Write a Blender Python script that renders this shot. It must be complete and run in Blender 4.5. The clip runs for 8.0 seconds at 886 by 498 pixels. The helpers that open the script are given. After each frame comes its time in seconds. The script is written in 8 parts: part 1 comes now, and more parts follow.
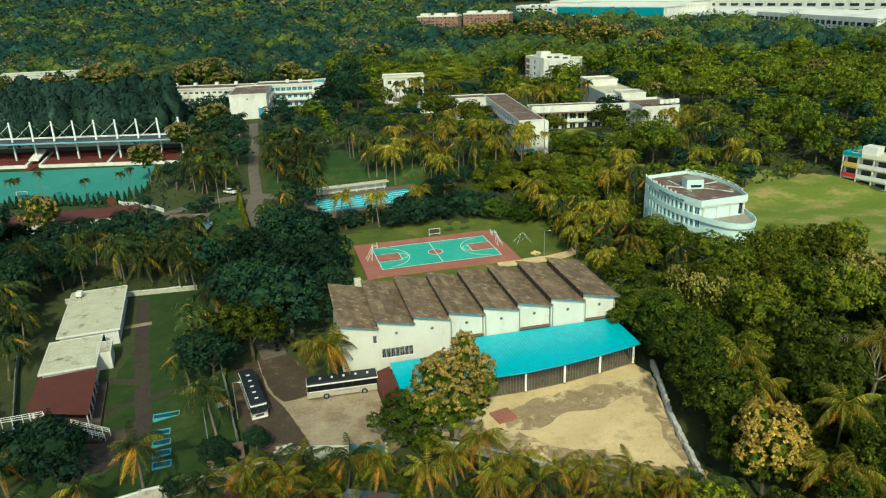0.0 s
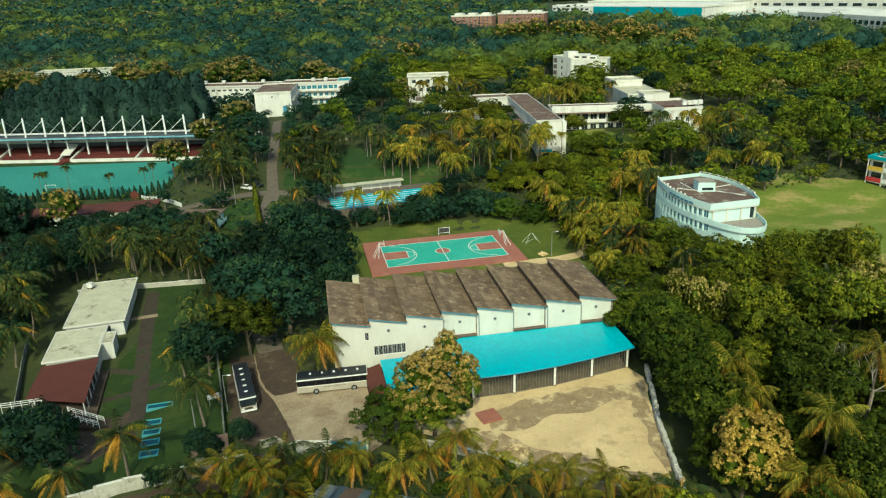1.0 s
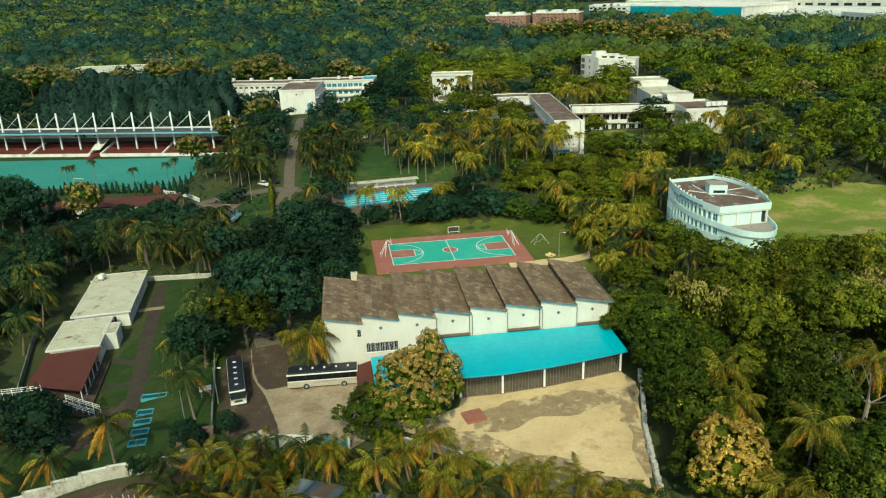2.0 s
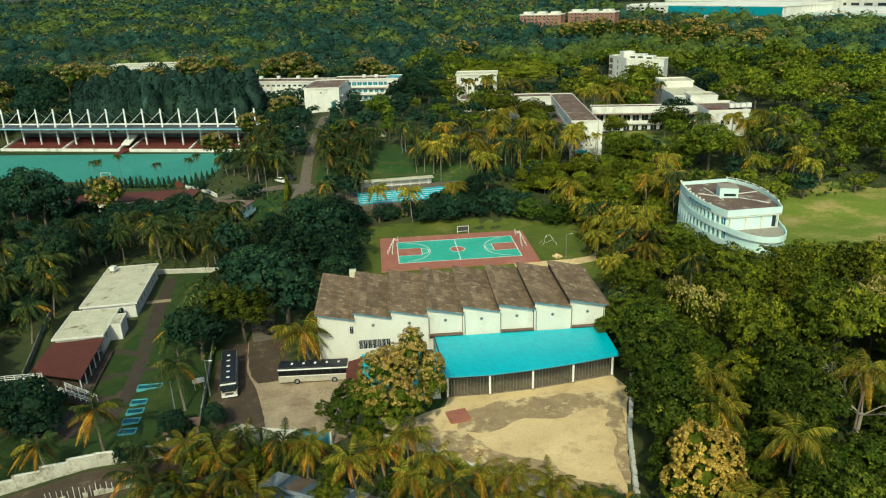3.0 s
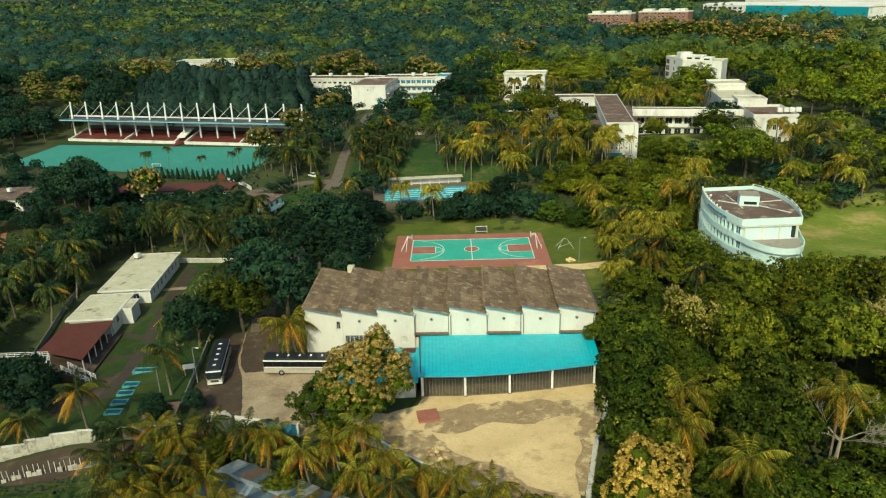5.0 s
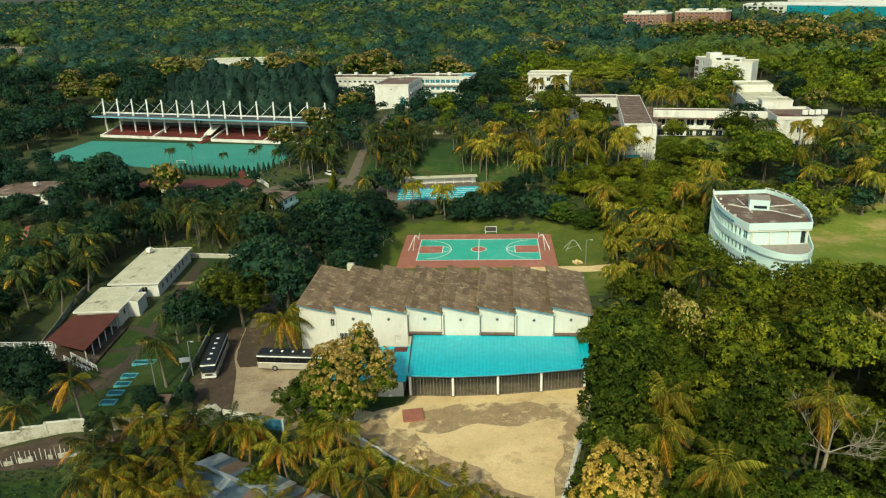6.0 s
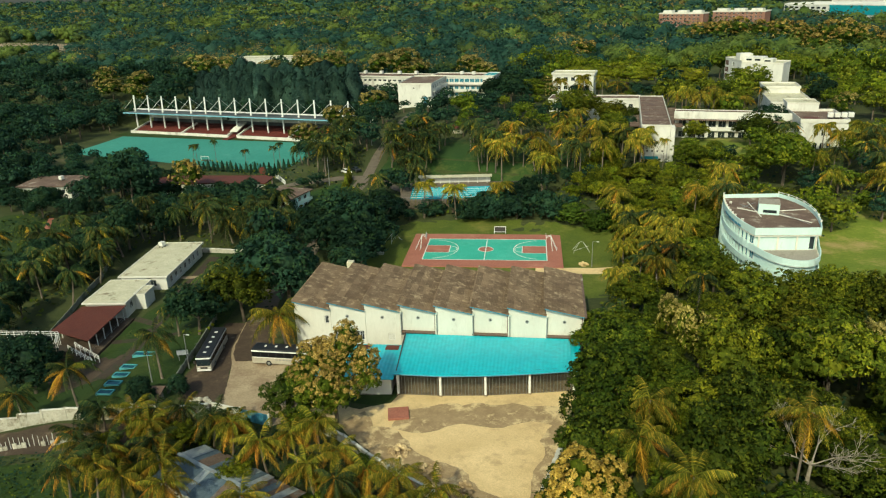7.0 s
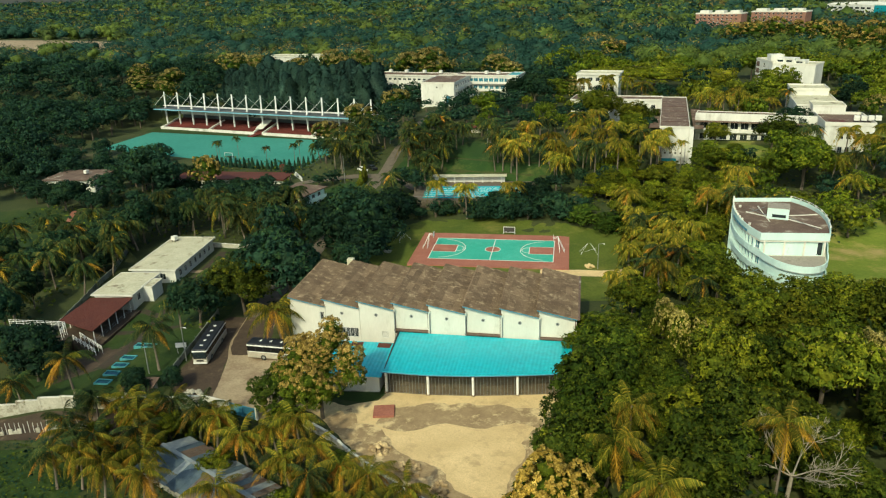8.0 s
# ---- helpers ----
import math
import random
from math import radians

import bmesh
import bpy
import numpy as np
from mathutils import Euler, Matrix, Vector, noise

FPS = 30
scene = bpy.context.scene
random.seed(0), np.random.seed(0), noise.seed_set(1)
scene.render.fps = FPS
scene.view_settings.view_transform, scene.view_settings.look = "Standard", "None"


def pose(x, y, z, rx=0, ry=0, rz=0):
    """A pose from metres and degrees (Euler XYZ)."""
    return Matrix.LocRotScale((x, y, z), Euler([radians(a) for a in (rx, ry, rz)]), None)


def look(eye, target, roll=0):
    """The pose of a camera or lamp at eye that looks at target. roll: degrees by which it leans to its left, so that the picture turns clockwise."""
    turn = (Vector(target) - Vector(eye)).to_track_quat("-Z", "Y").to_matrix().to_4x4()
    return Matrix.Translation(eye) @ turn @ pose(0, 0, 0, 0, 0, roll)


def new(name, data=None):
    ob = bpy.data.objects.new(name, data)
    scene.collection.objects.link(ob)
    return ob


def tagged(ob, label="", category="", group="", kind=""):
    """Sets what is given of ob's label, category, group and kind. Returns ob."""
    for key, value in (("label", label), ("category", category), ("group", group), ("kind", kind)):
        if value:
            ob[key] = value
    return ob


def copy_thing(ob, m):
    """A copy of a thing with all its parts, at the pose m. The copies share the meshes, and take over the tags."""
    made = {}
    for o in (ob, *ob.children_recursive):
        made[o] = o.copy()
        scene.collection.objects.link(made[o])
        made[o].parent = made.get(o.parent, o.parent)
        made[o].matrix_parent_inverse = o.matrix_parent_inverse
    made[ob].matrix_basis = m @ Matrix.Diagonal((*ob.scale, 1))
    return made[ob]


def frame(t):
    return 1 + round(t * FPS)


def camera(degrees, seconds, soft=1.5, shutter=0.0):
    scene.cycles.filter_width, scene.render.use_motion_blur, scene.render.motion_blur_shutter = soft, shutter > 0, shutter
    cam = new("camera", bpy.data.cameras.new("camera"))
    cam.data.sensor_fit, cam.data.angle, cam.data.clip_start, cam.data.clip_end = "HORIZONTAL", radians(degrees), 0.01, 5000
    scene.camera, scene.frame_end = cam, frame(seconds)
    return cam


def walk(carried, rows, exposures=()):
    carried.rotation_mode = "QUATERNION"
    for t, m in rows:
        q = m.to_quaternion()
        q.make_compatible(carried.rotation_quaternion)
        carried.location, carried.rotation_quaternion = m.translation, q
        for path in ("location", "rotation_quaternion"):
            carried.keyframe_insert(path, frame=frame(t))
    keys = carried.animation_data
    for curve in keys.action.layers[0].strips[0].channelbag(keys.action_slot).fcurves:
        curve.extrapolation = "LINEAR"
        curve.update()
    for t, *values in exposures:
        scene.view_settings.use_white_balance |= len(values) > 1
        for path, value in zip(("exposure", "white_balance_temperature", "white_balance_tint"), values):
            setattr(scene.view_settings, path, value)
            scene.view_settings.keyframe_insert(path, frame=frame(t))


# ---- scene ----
cam = camera(63.2, 8.0, soft=1.2)
METRES, EYE, TILT, LEAN, TURN = 57.0, 60.5, -20.4, 1.8, 0.0
ROWS = [
    (0.0, 0.0, 0.0, 0.0, -0.0, 0.0, 0.0),
    (0.5, 0.0644, 0.0018, -0.0012, 1.49, -0.01, -0.55),
    (1.0, 0.1274, 0.0057, -0.0017, 2.93, -0.05, -1.08),
    (1.5, 0.1903, 0.0126, -0.0013, 4.39, -0.11, -1.63),
    (3.0, 0.3802, 0.0385, 0.0041, 8.79, -0.36, -3.26),
    (3.5, 0.4426, 0.0493, 0.0077, 10.26, -0.48, -3.81),
    (4.0, 0.5037, 0.0622, 0.0119, 11.71, -0.62, -4.32),
    (4.5, 0.5632, 0.0769, 0.0181, 13.13, -0.75, -4.83),
    (6.0, 0.7394, 0.1314, 0.0361, 17.45, -1.19, -6.27),
    (6.5, 0.7967, 0.1527, 0.0423, 18.9, -1.37, -6.78),
    (7.0, 0.8536, 0.174, 0.0506, 20.33, -1.59, -7.26),
    (7.5, 0.9097, 0.1971, 0.0583, 21.78, -1.8, -7.75),
    (8.0, 0.9646, 0.2215, 0.0659, 23.21, -2.02, -8.26),
]
walk(cam, [(t, pose(0, 0, EYE, TILT, LEAN, TURN) @ pose(METRES * x, METRES * y, METRES * z, 90 + pitch, roll, yaw)) for t, x, y, z, yaw, pitch, roll in ROWS],
     exposures=[(0.0, 0.0, 6000, -14), (3.0, 0.0, 6200, -12), (4.5, 0.0, 6400, -10), (8.0, 0.03, 6500, -9)])

# ---- world and sun ----
SUN_TO = Vector((0.04, -0.75, 0.66)).normalized()
world = bpy.data.worlds.new("world")
scene.world = world
world.use_nodes = True
wn = world.node_tree.nodes
sky = wn.new("ShaderNodeTexSky")
sky.sky_type, sky.sun_disc = "NISHITA", False
sky.sun_elevation = math.asin(SUN_TO.z)
sky.sun_rotation = math.atan2(SUN_TO.x, SUN_TO.y)
sky.air_density, sky.dust_density = 1.0, 3.0
world.node_tree.links.new(sky.outputs[0], wn["Background"].inputs[0])
wn["Background"].inputs[1].default_value = 0.15
sun = new("sun", bpy.data.lights.new("sun", "SUN"))
sun.data.energy, sun.data.angle, sun.data.color = 3.2, radians(1.0), (1.0, 0.87, 0.64)
sun.matrix_world = look(SUN_TO * 300, (0, 0, 0))


# ---- materials ----
def nodes_of(name):
    m = bpy.data.materials.new(name)
    m.use_nodes = True
    nt = m.node_tree
    return m, nt, nt.nodes, nt.links, nt.nodes["Principled BSDF"]


def ramp(nt, fac, stops):
    r = nt.nodes.new("ShaderNodeValToRGB")
    while len(r.color_ramp.elements) < len(stops):
        r.color_ramp.elements.new(0.5)
    for e, (p, c) in zip(r.color_ramp.elements, stops):
        e.position, e.color = p, (*c, 1)
    nt.links.new(fac, r.inputs[0])
    return r.outputs[0]


def noise_tex(nt, vec, scale, detail=4, rough=0.6):
    n = nt.nodes.new("ShaderNodeTexNoise")
    n.inputs["Scale"].default_value, n.inputs["Detail"].default_value, n.inputs["Roughness"].default_value = scale, detail, rough
    nt.links.new(vec, n.inputs["Vector"])
    return n.outputs[0]


def mix_col(nt, fac, a, b, mode="MIX"):
    m = nt.nodes.new("ShaderNodeMix")
    m.data_type, m.blend_type = "RGBA", mode
    if isinstance(fac, float):
        m.inputs[0].default_value = fac
    else:
        nt.links.new(fac, m.inputs[0])
    for sock, v in ((m.inputs[6], a), (m.inputs[7], b)):
        if isinstance(v, tuple):
            sock.default_value = (*v, 1)
        else:
            nt.links.new(v, sock)
    return m.outputs[2]


def surf(name, lo, hi, scale=0.5, fine=6.0, rough=0.8, bump=0.0, stain=None, stain_scale=0.25, stain_at=(0.5, 0.7), metal=0.0, spec=0.3, rand=0.0, stretch=None, grain_mix=0.55):
    """A rough surface with broad and fine variation, stains with a shape of their own, and bump."""
    m, nt, n, l, bsdf = nodes_of(name)
    pos = n.new("ShaderNodeNewGeometry").outputs["Position"]
    if stretch:
        mp = n.new("ShaderNodeMapping")
        mp.inputs["Scale"].default_value = stretch
        l.new(pos, mp.inputs[0])
        pos = mp.outputs[0]
    broad = noise_tex(nt, pos, scale)
    grain = noise_tex(nt, pos, fine, 6, 0.7)
    base = ramp(nt, broad, [(0.3, lo), (0.7, hi)])
    dark = tuple(c * 0.62 for c in lo)
    col = mix_col(nt, ramp(nt, grain, [(0.35, (grain_mix,) * 3), (0.65, (0, 0, 0))]), base, dark)
    if stain:
        st = noise_tex(nt, pos, stain_scale, 7, 0.72)
        col = mix_col(nt, ramp(nt, st, [(stain_at[0], (0, 0, 0)), (stain_at[1], (1, 1, 1))]), col, stain)
    if rand:
        info = n.new("ShaderNodeObjectInfo").outputs["Random"]
        col = mix_col(nt, ramp(nt, info, [(0, (rand,) * 3), (0.45, (0, 0, 0))]), col, dark)
        pale = tuple(min(0.8, c * 1.55) for c in hi)
        col = mix_col(nt, ramp(nt, info, [(0.62, (0, 0, 0)), (1, (rand * 0.75,) * 3)]), col, pale)
    l.new(col, bsdf.inputs["Base Color"])
    bsdf.inputs["Roughness"].default_value, bsdf.inputs["Metallic"].default_value = rough, metal
    bsdf.inputs["Specular IOR Level"].default_value = spec
    if bump:
        b = n.new("ShaderNodeBump")
        b.inputs["Strength"].default_value, b.inputs["Distance"].default_value = min(1, bump), 0.08
        l.new(grain, b.inputs["Height"])
        l.new(b.outputs[0], bsdf.inputs["Normal"])
    return m


def leafy(name, dark, light, tip, glow=0.28, rough=0.55, hues=(0.482, 0.515)):
    """Foliage: varied leaf by leaf and tree by tree, partly letting light through."""
    m, nt, n, l, bsdf = nodes_of(name)
    isl = n.new("ShaderNodeNewGeometry").outputs["Random Per Island"]
    tree = n.new("ShaderNodeObjectInfo").outputs["Random"]
    col = ramp(nt, isl, [(0.0, dark), (0.68, light), (1.0, tip)])
    hue = n.new("ShaderNodeHueSaturation")
    mr = n.new("ShaderNodeMapRange")
    mr.inputs[3].default_value, mr.inputs[4].default_value = hues
    l.new(tree, mr.inputs[0])
    l.new(mr.outputs[0], hue.inputs["Hue"])
    mv = n.new("ShaderNodeMath")
    mv.operation = "MULTIPLY_ADD"
    mv.inputs[1].default_value, mv.inputs[2].default_value = 0.7, 0.6
    fr = n.new("ShaderNodeMath")
    fr.operation = "FRACT"
    mm = n.new("ShaderNodeMath")
    mm.operation = "MULTIPLY"
    mm.inputs[1].default_value = 7.31
    l.new(tree, mm.inputs[0])
    l.new(mm.outputs[0], fr.inputs[0])
    l.new(fr.outputs[0], mv.inputs[0])
    pos = n.new("ShaderNodeNewGeometry").outputs["Position"]
    val = mv.outputs[0]
    for scale, lo, hi in ((0.07, 0.72, 1.34), (1.5, 0.70, 1.32)):
        rng = n.new("ShaderNodeMapRange")
        rng.inputs[1].default_value, rng.inputs[2].default_value = 0.32, 0.68
        rng.inputs[3].default_value, rng.inputs[4].default_value = lo, hi
        l.new(noise_tex(nt, pos, scale, 3, 0.6), rng.inputs[0])
        mul = n.new("ShaderNodeMath")
        mul.operation = "MULTIPLY"
        l.new(val, mul.inputs[0])
        l.new(rng.outputs[0], mul.inputs[1])
        val = mul.outputs[0]
    l.new(val, hue.inputs["Value"])
    l.new(col, hue.inputs["Color"])
    l.new(hue.outputs[0], bsdf.inputs["Base Color"])
    bsdf.inputs["Roughness"].default_value, bsdf.inputs["Specular IOR Level"].default_value = rough, 0.05
    tr = n.new("ShaderNodeBsdfTranslucent")
    l.new(hue.outputs[0], tr.inputs[0])
    mx = n.new("ShaderNodeMixShader")
    mx.inputs[0].default_value = glow
    l.new(bsdf.outputs[0], mx.inputs[1])
    l.new(tr.outputs[0], mx.inputs[2])
    l.new(mx.outputs[0], n["Material Output"].inputs[0])
    return m


def plain(name, c, rough=0.5, metal=0.0, spec=0.4, trans=0.0):
    m, nt, n, l, bsdf = nodes_of(name)
    pos = n.new("ShaderNodeNewGeometry").outputs["Position"]
    g = noise_tex(nt, pos, 1.7, 5)
    col = ramp(nt, g, [(0.3, tuple(v * 0.82 for v in c)), (0.65, c)])
    l.new(col, bsdf.inputs["Base Color"])
    bsdf.inputs["Roughness"].default_value, bsdf.inputs["Metallic"].default_value = rough, metal
    bsdf.inputs["Specular IOR Level"].default_value, bsdf.inputs["Transmission Weight"].default_value = spec, trans
    return m


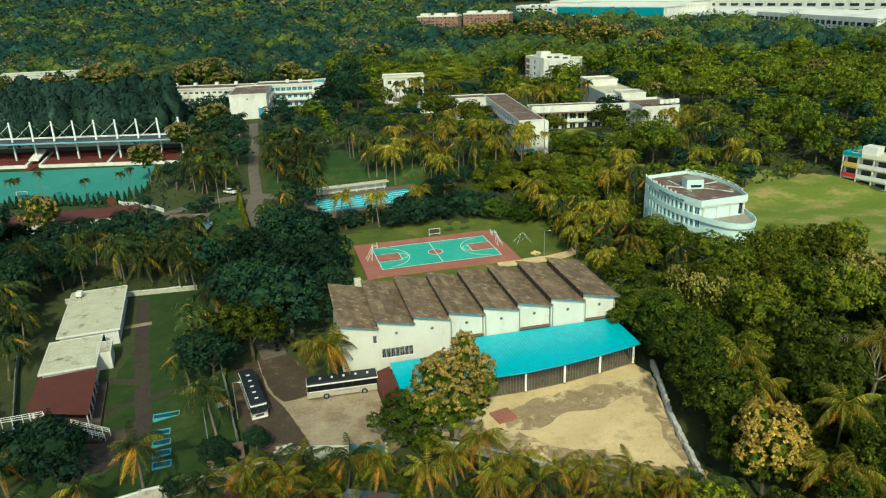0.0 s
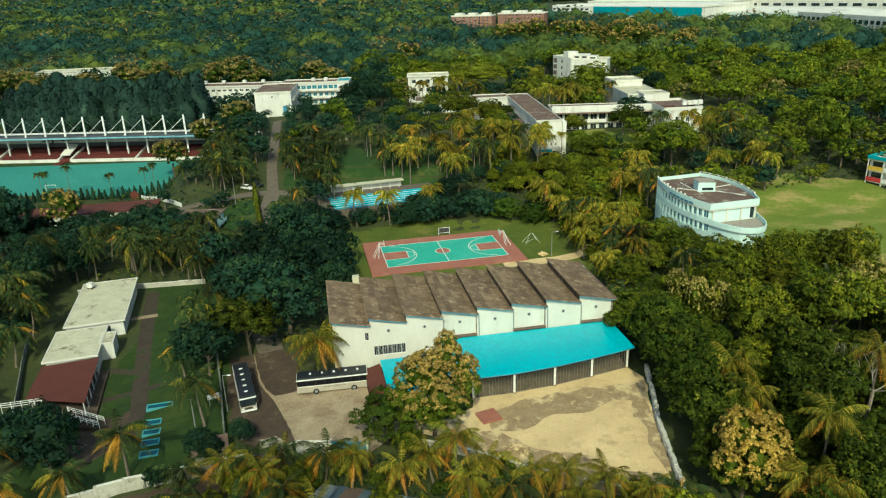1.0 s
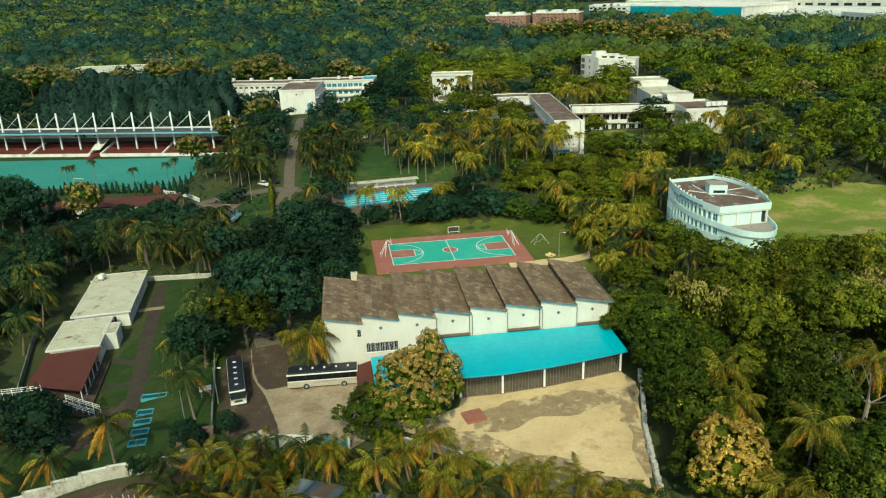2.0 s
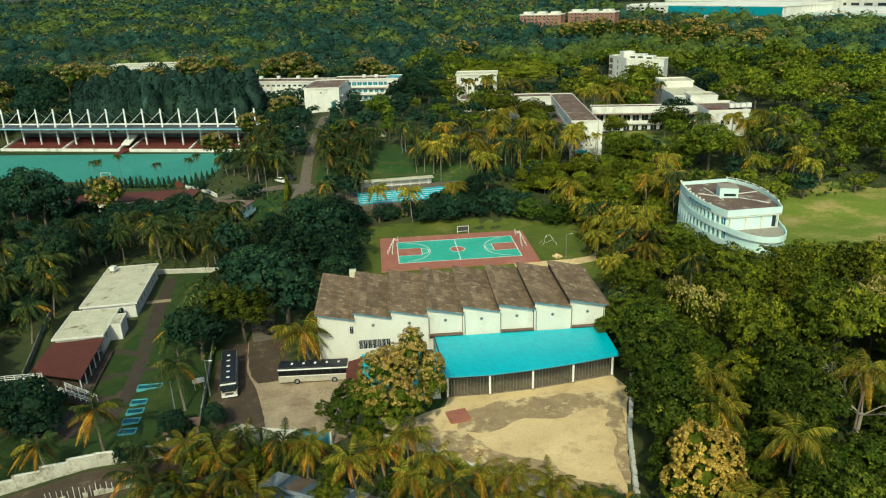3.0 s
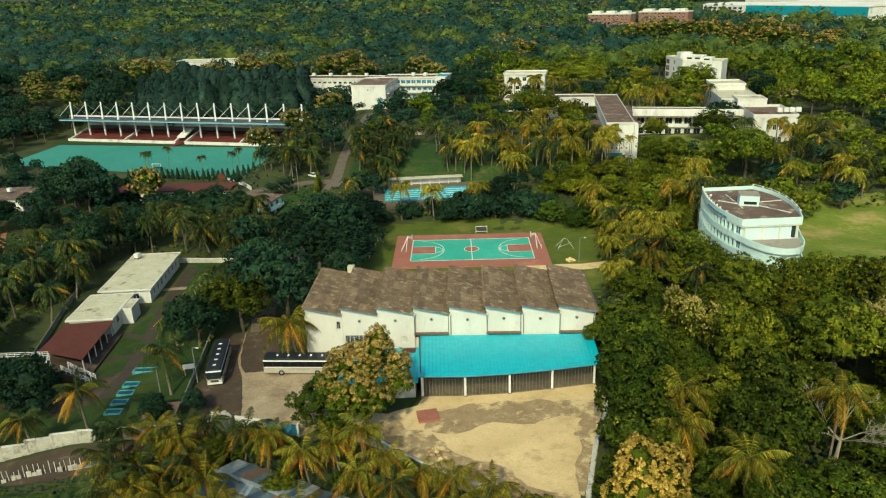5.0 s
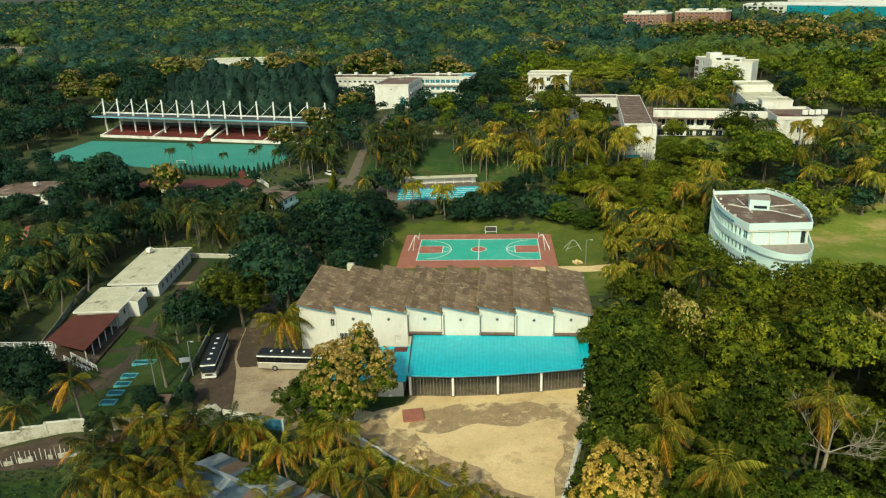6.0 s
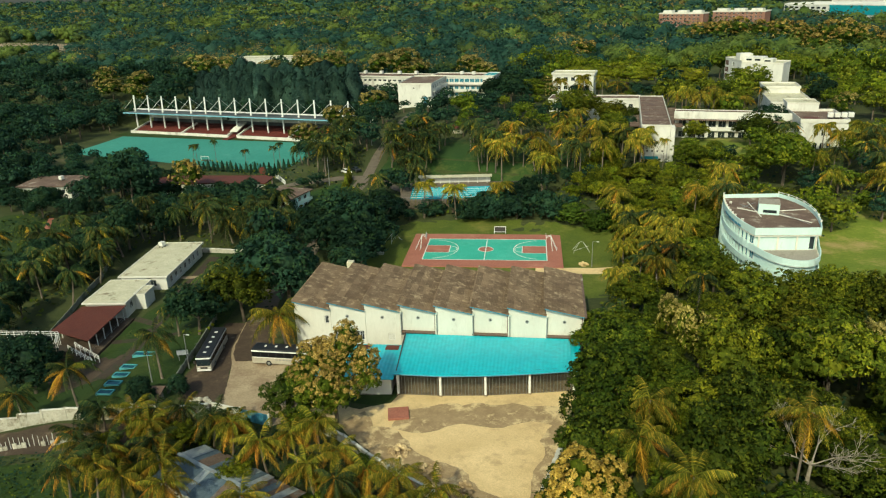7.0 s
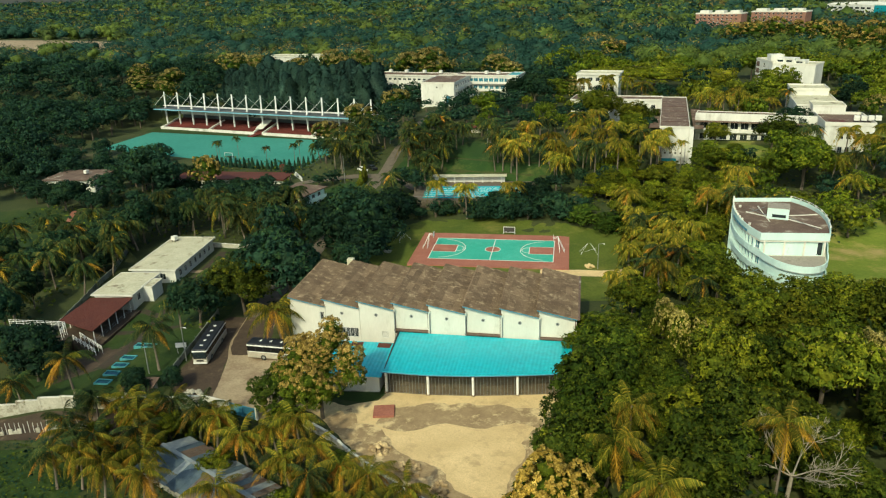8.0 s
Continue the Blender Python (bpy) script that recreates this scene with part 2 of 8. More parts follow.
MAT = {
    "ground": surf("forest_floor", (0.035, 0.05, 0.014), (0.075, 0.085, 0.026), 0.08, 1.5, 0.95, 0.5, (0.13, 0.10, 0.06), 0.05, (0.6, 0.75)),
    # Garden lawn is darkened for cloud shade, court lawn brightened for sun.
    "lawn": surf("shaded_lawn_grass", (0.020, 0.044, 0.006), (0.036, 0.066, 0.009), 0.35, 3.0, 0.95, 0.6, (0.062, 0.078, 0.014), 0.12, (0.50, 0.72)),
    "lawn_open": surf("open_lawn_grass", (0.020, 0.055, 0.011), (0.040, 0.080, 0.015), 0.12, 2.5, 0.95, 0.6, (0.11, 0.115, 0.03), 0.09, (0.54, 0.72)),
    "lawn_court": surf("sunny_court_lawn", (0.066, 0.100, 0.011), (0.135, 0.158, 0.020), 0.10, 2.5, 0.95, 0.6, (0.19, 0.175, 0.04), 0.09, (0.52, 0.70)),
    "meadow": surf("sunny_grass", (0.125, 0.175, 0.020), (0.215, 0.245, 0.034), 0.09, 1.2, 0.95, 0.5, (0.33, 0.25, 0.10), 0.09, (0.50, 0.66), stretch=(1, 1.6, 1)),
    "sand": surf("sandy_yard", (0.62, 0.455, 0.225), (0.82, 0.625, 0.33), 0.15, 5.0, 0.95, 0.6, (0.47, 0.335, 0.175), 0.42, (0.50, 0.68), grain_mix=0.45),
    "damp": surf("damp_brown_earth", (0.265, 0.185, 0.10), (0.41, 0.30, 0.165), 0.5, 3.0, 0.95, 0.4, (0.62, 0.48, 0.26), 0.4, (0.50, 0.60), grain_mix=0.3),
    "concrete_yard": surf("worn_concrete", (0.30, 0.225, 0.14), (0.47, 0.375, 0.24), 0.3, 3.0, 0.9, 0.25, (0.20, 0.135, 0.085), 0.22, (0.48, 0.66)),
    # Bare dirt and mossy path, both darkened for cloud shade over the west.
    "dirt": surf("shaded_bare_dirt", (0.060, 0.042, 0.029), (0.105, 0.074, 0.048), 0.3, 3.0, 0.95, 0.5, (0.19, 0.15, 0.10), 0.3, (0.56, 0.7)),
    "path": surf("old_brick_path", (0.046, 0.034, 0.025), (0.085, 0.062, 0.045), 0.5, 3.0, 0.95, 0.4, (0.03, 0.042, 0.016), 0.5, (0.50, 0.64)),
    "factory_roof": surf("pale_sheet_roof", (0.66, 0.64, 0.55), (0.80, 0.78, 0.68), 0.03, 0.3, 0.6, 0, (0.52, 0.50, 0.42), 0.02, (0.55, 0.7), grain_mix=0.1),
    "road": surf("worn_road", (0.125, 0.102, 0.078), (0.195, 0.162, 0.125), 0.3, 3.0, 0.9, 0.25, (0.075, 0.065, 0.045), 0.3, (0.52, 0.68)),
    "white": surf("white_wall_paint", (0.60, 0.585, 0.51), (0.70, 0.685, 0.60), 0.3, 4.0, 0.75, 0.05, (0.40, 0.37, 0.29), 0.35, (0.56, 0.80), stretch=(1, 1, 0.35), grain_mix=0.14),
    "white_far": surf("weathered_white_paint", (0.60, 0.60, 0.54), (0.75, 0.74, 0.67), 0.2, 2.0, 0.8, 0.0, (0.34, 0.32, 0.26), 0.25, (0.54, 0.74), stretch=(1, 1, 0.4), grain_mix=0.2),
    "trough_teal": plain("teal_trough_paint", (0.09, 0.33, 0.36), 0.6),
    "aqua": surf("pale_aqua_paint", (0.54, 0.72, 0.67), (0.63, 0.79, 0.735), 0.3, 3.0, 0.7, 0.0, (0.38, 0.44, 0.39), 0.4, (0.58, 0.78), stretch=(1, 1, 0.4), grain_mix=0.15),
    "roof_slab": surf("mouldy_cream_roof", (0.50, 0.475, 0.33), (0.65, 0.615, 0.45), 0.35, 3.0, 0.9, 0.1, (0.15, 0.11, 0.065), 0.28, (0.55, 0.69)),
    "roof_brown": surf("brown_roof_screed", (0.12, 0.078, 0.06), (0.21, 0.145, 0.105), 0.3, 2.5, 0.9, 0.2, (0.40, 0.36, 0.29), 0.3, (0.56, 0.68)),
    "terrace_grey": surf("stained_grey_screed", (0.30, 0.27, 0.22), (0.42, 0.38, 0.31), 0.4, 3.0, 0.9, 0.1, (0.18, 0.15, 0.12), 0.4, (0.52, 0.68)),
    "asbestos": surf("lichened_cement_sheet", (0.130, 0.086, 0.052), (0.262, 0.182, 0.108), 0.45, 5.0, 0.95, 0.5, (0.48, 0.37, 0.225), 0.85, (0.53, 0.70), rand=0.33),
    "teal_roof": surf("teal_sheet_metal", (0.02, 0.46, 0.56), (0.035, 0.54, 0.62), 0.12, 1.0, 0.32, 0.0, (0.03, 0.40, 0.50), 0.2, (0.6, 0.8), spec=0.5),
    "edge_blue": plain("faded_blue_edge_paint", (0.20, 0.42, 0.52), 0.5),
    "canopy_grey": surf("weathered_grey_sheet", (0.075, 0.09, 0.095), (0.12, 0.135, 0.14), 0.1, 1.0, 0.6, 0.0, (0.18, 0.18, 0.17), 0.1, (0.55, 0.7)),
    "teal": plain("teal_paint", (0.02, 0.30, 0.36), 0.5),
    "blue_trim": plain("blue_trim_paint", (0.07, 0.25, 0.36), 0.5),
    "red_roof": surf("red_painted_roof", (0.100, 0.030, 0.020), (0.145, 0.042, 0.027), 0.3, 3.0, 0.75, 0.15, (0.08, 0.03, 0.02), 0.3, (0.55, 0.75)),
    "court_red": surf("court_red_acrylic", (0.33, 0.125, 0.085), (0.42, 0.17, 0.12), 0.2, 3.0, 0.85, 0.05, (0.48, 0.26, 0.18), 0.15, (0.55, 0.8)),
    "court_green": surf("court_green_acrylic", (0.06, 0.40, 0.29), (0.085, 0.48, 0.36), 0.15, 3.0, 0.8, 0.05, (0.13, 0.47, 0.36), 0.12, (0.5, 0.8)),
    "turf": surf("turquoise_turf", (0.05, 0.25, 0.20), (0.07, 0.30, 0.24), 0.03, 1.0, 0.9, 0.05, (0.11, 0.33, 0.26), 0.05, (0.55, 0.75)),
    "seat_red": surf("dark_red_terrace", (0.105, 0.024, 0.020), (0.16, 0.038, 0.030), 0.15, 2.0, 0.8, 0.05),
    "line": plain("white_line_paint", (0.78, 0.78, 0.72), 0.7),
    "metal_white": plain("white_painted_steel", (0.80, 0.80, 0.76), 0.45),
    "metal_grey": plain("galvanised_steel", (0.30, 0.31, 0.30), 0.5, 0.4),
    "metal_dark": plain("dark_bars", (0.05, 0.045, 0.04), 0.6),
    "glass": plain("dark_window_glass", (0.02, 0.03, 0.035), 0.12, 0.0, 0.8),
    "glass_blue": plain("blue_tinted_glass", (0.04, 0.19, 0.26), 0.15, 0.0, 0.8),
    "water": plain("pool_water", (0.03, 0.50, 0.58), 0.08, 0.0, 0.6),
    "trough_water": plain("dark_teal_water", (0.010, 0.075, 0.10), 0.1, 0.0, 0.5),
    # Paler than bare brick: distance haze is mixed into the colour.
    "brick_red": surf("hazy_red_brickwork", (0.26, 0.135, 0.10), (0.34, 0.185, 0.135), 0.3, 4.0, 0.9),
    "bus_silver": surf("champagne_bus_paint", (0.42, 0.38, 0.30), (0.50, 0.46, 0.37), 0.5, 3.0, 0.35, spec=0.5),
    "bus_dark": surf("black_bus_roof", (0.018, 0.02, 0.024), (0.03, 0.034, 0.04), 0.4, 3.0, 0.4, 0, (0.06, 0.055, 0.05), 0.5, (0.6, 0.8)),
    "bus_glass": plain("black_coach_glass", (0.008, 0.009, 0.011), 0.25, 0.0, 0.25),
    "whitewash": surf("flaking_whitewash", (0.50, 0.49, 0.43), (0.68, 0.66, 0.58), 0.8, 4.0, 0.9, 0.2, (0.24, 0.21, 0.15), 0.9, (0.55, 0.68)),
    "screen": plain("grey_wire_mesh", (0.075, 0.066, 0.055), 0.7),
    "rubber": plain("tyre_rubber", (0.02, 0.02, 0.02), 0.9),
    "tin": surf("corrugated_blue_grey_tin", (0.075, 0.11, 0.14), (0.13, 0.175, 0.205), 0.25, 2.0, 0.55, 0.1, (0.19, 0.14, 0.10), 0.3, (0.58, 0.72), metal=0.2),
    "tin_pale": surf("pale_corrugated_tin", (0.24, 0.28, 0.30), (0.36, 0.40, 0.41), 0.3, 2.0, 0.5, 0.1, (0.22, 0.17, 0.12), 0.4, (0.56, 0.7), metal=0.2),
    "tin_rust": surf("rusty_corrugated_tin", (0.12, 0.085, 0.065), (0.20, 0.14, 0.10), 0.5, 3.0, 0.7, 0.1, (0.17, 0.20, 0.22), 0.4, (0.54, 0.68), metal=0.1),
    "boundary": surf("stained_boundary_wall", (0.42, 0.40, 0.325), (0.58, 0.555, 0.455), 0.4, 3.0, 0.9, 0.2, (0.15, 0.125, 0.08), 0.5, (0.50, 0.66)),
    "moss_wall": surf("mossy_grey_wall", (0.15, 0.165, 0.135), (0.27, 0.28, 0.23), 0.4, 3.0, 0.9, 0.2, (0.07, 0.085, 0.05), 0.5, (0.50, 0.66)),
    "bark": surf("grey_bark", (0.10, 0.08, 0.06), (0.17, 0.14, 0.10), 1.0, 6.0, 0.95, 0.6),
    "palm_bark": surf("palm_bark", (0.16, 0.13, 0.10), (0.25, 0.21, 0.16), 1.0, 6.0, 0.95, 0.6),
    "dead_wood": surf("grey_dead_wood", (0.30, 0.26, 0.20), (0.42, 0.37, 0.29), 1.0, 6.0, 0.95, 0.4),
    "yellow": plain("yellow_paint", (0.60, 0.40, 0.05), 0.6),
    "red": plain("red_paint", (0.45, 0.04, 0.04), 0.6),
    "leaf": leafy("broad_leaves", (0.047, 0.073, 0.008), (0.094, 0.124, 0.012), (0.18, 0.192, 0.018)),
    "leaf_deep": leafy("deep_green_leaves", (0.026, 0.048, 0.007), (0.056, 0.084, 0.010), (0.105, 0.126, 0.013)),
    "leaf_fresh": leafy("fresh_green_leaves", (0.030, 0.066, 0.010), (0.062, 0.108, 0.014), (0.110, 0.150, 0.018)),
    "blossom_gold": leafy("golden_blossom", (0.25, 0.165, 0.030), (0.51, 0.34, 0.068), (0.70, 0.50, 0.135), hues=(0.496, 0.512)),
    "blossom_cream": leafy("cream_blossom", (0.24, 0.20, 0.05), (0.42, 0.35, 0.10), (0.58, 0.49, 0.18), hues=(0.498, 0.508)),
    "blossom_dull": leafy("dull_ochre_blossom", (0.135, 0.105, 0.034), (0.26, 0.198, 0.066), (0.37, 0.285, 0.105), hues=(0.494, 0.512)),
    # Dark blue-green in these two also holds cloud shade over the western trees.
    "leaf_dark": leafy("shade_dark_leaves", (0.013, 0.036, 0.022), (0.021, 0.050, 0.028), (0.032, 0.063, 0.033)),
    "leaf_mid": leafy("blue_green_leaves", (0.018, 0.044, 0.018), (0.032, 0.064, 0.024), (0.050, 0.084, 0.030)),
    "leaf_lime": leafy("lime_leaves", (0.098, 0.128, 0.010), (0.185, 0.208, 0.014), (0.29, 0.28, 0.024)),
    "leaf_olive": leafy("olive_leaves", (0.066, 0.082, 0.010), (0.126, 0.138, 0.013), (0.20, 0.19, 0.02)),
    "blossom": leafy("ochre_blossom", (0.165, 0.115, 0.030), (0.35, 0.235, 0.065), (0.53, 0.38, 0.125), hues=(0.494, 0.51)),
    "frond": leafy("palm_fronds", (0.058, 0.078, 0.010), (0.168, 0.156, 0.017), (0.42, 0.295, 0.035)),
    # Green fronds are darkened as well, for the shaded palms in the west.
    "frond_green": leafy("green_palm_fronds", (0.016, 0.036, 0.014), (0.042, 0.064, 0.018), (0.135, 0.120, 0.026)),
    "frond_dry": leafy("dry_palm_fronds", (0.21, 0.105, 0.012), (0.42, 0.22, 0.026), (0.58, 0.34, 0.05)),
    # The bluish cast of this far canopy holds distance haze.
    "far_dark": leafy("hazy_dark_canopy", (0.018, 0.052, 0.038), (0.028, 0.070, 0.048), (0.040, 0.086, 0.054)),
    "far_green": leafy("far_green_canopy", (0.070, 0.106, 0.026), (0.116, 0.154, 0.033), (0.165, 0.195, 0.040)),
    "far_ochre": leafy("far_ochre_canopy", (0.14, 0.105, 0.035), (0.235, 0.17, 0.055), (0.30, 0.22, 0.07)),
    "far_olive": leafy("far_olive_canopy", (0.042, 0.068, 0.022), (0.072, 0.098, 0.028), (0.095, 0.120, 0.032)),
    "needle": leafy("casuarina_needles", (0.019, 0.048, 0.040), (0.032, 0.067, 0.052), (0.047, 0.084, 0.059)),
}


# ---- mesh helpers ----
def mesh_of(name, verts, faces, mats, normals=None, smooth=False, idx=None):
    me = bpy.data.meshes.new(name)
    me.from_pydata(verts, [], faces)
    for m in mats if isinstance(mats, (list, tuple)) else [mats]:
        me.materials.append(MAT[m])
    if idx is not None:
        me.polygons.foreach_set("material_index", idx)
    if smooth:
        me.polygons.foreach_set("use_smooth", [True] * len(me.polygons))
    if normals is not None:
        me.normals_split_custom_set_from_vertices(normals)
    return me


def finish(name, bm, mat):
    me = bpy.data.meshes.new(name)
    bmesh.ops.recalc_face_normals(bm, faces=bm.faces)
    bm.to_mesh(me)
    bm.free()
    me.materials.append(MAT[mat])
    return me


def part(name, bm, mat, parent, label=""):
    me = bm if isinstance(bm, bpy.types.Mesh) else finish(name, bm, mat)
    ob = new(name, me)
    ob.parent = parent
    if label:
        ob["label"] = label
    return ob


def thing(name, m, label, category, group="", kind=""):
    ob = new(name)
    ob.empty_display_size = 0.5
    ob.matrix_world = m
    return tagged(ob, label, category, group, kind)


def box(bm, x0, y0, z0, x1, y1, z1, bevel=0.0):
    vs = [bm.verts.new(p) for p in ((x0, y0, z0), (x1, y0, z0), (x1, y1, z0), (x0, y1, z0), (x0, y0, z1), (x1, y0, z1), (x1, y1, z1), (x0, y1, z1))]
    fs = [bm.faces.new([vs[i] for i in f]) for f in ((3, 2, 1, 0), (4, 5, 6, 7), (0, 1, 5, 4), (1, 2, 6, 5), (2, 3, 7, 6), (3, 0, 4, 7))]
    if bevel:
        bmesh.ops.bevel(bm, geom=list({e for f in fs for e in f.edges}), offset=bevel, segments=2, affect="EDGES", profile=0.5)
    return bm


def boxes(*specs, bevel=0.0):
    bm = bmesh.new()
    for s in specs:
        box(bm, *s, bevel=bevel)
    return bm


def prism(bm, pts, z0, z1):
    """An upright prism over a plan polygon; z0, z1 may be lists."""
    n = len(pts)
    lo = z0 if isinstance(z0, (list, tuple)) else [z0] * n
    hi = z1 if isinstance(z1, (list, tuple)) else [z1] * n
    a = [bm.verts.new((*p, z)) for p, z in zip(pts, lo)]
    b = [bm.verts.new((*p, z)) for p, z in zip(pts, hi)]
    bm.faces.new(a[::-1])
    bm.faces.new(b)
    for i in range(n):
        j = (i + 1) % n
        bm.faces.new((a[i], a[j], b[j], b[i]))
    return bm


def rod(bm, a, b, r0, r1=None, seg=6):
    """A tapered bar from a to b."""
    a, b = Vector(a), Vector(b)
    r1 = r0 if r1 is None else r1
    q = (b - a).to_track_quat("Z", "Y")
    ring = []
    for c, r in ((a, r0), (b, r1)):
        ring.append([bm.verts.new(c + q @ Vector((r * math.cos(k * 2 * math.pi / seg), r * math.sin(k * 2 * math.pi / seg), 0))) for k in range(seg)])
    for k in range(seg):
        bm.faces.new((ring[0][k], ring[0][(k + 1) % seg], ring[1][(k + 1) % seg], ring[1][k]))
    bm.faces.new(ring[0][::-1])
    bm.faces.new(ring[1])
    return bm


def wall_run(bm, a, b, z0, z1, thick, holes=()):
    """A wall from plan point a to b with real openings (s0, s1, za, zb); it grows to the left of a to b."""
    a, b = Vector(a), Vector(b)
    length = (b - a).length
    d = (b - a) / length
    nrm = Vector((-d.y, d.x))
    ss = sorted({0.0, length, *[h[0] for h in holes], *[h[1] for h in holes]})
    zs = sorted({z0, z1, *[h[2] for h in holes], *[h[3] for h in holes]})
    for zi, za in enumerate(zs[:-1]):
        zb = zs[zi + 1]
        run = None
        for si, sa in enumerate(ss[:-1]):
            sb = ss[si + 1]
            mid = ((sa + sb) / 2, (za + zb) / 2)
            solid = not any(h[0] < mid[0] < h[1] and h[2] < mid[1] < h[3] for h in holes)
            if solid:
                run = (run[0], sb) if run else (sa, sb)
            if run and (not solid or si == len(ss) - 2):
                p = [a + d * run[0], a + d * run[1], a + d * run[1] + nrm * thick, a + d * run[0] + nrm * thick]
                prism(bm, [tuple(v) for v in p], za, zb)
                run = None
    return bm


def window(parent, a, b, hole, glass="glass", frame="metal_white", depth=0.16, mull=1):
    """A framed window in an opening of wall_run."""
    a, b = Vector(a), Vector(b)
    d = (b - a).normalized()
    nrm = Vector((-d.y, d.x))
    s0, s1, za, zb = hole
    o = a + d * s0 + nrm * depth
    w = new("window")
    w.parent = parent
    w.matrix_local = Matrix.Translation((o.x, o.y, za)) @ Matrix.Rotation(math.atan2(d.y, d.x), 4, "Z")
    W, H, f = s1 - s0, zb - za, 0.07
    part("pane", boxes((0, 0.03, 0, W, 0.05, H)), glass, w)
    bm = boxes((0, -0.03, 0, f, 0.03, H), (W - f, -0.03, 0, W, 0.03, H), (f, -0.03, 0, W - f, 0.03, f), (f, -0.03, H - f, W - f, 0.03, H))
    for k in range(mull):
        x = W * (k + 1) / (mull + 1)
        box(bm, x - f / 3, -0.02, f, x + f / 3, 0.03, H - f)
    part("frame", bm, frame, w)
    return w


def smooth_step(a, b, v):
    t = min(1.0, max(0.0, (v - a) / (b - a)))
    return t * t * (3 - 2 * t)


def land(x, y):
    """Height of the ground."""
    S = smooth_step
    h = -1.0 - 0.5 * S(6, -12, x) * S(120, 108, y) - 0.4 * S(-12, -30, x)
    h -= 2.0 * S(-40, -56, x) * S(190, 165, y)
    h -= 1.25 * S(132, 150, y) * S(-44, -30, x) * S(196, 184, y)
    h += 3.4 * S(24, 55, x) * S(120, 150, y)
    h += 9.2 * S(172, 270, y) * S(-112, -88, x) * (1 - 0.28 * S(24, 55, x)) * (1 - 0.95 * S(-54, -44, x) * S(8, 0, x) * S(232, 218, y))
    h -= 4.0 * S(-75, -105, x) * S(165, 200, y) * S(310, 300, y)
    h += 9.2 * S(305, 350, y) * S(-88, -112, x)
    return h


def sheet(name, pts, mat, lift=0.05, step=3.0, label="", category="", kind="structure", rim=0.0, ragged=0.0):
    """A thin surface laid over the ground within a plan polygon; ragged wavers its edge."""
    if ragged:
        out = []
        for i, p in enumerate(pts):
            q = pts[(i + 1) % len(pts)]
            n = max(1, int(math.dist(p, q) / 1.2))
            for k in range(n):
                x, y = p[0] + (q[0] - p[0]) * k / n, p[1] + (q[1] - p[1]) * k / n
                v = noise.noise_vector((x * 0.5, y * 0.5, 3.0)) * ragged
                out.append((x + v.x, y + v.y))
        pts = out
    bm = bmesh.new()
    bm.faces.new([bm.verts.new((*p, 0)) for p in pts])
    bmesh.ops.triangulate(bm, faces=bm.faces)
    xs, ys = [p[0] for p in pts], [p[1] for p in pts]
    for ax, lo, hi in ((0, min(xs), max(xs)), (1, min(ys), max(ys))):
        for k in range(int(lo // step) + 1, int(hi // step) + 1):
            co, no = [0, 0, 0], [0, 0, 0]
            co[ax], no[ax] = k * step, 1
            bmesh.ops.bisect_plane(bm, geom=bm.verts[:] + bm.edges[:] + bm.faces[:], plane_co=co, plane_no=no)
    for v in bm.verts:
        v.co.z = land(v.co.x, v.co.y) + lift
    if sum(f.normal.z for f in bm.faces) < 0:
        bmesh.ops.reverse_faces(bm, faces=bm.faces)
    me = bpy.data.meshes.new(name)
    bm.to_mesh(me)
    bm.free()
    me.materials.append(MAT[mat])
    return tagged(new(name, me), label, category, kind=kind)


def ribbon(name, line, width, mat, lift=0.07, label="", category="road"):
    """A road or path along a plan line."""
    pts = []
    for (x0, y0), (x1, y1) in zip(line, line[1:]):
        n = max(1, int(math.hypot(x1 - x0, y1 - y0) / 2.0))
        pts += [(x0 + (x1 - x0) * k / n, y0 + (y1 - y0) * k / n) for k in range(n)]
    pts.append(line[-1])
    V, F = [], []
    for i, (x, y) in enumerate(pts):
        xa, ya = pts[max(0, i - 1)]
        xb, yb = pts[min(len(pts) - 1, i + 1)]
        L = math.hypot(xb - xa, yb - ya)
        nx, ny = -(yb - ya) / L, (xb - xa) / L
        for k in range(5):
            s = (k / 4 - 0.5) * width * (1 + 0.12 * noise.noise((x * 0.4, y * 0.4, k)))
            V.append((x + nx * s, y + ny * s, land(x + nx * s, y + ny * s) + lift))
    for i in range(len(pts) - 1):
        for k in range(4):
            a = i * 5 + k
            F.append((a, a + 5, a + 6, a + 1)[::-1])
    return tagged(new(name, mesh_of(name, V, F, mat, smooth=True)), label, category, kind="structure")


def inside(x, y, poly):
    c = False
    for (x0, y0), (x1, y1) in zip(poly, poly[1:] + poly[:1]):
        if (y0 > y) != (y1 > y) and x < (x1 - x0) * (y - y0) / (y1 - y0) + x0:
            c = not c
    return c


# ---- ground ----
def axis(lo, a, b, hi, step):
    mid = list(np.arange(a, b + 0.1, step))
    up, d = [], step
    while (up[-1] if up else b) < hi:
        d *= 1.25
        up.append((up[-1] if up else b) + d)
    dn, d = [], step
    while (dn[-1] if dn else a) > lo:
        d *= 1.25
        dn.append((dn[-1] if dn else a) - d)
    return dn[::-1] + mid + up


gx, gy = axis(-4200, -270, 170, 4200, 4.0), axis(-1500, 30, 370, 4600, 4.0)
GV = [(x, y, land(x, y) + 0.05 * noise.noise((x * 0.2, y * 0.2, 0))) for y in gy for x in gx]
GF = [(j * len(gx) + i, j * len(gx) + i + 1, (j + 1) * len(gx) + i + 1, (j + 1) * len(gx) + i) for j in range(len(gy) - 1) for i in range(len(gx) - 1)]
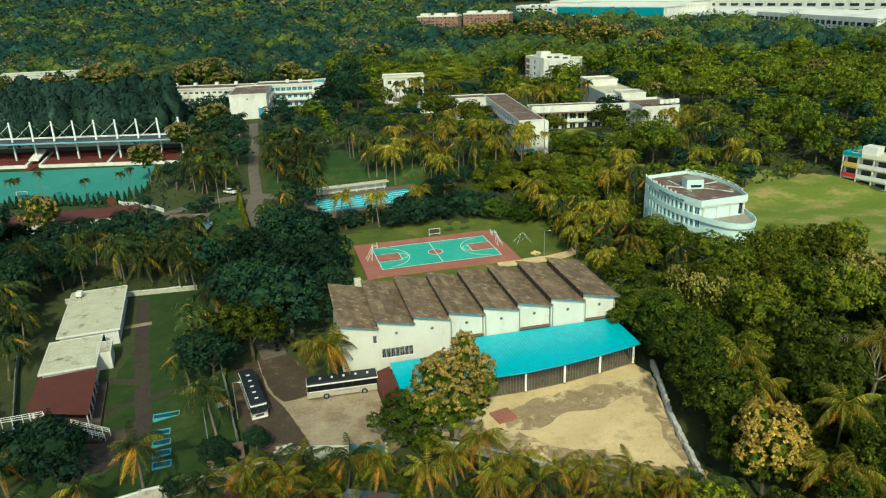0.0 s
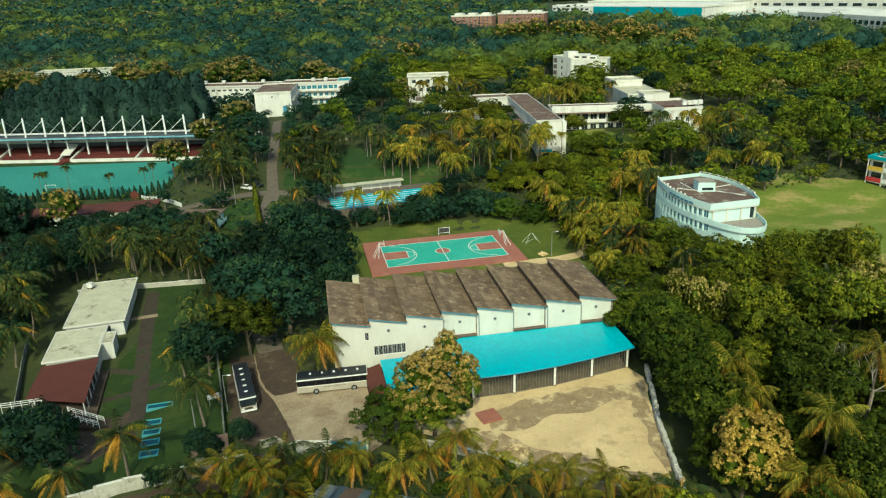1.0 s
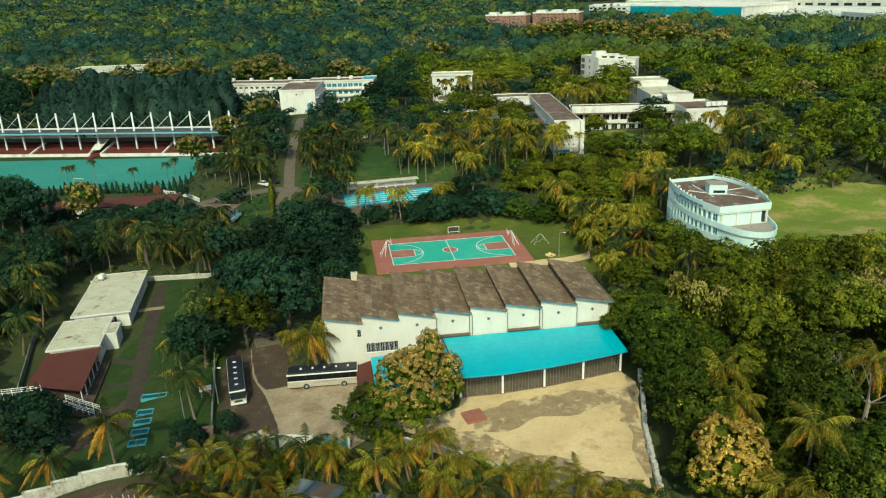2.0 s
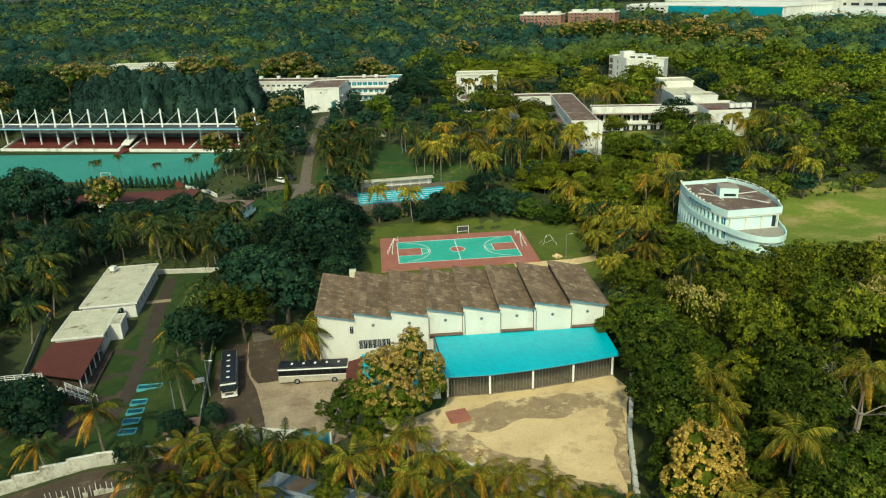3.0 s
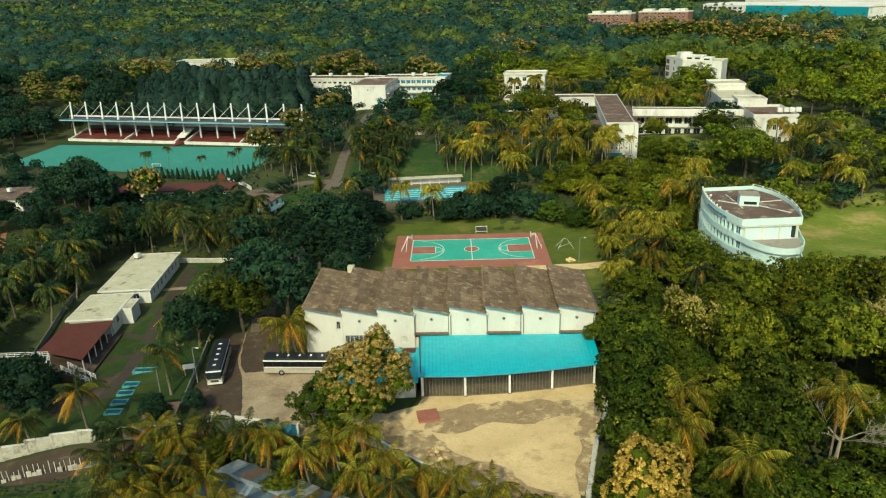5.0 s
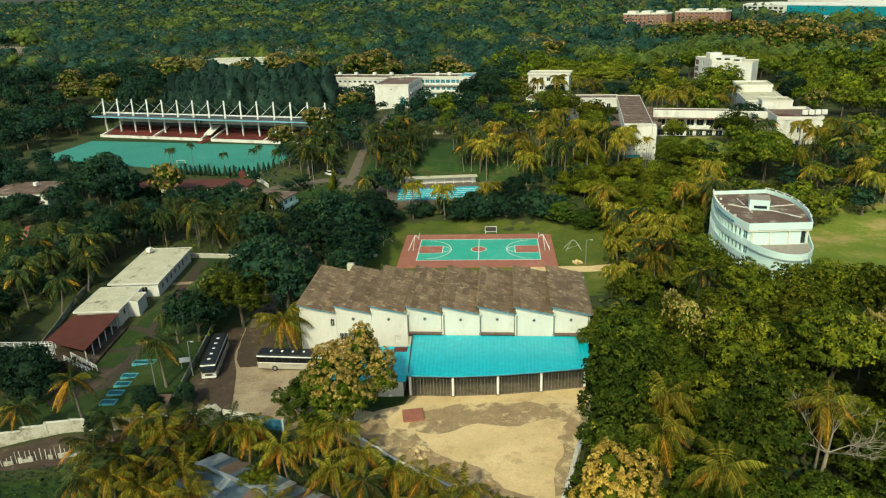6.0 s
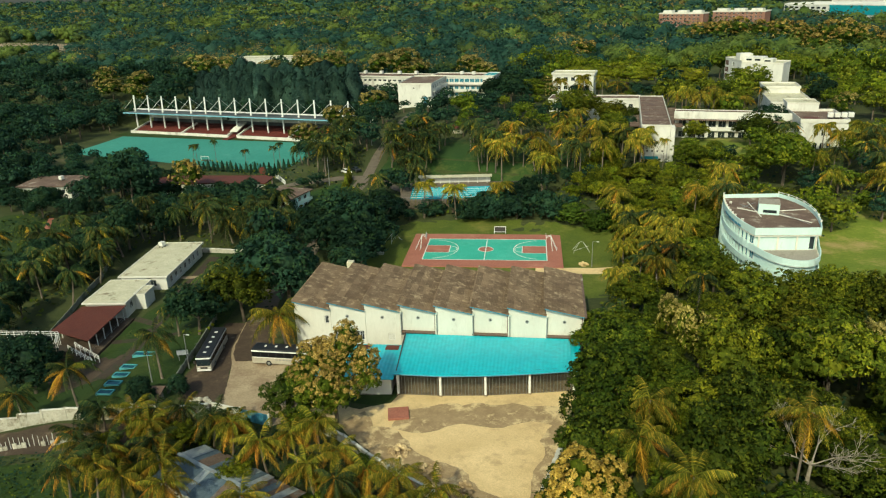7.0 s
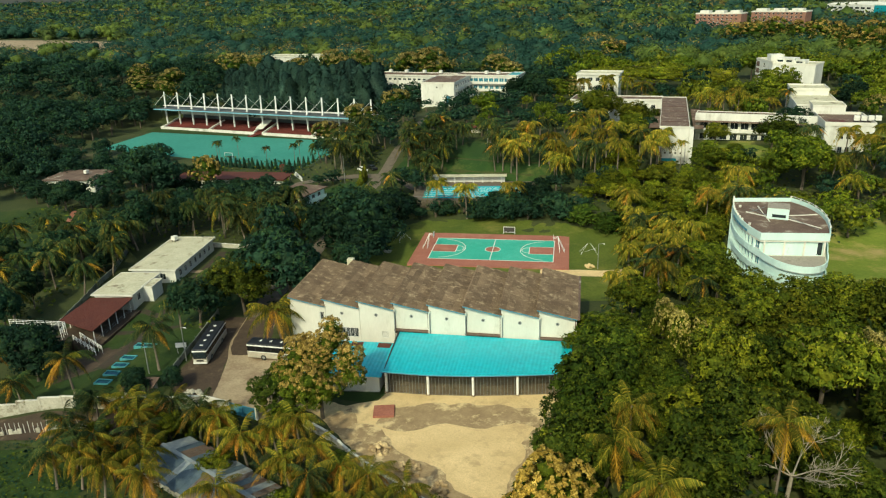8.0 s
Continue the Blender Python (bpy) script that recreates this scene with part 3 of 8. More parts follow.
tagged(new("ground", mesh_of("ground", GV, GF, "ground", smooth=True)), "dark green and brown earth under the trees", "ground", kind="structure")

U = Vector((math.cos(radians(13.8)), math.sin(radians(13.8))))
W = Vector((-U.y, U.x))


def hall_xy(s, d):
    """A plan point s along the hall's front and d behind it."""
    p = Vector((-18.5, 106.05)) + U * s + W * d
    return (p.x, p.y)


sheet("sandy_yard", [(5, 97.3), (17.8, 101), (30, 106.5), (32.4, 104), (32, 98), (30.7, 79), (30.5, 76.5), (21, 76.6), (8, 82.3), (-0.5, 87.5), (-6, 89.5), (-5, 92.5), (1, 92), (4.6, 95)], "sand", 0.06, ragged=0.5, label="pale sandy bare yard with brown damp patches", category="yard")
sheet("earth_patch", [(7, 93.5), (13, 97.5), (20, 99.8), (27, 101.5), (31.6, 103), (31.4, 96.5), (27, 97.6), (22.5, 94.0), (17, 93.4), (12.5, 89.0), (8, 88.8)], "damp", 0.066, ragged=0.9, label="dark damp earth where the yard meets the apron", category="ground")
sheet("earth_patch", [(31.4, 98), (29.0, 97), (28.6, 93), (29.9, 90), (29.2, 86), (30.4, 80), (31.2, 80)], "damp", 0.068, ragged=0.5, label="dark brown earth along the low wall", category="ground")
sheet("earth_patch", [(-0.5, 87.5), (8, 82.3), (21, 76.6), (30, 76.8), (29.5, 79.5), (24, 80.5), (20, 83.5), (14, 84.6), (9, 88.5), (5, 88.6), (2, 91.5)], "damp", 0.068, ragged=0.8, label="brown damp earth inside the front wall", category="ground")
sheet("concrete_yard", [(-31, 103.2), (-26, 96.5), (-20.6, 86.6), (-17, 84.6), (-9.5, 84.2), (-6, 89), (-5.5, 92.6), (-6.5, 99), (-10.5, 103), (-22, 103.5), (-25, 107), (-28, 113), (-33, 117), (-35, 113)], "concrete_yard", 0.07, ragged=0.25, label="worn tan concrete driveway with dirt stains", category="driveway")
sheet("dirt_strip", [(-34, 113), (-31, 103.2), (-26, 96.5), (-20.7, 86.7), (-24.5, 84.5), (-28.5, 86.5), (-31.8, 91.5), (-36.5, 103), (-38.5, 112)], "dirt", 0.05, ragged=0.7, label="dark bare earth strip beside the driveway", category="ground")
sheet("dirt_lane", [(-35, 113), (-33, 117), (-28, 113), (-25, 107), (-22.4, 103.8), (-24.5, 100.5), (-27.5, 99.5), (-31, 104)], "dirt", 0.08, ragged=0.6, label="dark trodden earth at the head of the driveway", category="ground")
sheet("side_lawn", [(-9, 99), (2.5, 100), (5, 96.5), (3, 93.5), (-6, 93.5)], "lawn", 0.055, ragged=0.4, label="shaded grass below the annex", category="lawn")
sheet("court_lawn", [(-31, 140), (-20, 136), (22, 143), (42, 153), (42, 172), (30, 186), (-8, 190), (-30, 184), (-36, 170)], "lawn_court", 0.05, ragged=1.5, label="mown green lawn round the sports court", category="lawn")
sheet("pool_lawn", [(-56, 212), (-10, 213), (5, 228), (2, 246), (-50, 250), (-60, 235)], "lawn_open", 0.05, ragged=1.0, label="green lawn between the palms", category="lawn")
sheet("school_lawn", [(35, 240), (60, 240), (62, 262), (34, 260)], "meadow", 0.06, ragged=0.8, label="green lawn before the classroom wing", category="lawn")
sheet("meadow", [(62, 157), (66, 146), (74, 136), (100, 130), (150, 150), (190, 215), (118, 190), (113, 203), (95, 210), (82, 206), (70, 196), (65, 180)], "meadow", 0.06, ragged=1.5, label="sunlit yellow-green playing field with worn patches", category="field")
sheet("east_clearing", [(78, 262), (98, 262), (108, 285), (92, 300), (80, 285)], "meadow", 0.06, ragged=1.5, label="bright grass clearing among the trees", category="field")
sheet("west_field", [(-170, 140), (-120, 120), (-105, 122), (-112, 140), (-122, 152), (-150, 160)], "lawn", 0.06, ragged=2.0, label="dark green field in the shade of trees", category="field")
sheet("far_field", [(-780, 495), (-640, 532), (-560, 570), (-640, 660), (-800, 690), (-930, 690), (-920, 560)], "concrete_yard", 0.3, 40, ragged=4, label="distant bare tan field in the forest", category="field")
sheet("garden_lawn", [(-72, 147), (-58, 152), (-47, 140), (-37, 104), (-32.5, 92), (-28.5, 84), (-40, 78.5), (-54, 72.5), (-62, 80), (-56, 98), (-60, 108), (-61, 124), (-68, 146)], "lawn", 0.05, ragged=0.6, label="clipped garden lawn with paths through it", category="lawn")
ribbon("garden_path", [(-68, 145), (-62.3, 129.5), (-57.3, 116.5), (-52.5, 104.7), (-48.9, 96.5), (-47, 88)], 2.7, "path", 0.085, "mossy brown brick garden path", "path")
ribbon("cross_path", [(-61.5, 111), (-54, 110)], 1.6, "path", 0.09, "short brick cross path", "path")
ribbon("cross_path", [(-60.5, 99.6), (-52.5, 103.8), (-45, 106.2)], 1.6, "path", 0.09, "narrow pale brick cross path", "path")
ribbon("cross_path", [(-61.8, 133.2), (-66.6, 131.3)], 1.6, "concrete_yard", 0.09, "short pale paved cross path", "path")
sheet("garden_plaza", [(-56, 95), (-50, 98), (-47, 88), (-52, 82), (-57, 86)], "dirt", 0.06, ragged=0.6, label="worn earth patch beside the pavilion", category="ground")
ribbon("road", [(-80.5, 299), (-69.2, 253.5), (-63.9, 230), (-58, 209)], 3.4, "road", 0.088, "narrow worn grey-brown road through the trees", "road")
ribbon("road", [(-58, 209), (-56.4, 195), (-52, 178), (-48.5, 165), (-44, 150), (-40, 135), (-36, 122), (-32, 114)], 4.6, "road", 0.09, "narrow worn grey-brown road through the trees", "road")
ribbon("side_road", [(-92, 195), (-74, 203), (-66, 207.5), (-58, 209), (-39, 206.5), (-26, 210)], 3.6, "road", 0.1, "pale side road to the sports field", "road")
ribbon("court_path", [(11, 157.0), (17, 158.4), (24, 160.4), (29.5, 163.0), (33, 168)], 3.6, "sand", 0.09, "pale sandy strip behind the hall", "path")
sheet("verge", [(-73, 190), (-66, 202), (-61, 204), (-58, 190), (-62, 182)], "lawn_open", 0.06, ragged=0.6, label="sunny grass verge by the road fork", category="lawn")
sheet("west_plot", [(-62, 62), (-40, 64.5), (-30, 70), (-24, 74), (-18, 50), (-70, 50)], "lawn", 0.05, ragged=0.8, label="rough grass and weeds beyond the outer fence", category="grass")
sheet("outer_lane", [(-62, 64.5), (-50.3, 70.4), (-41, 75.0), (-29, 79.2), (-20.3, 82.9), (-16, 80), (-30, 72.5), (-40, 67), (-62, 60.5)], "dirt", 0.06, ragged=0.6, label="bare brown earth lane outside the boundary wall", category="ground")
tagged(new("red_lane", ribbon("lane", [(-138, 158), (-125.5, 144.5)], 1.4, "court_red", 0.1).data), "thin red brick lane", "path", kind="structure")
bpy.data.objects.remove(bpy.data.objects["lane"])


# ---- the hall ----
BAY, HIGH, LOW, DEEP = 6.15, 9.5, 8.15, 17.9


def sheet_mesh():
    """One corrugated cement sheet."""
    V, F = [], []
    w, d, n = (BAY + 0.35) / 6 + 0.06, (DEEP + 0.55) / 6 + 0.1, 8
    for k in range(n + 1):
        z = 0.03 if k % 2 else 0.0
        V += [(w * k / n, 0, z), (w * k / n, d, z)]
    for k in range(n):
        F.append((2 * k, 2 * k + 2, 2 * k + 3, 2 * k + 1))
    b = len(V)
    V += [(0, 0, -0.05), (w, 0, -0.05), (w, d, -0.05), (0, d, -0.05)]
    F += [tuple([b, b + 1] + [2 * k for k in range(n, -1, -1)]), tuple([b + 3] + [2 * k + 1 for k in range(n + 1)] + [b + 2]), (b, 0, 1, b + 3), (b + 1, b + 2, 2 * n + 1, 2 * n)]
    return mesh_of("sheet", V, F, "asbestos")


SHEET = sheet_mesh()


def hall():
    gz = -1.2
    h = thing("sports_hall", Matrix.Translation((-18.5, 106.05, gz)) @ Matrix.Rotation(radians(13.8), 4, "Z"), "long white hall with a sawtooth roof of dark weathered sheets", "hall")
    for b in range(8):
        x0, rec = b * BAY, (0.28 if b in (3, 5, 7) else 0.0)
        holes = []
        if b == 0:
            holes = [(5.15, 5.95, 5.2, 6.7)]
        if b == 1:
            holes = [(0.4, 5.9, 2.2, 4.0)]
        if b == 2:
            holes = [(4.0, 5.2, 2.4, 3.7)]
        bm = wall_run(bmesh.new(), (x0, rec), (x0 + BAY, rec), 0, LOW - 0.15, 0.3, holes)
        v = [bm.verts.new(p) for p in ((x0, rec, LOW - 0.15), (x0 + BAY, rec, LOW - 0.15), (x0, rec, HIGH - 0.15), (x0, rec + 0.3, LOW - 0.15), (x0 + BAY, rec + 0.3, LOW - 0.15), (x0, rec + 0.3, HIGH - 0.15))]
        for f in ((0, 1, 2), (3, 5, 4), (0, 2, 5, 3), (1, 4, 5, 2), (0, 3, 4, 1)):
            bm.faces.new([v[i] for i in f])
        part("wall", bm, "white", h)
        for hs in holes:
            n = max(1, round((hs[1] - hs[0]) / 0.8))
            win = window(h, (x0, rec), (x0 + BAY, rec), hs, mull=n - 1, glass="white_far" if b == 2 else "glass")
            grille = bmesh.new()
            for k in range(n * 3):
                x = (hs[1] - hs[0]) * (k + 0.5) / (n * 3)
                box(grille, x - 0.015, -0.1, 0, x + 0.015, -0.07, hs[3] - hs[2])
            part("grille", grille, "metal_white", win)
        if b:
            bm = bmesh.new()
            for k in range(20):
                a0, a1 = k * 2 * math.pi / 20, (k + 1) * 2 * math.pi / 20
                ring = [(0.16, 0), (0.30, 0), (0.30, -0.06), (0.16, -0.06)]
                vs = [[bm.verts.new((x0 + BAY * 0.5 + r * math.cos(a), rec + y - 0.005, 6.7 + r * math.sin(a))) for r, y in ring] for a in (a0, a1)]
                for i in range(4):
                    bm.faces.new((vs[0][i], vs[1][i], vs[1][(i + 1) % 4], vs[0][(i + 1) % 4]))
            vent = part("vent", bm, "metal_grey", h, "round grey vent ring")
            bm = bmesh.new()
            bmesh.ops.create_circle(bm, cap_ends=True, segments=16, radius=0.17, matrix=Matrix.Translation((x0 + BAY * 0.5, rec - 0.012, 6.7)) @ Matrix.Rotation(radians(90), 4, "X"))
            part("vent_mesh", bm, "metal_dark", vent)
        if rec:
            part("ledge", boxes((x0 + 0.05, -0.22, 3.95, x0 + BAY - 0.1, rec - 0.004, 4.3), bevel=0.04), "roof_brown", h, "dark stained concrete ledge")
            # Dark sheet drawn as the shadow gap below the ledge.
            part("soffit_shade", boxes((x0 + 0.1, rec - 0.06, 3.4, x0 + BAY - 0.15, rec - 0.004, 3.95)), "metal_dark", h)
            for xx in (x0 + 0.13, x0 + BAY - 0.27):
                part("brown_edge", boxes((xx, rec - 0.05, 4.3, xx + 0.14, rec - 0.004, LOW - 0.3)), "roof_brown", h)
        part("pilaster", boxes((x0 - 0.12, -0.12, 0, x0 + 0.12, -0.004, LOW - 0.2)), "white", h)
        if b in (3, 4, 5, 6, 7):
            pipe = part("downpipe", rod(bmesh.new(), (x0 + 0.2, -0.20, 3.6), (x0 + 0.2, -0.20, LOW - 0.3), 0.09, seg=8), "metal_grey", h, "grey stained downpipe")
            part("hopper", boxes((x0 + 0.0, -0.38, LOW - 0.5, x0 + 0.4, -0.13, LOW - 0.05), bevel=0.03), "white", pipe)
        # sloping roof with laid sheets
        y0, y1 = -0.55, DEEP
        th = math.atan2(HIGH - LOW, BAY)
        roof = part("roof", prism(bmesh.new(), [(x0 - 0.25, y0), (x0 + BAY + 0.1, y0), (x0 + BAY + 0.1, y1), (x0 - 0.25, y1)], [HIGH - 0.16, LOW - 0.16, LOW - 0.16, HIGH - 0.16], [HIGH - 0.03, LOW - 0.03, LOW - 0.03, HIGH - 0.03]), "asbestos", h, "dark grey-brown cement sheets with lichen")
        for i in range(6):
            for j in range(6):
                sh = part("sheet", SHEET, "asbestos", roof)
                xa = x0 - 0.25 + (BAY + 0.35) * i / 6
                sh.matrix_local = Matrix.Translation((xa, y0 + (y1 - y0) * j / 6, HIGH - (xa - x0) * math.tan(th) + 0.02 * (i % 2) + 0.03 * (j % 2) + random.uniform(0, 0.02))) @ Matrix.Rotation(th, 4, "Y") @ Matrix.Rotation(random.uniform(-0.012, 0.012), 4, "X")
        bm = bmesh.new()
        v = [bm.verts.new(p) for p in ((x0 - 0.25, y0 - 0.05, HIGH - 0.23), (x0 + BAY + 0.1, y0 - 0.05, LOW - 0.23), (x0 + BAY + 0.1, y0 - 0.05, LOW - 0.10), (x0 - 0.25, y0 - 0.05, HIGH - 0.08))]
        w = [bm.verts.new(q.co + Vector((0, 0.045, 0))) for q in v]
        bm.faces.new(v)
        bm.faces.new(w[::-1])
        for i in range(4):
            bm.faces.new((v[i], w[i], w[(i + 1) % 4], v[(i + 1) % 4]))
        part("fascia", bm, "blue_trim", roof, "blue painted fascia board")
        part("ridge_cap", boxes((x0 - 0.42, y0, HIGH + 0.02, x0 - 0.10, y1, HIGH + 0.12), bevel=0.03), "asbestos", roof)
        if b:
            # the glazed step between two bays
            bm = boxes((x0 - 0.14, 0.3, LOW + 0.05, x0 - 0.06, DEEP - 0.3, HIGH - 0.2))
            step = part("clerestory", bm, "metal_dark", h, "dark glazed step between two roofs")
            for k in range(9):
                y = 1.0 + k * 1.9
                part("mullion", boxes((x0 - 0.22, y, LOW + 0.03, x0 - 0.145, y + 0.18, HIGH - 0.12)), "asbestos", step)
    ends = bmesh.new()
    L = 8 * BAY
    wall_run(ends, (0, DEEP - 0.3), (0, 0.3), 0, LOW, 0.3)
    wall_run(ends, (L, 0.3), (L, DEEP - 0.3), 0, LOW - 0.2, 0.3)
    wall_run(ends, (L, DEEP - 0.3), (0, DEEP - 0.3), 0, LOW - 0.2, 0.3)
    part("end_walls", ends, "white", h)
    part("gutter", boxes((L + 0.12, -0.6, LOW - 0.25, L + 0.5, DEEP + 0.1, LOW + 0.12), bevel=0.05), "roof_brown", h, "dark concrete gutter")
    part("chimney", boxes((4.6, DEEP - 0.2, 0, 5.9, DEEP + 1.0, HIGH + 0.25), bevel=0.05), "roof_slab", h, "small mouldy concrete stack")
    part("dado", boxes((19.5, -0.05, 0.0, L - 0.2, -0.008, 3.6)), "concrete_yard", h, "bare grey cement dado")
    part("floor_slab", boxes((0.3, 0.6, -0.3, L - 0.3, DEEP - 0.4, 0.1)), "concrete_yard", h)
    return h


hall()


# ---- the open shed and the annex before the hall ----
def shed():
    posts = [(4.8, 97.6), (11.2, 99.2), (17.7, 101.5), (23.9, 104.2), (30.1, 107.2)]
    s = thing("open_shed", Matrix.Translation((0, 0, -1.05)), "long open shed with a bright teal sheet-metal roof on posts", "shed")
    back = [hall_xy(19.3 + k * 7.35, -0.3) for k in range(5)]
    front = [(x + 0.35, y - 0.75) for x, y in posts]
    front[0] = (front[0][0] - 0.8, front[0][1] - 0.1)
    front[-1] = (front[-1][0] + 0.7, front[-1][1] + 0.3)
    zf, zb = 4.15, 3.75
    V, F = [], []
    n = 96
    for k in range(n + 1):
        f = k / n * 4
        i = min(3, int(f))
        a = Vector(front[i]).lerp(Vector(front[i + 1]), f - i)
        b = Vector(back[i]).lerp(Vector(back[i + 1]), f - i)
        up = 0.035 if k % 2 else 0.0
        for r in range(7):
            p = a.lerp(b, r / 6)
            V.append((p.x, p.y, zf + (zb - zf) * r / 6 + up))
    m = len(V)
    V += [(x, y, z - 0.10) for x, y, z in V]
    for k in range(n):
        for r in range(6):
            a = k * 7 + r
            F += [(a, a + 7, a + 8, a + 1)[::-1], (m + a, m + a + 1, m + a + 8, m + a + 7)[::-1]]
        F += [(k * 7, k * 7 + 7, m + k * 7 + 7, m + k * 7), (k * 7 + 6, m + k * 7 + 6, m + k * 7 + 13, k * 7 + 13)]
    F += [(0, m, m + 1, 1), (n * 7, n * 7 + 1, m + n * 7 + 1, m + n * 7)]
    part("roof", mesh_of("roof", V, F, "teal_roof"), "teal_roof", s)
    for i in range(4):
        a, b = Vector(front[i]), Vector(front[i + 1])
        bm = bmesh.new()
        rod(bm, (a.x, a.y + 0.1, zf - 0.2), (b.x, b.y + 0.1, zf - 0.2), 0.13, seg=4)
        part("eave_beam", bm, "blue_trim", s)
    for x, y in posts:
        post = part("post", boxes((x - 0.17, y - 0.17, 0, x + 0.17, y + 0.17, zf - 0.05), bevel=0.02), "metal_white", s, "white square post")
        part("foot", boxes((x - 0.26, y - 0.26, 0, x + 0.26, y + 0.26, 0.3), bevel=0.03), "concrete_yard", post)
    for i in range(4):
        a, b = Vector(posts[i]), Vector(posts[i + 1])
        for k in range(1, 13):
            p = a.lerp(b, k / 13)
            part("bar", rod(bmesh.new(), (p.x, p.y + 0.12, 0.1), (p.x, p.y + 0.12, zf - 0.15), 0.035, seg=4), "metal_grey", s, "upright steel bar")
        mesh = bmesh.new()
        for k in range(20):
            z = 0.15 + k * 0.21
            rod(mesh, (a.x, a.y + 0.16, z), (b.x, b.y + 0.16, z), 0.02, seg=3)
        for k in range(1, 44):
            p = a.lerp(b, k / 44)
            rod(mesh, (p.x, p.y + 0.18, 0.1), (p.x, p.y + 0.18, zf - 0.15), 0.017, seg=3)
        part("wire_screen", mesh, "screen", s, "dark wire mesh screen")
    part("floor", prism(bmesh.new(), posts + back[::-1], -0.3, 0.12), "concrete_yard", s)
    ap = [(x + 0.8, y - 2.0) for x, y in posts]
    ap[0], ap[-1] = (ap[0][0] - 0.6, ap[0][1] - 0.1), (ap[-1][0] + 0.6, ap[-1][1])
    part("apron", prism(bmesh.new(), ap + posts[::-1], -0.3, 0.115), "sand", s, "pale concrete apron step")
    part("side_panel", prism(bmesh.new(), [(4.45, 97.7), (4.62, 97.7), (back[0][0] + 0.2, back[0][1]), (back[0][0], back[0][1])], 0, zf), "metal_dark", s, "dark side screen")
    return s


shed()


def annex():
    a = thing("annex", Matrix.Translation((*hall_xy(7.9, -14.2), -1.4)) @ Matrix.Rotation(radians(15.5), 4, "Z"), "low white annex with a sloping teal metal roof", "annex")
    L, D, zf, zb = 11.6, 10.4, 3.3, 3.5
    part("wall", wall_run(wall_run(wall_run(bmesh.new(), (0, 0), (L, 0), 0, zf, 0.25), (L, 0.25), (L, D), 0, zf, 0.25), (0, D), (0, 0.25), 0, zf, 0.25), "white", a)
    V, F = [], []
    for k in range(41):
        x = -0.4 + (L + 0.9) * k / 40
        for r in (0, 1):
            V.append((x, -0.6 + (D + 0.5) * r, zf + 0.12 + (zb - zf) * r + (0.035 if k % 2 else 0)))
    V += [(x, y, z - 0.1) for x, y, z in V]
    for k in range(40):
        q, m = 2 * k, 82
        F += [(q, q + 2, q + 3, q + 1), (m + q, m + q + 1, m + q + 3, m + q + 2), (q, m + q, m + q + 2, q + 2), (q + 1, q + 3, m + q + 3, m + q + 1)]
    F += [(0, 1, 83, 82), (80, 162, 163, 81)]
    part("roof", mesh_of("roof", V, F, "teal_roof"), "teal_roof", a)
    for x0, x1 in ((9.2, 11.4), (4.6, 6.6)):
        part("patch", boxes((x0, D - 1.9, zb + 0.1, x1, D - 0.4, zb + 0.2), bevel=0.01), "red_roof", a, "rusty red roof patch")
    part("lean_to", prism(bmesh.new(), [(-3.0, 3.0), (-0.45, 3.0), (-0.45, 10.4), (-3.0, 10.4)], 0, [2.3, 3.0, 3.0, 2.3]), "red_roof", a, "small red-brown lean-to")
    part("plinth", boxes((-0.1, -0.08, 0, L + 0.08, -0.004, 0.45)), "boundary", a)
    return a


annex()


# ---- sports court ----
COURT = Matrix.Translation((-16.0, 155.4, -1.96)) @ Matrix.Rotation(radians(15.0), 4, "Z")


def court():
    c = thing("sports_court", COURT, "red and green acrylic sports court with white lines", "court")
    L, D = 29.2, 14.6
    part("slab", boxes((-4.2, -4.2, -0.5, L + 3.6, D + 4.0, 0.0)), "court_red", c, "brick-red surround")
    part("play_surface", boxes((0, 0, 0.001, L, D, 0.012)), "court_green", c, "sea-green playing surface")
    for x0, x1 in ((0, 5.8), (L - 5.8, L)):
        part("key", boxes((x0, D / 2 - 2.45, 0.012, x1, D / 2 + 2.45, 0.022)), "court_red", c, "red free-throw lane")
    bm = bmesh.new()
    bmesh.ops.create_circle(bm, cap_ends=True, segments=40, radius=1.8, matrix=Matrix.Translation((L / 2, D / 2, 0.022)))
    part("centre_circle", bm, "court_red", c)
    w, z0, z1 = 0.09, 0.018, 0.034

    def line(*specs):
        for s in specs:
            part("line", boxes((*s[:2], z0, *s[2:], z1)), "line", c)

    line((-w, -w, L + w, w), (-w, D - w, L + w, D + w))
    line((-w, w, w, D - w), (L - w, w, L + w, D - w), (L / 2 - w, w, L / 2 + w, D - w))
    for x0, x1, e in ((w, 5.8, 5.8), (L - 5.8, L - w, L - 5.8)):
        line((x0, D / 2 - 2.5, x1, D / 2 - 2.4), (x0, D / 2 + 2.4, x1, D / 2 + 2.5), (e - w, D / 2 - 2.4, e + w, D / 2 + 2.4))

    def arc(cx, cy, r, a0, a1, n=40):
        bm = bmesh.new()
        prev = None
        for k in range(n + 1):
            a = radians(a0 + (a1 - a0) * k / n)
            cur = [bm.verts.new((cx + q * math.cos(a), cy + q * math.sin(a), 0.036)) for q in (r - w, r + w)]
            if prev:
                bm.faces.new((prev[0], prev[1], cur[1], cur[0]))
            prev = cur
        part("arc", bm, "line", c)

    arc(L / 2, D / 2, 1.8, 0, 360)
    arc(1.4, D / 2, 6.5, -82, 82)
    arc(5.8, D / 2, 1.8, -90, 90)
    arc(L - 1.4, D / 2, 6.5, 98, 262)
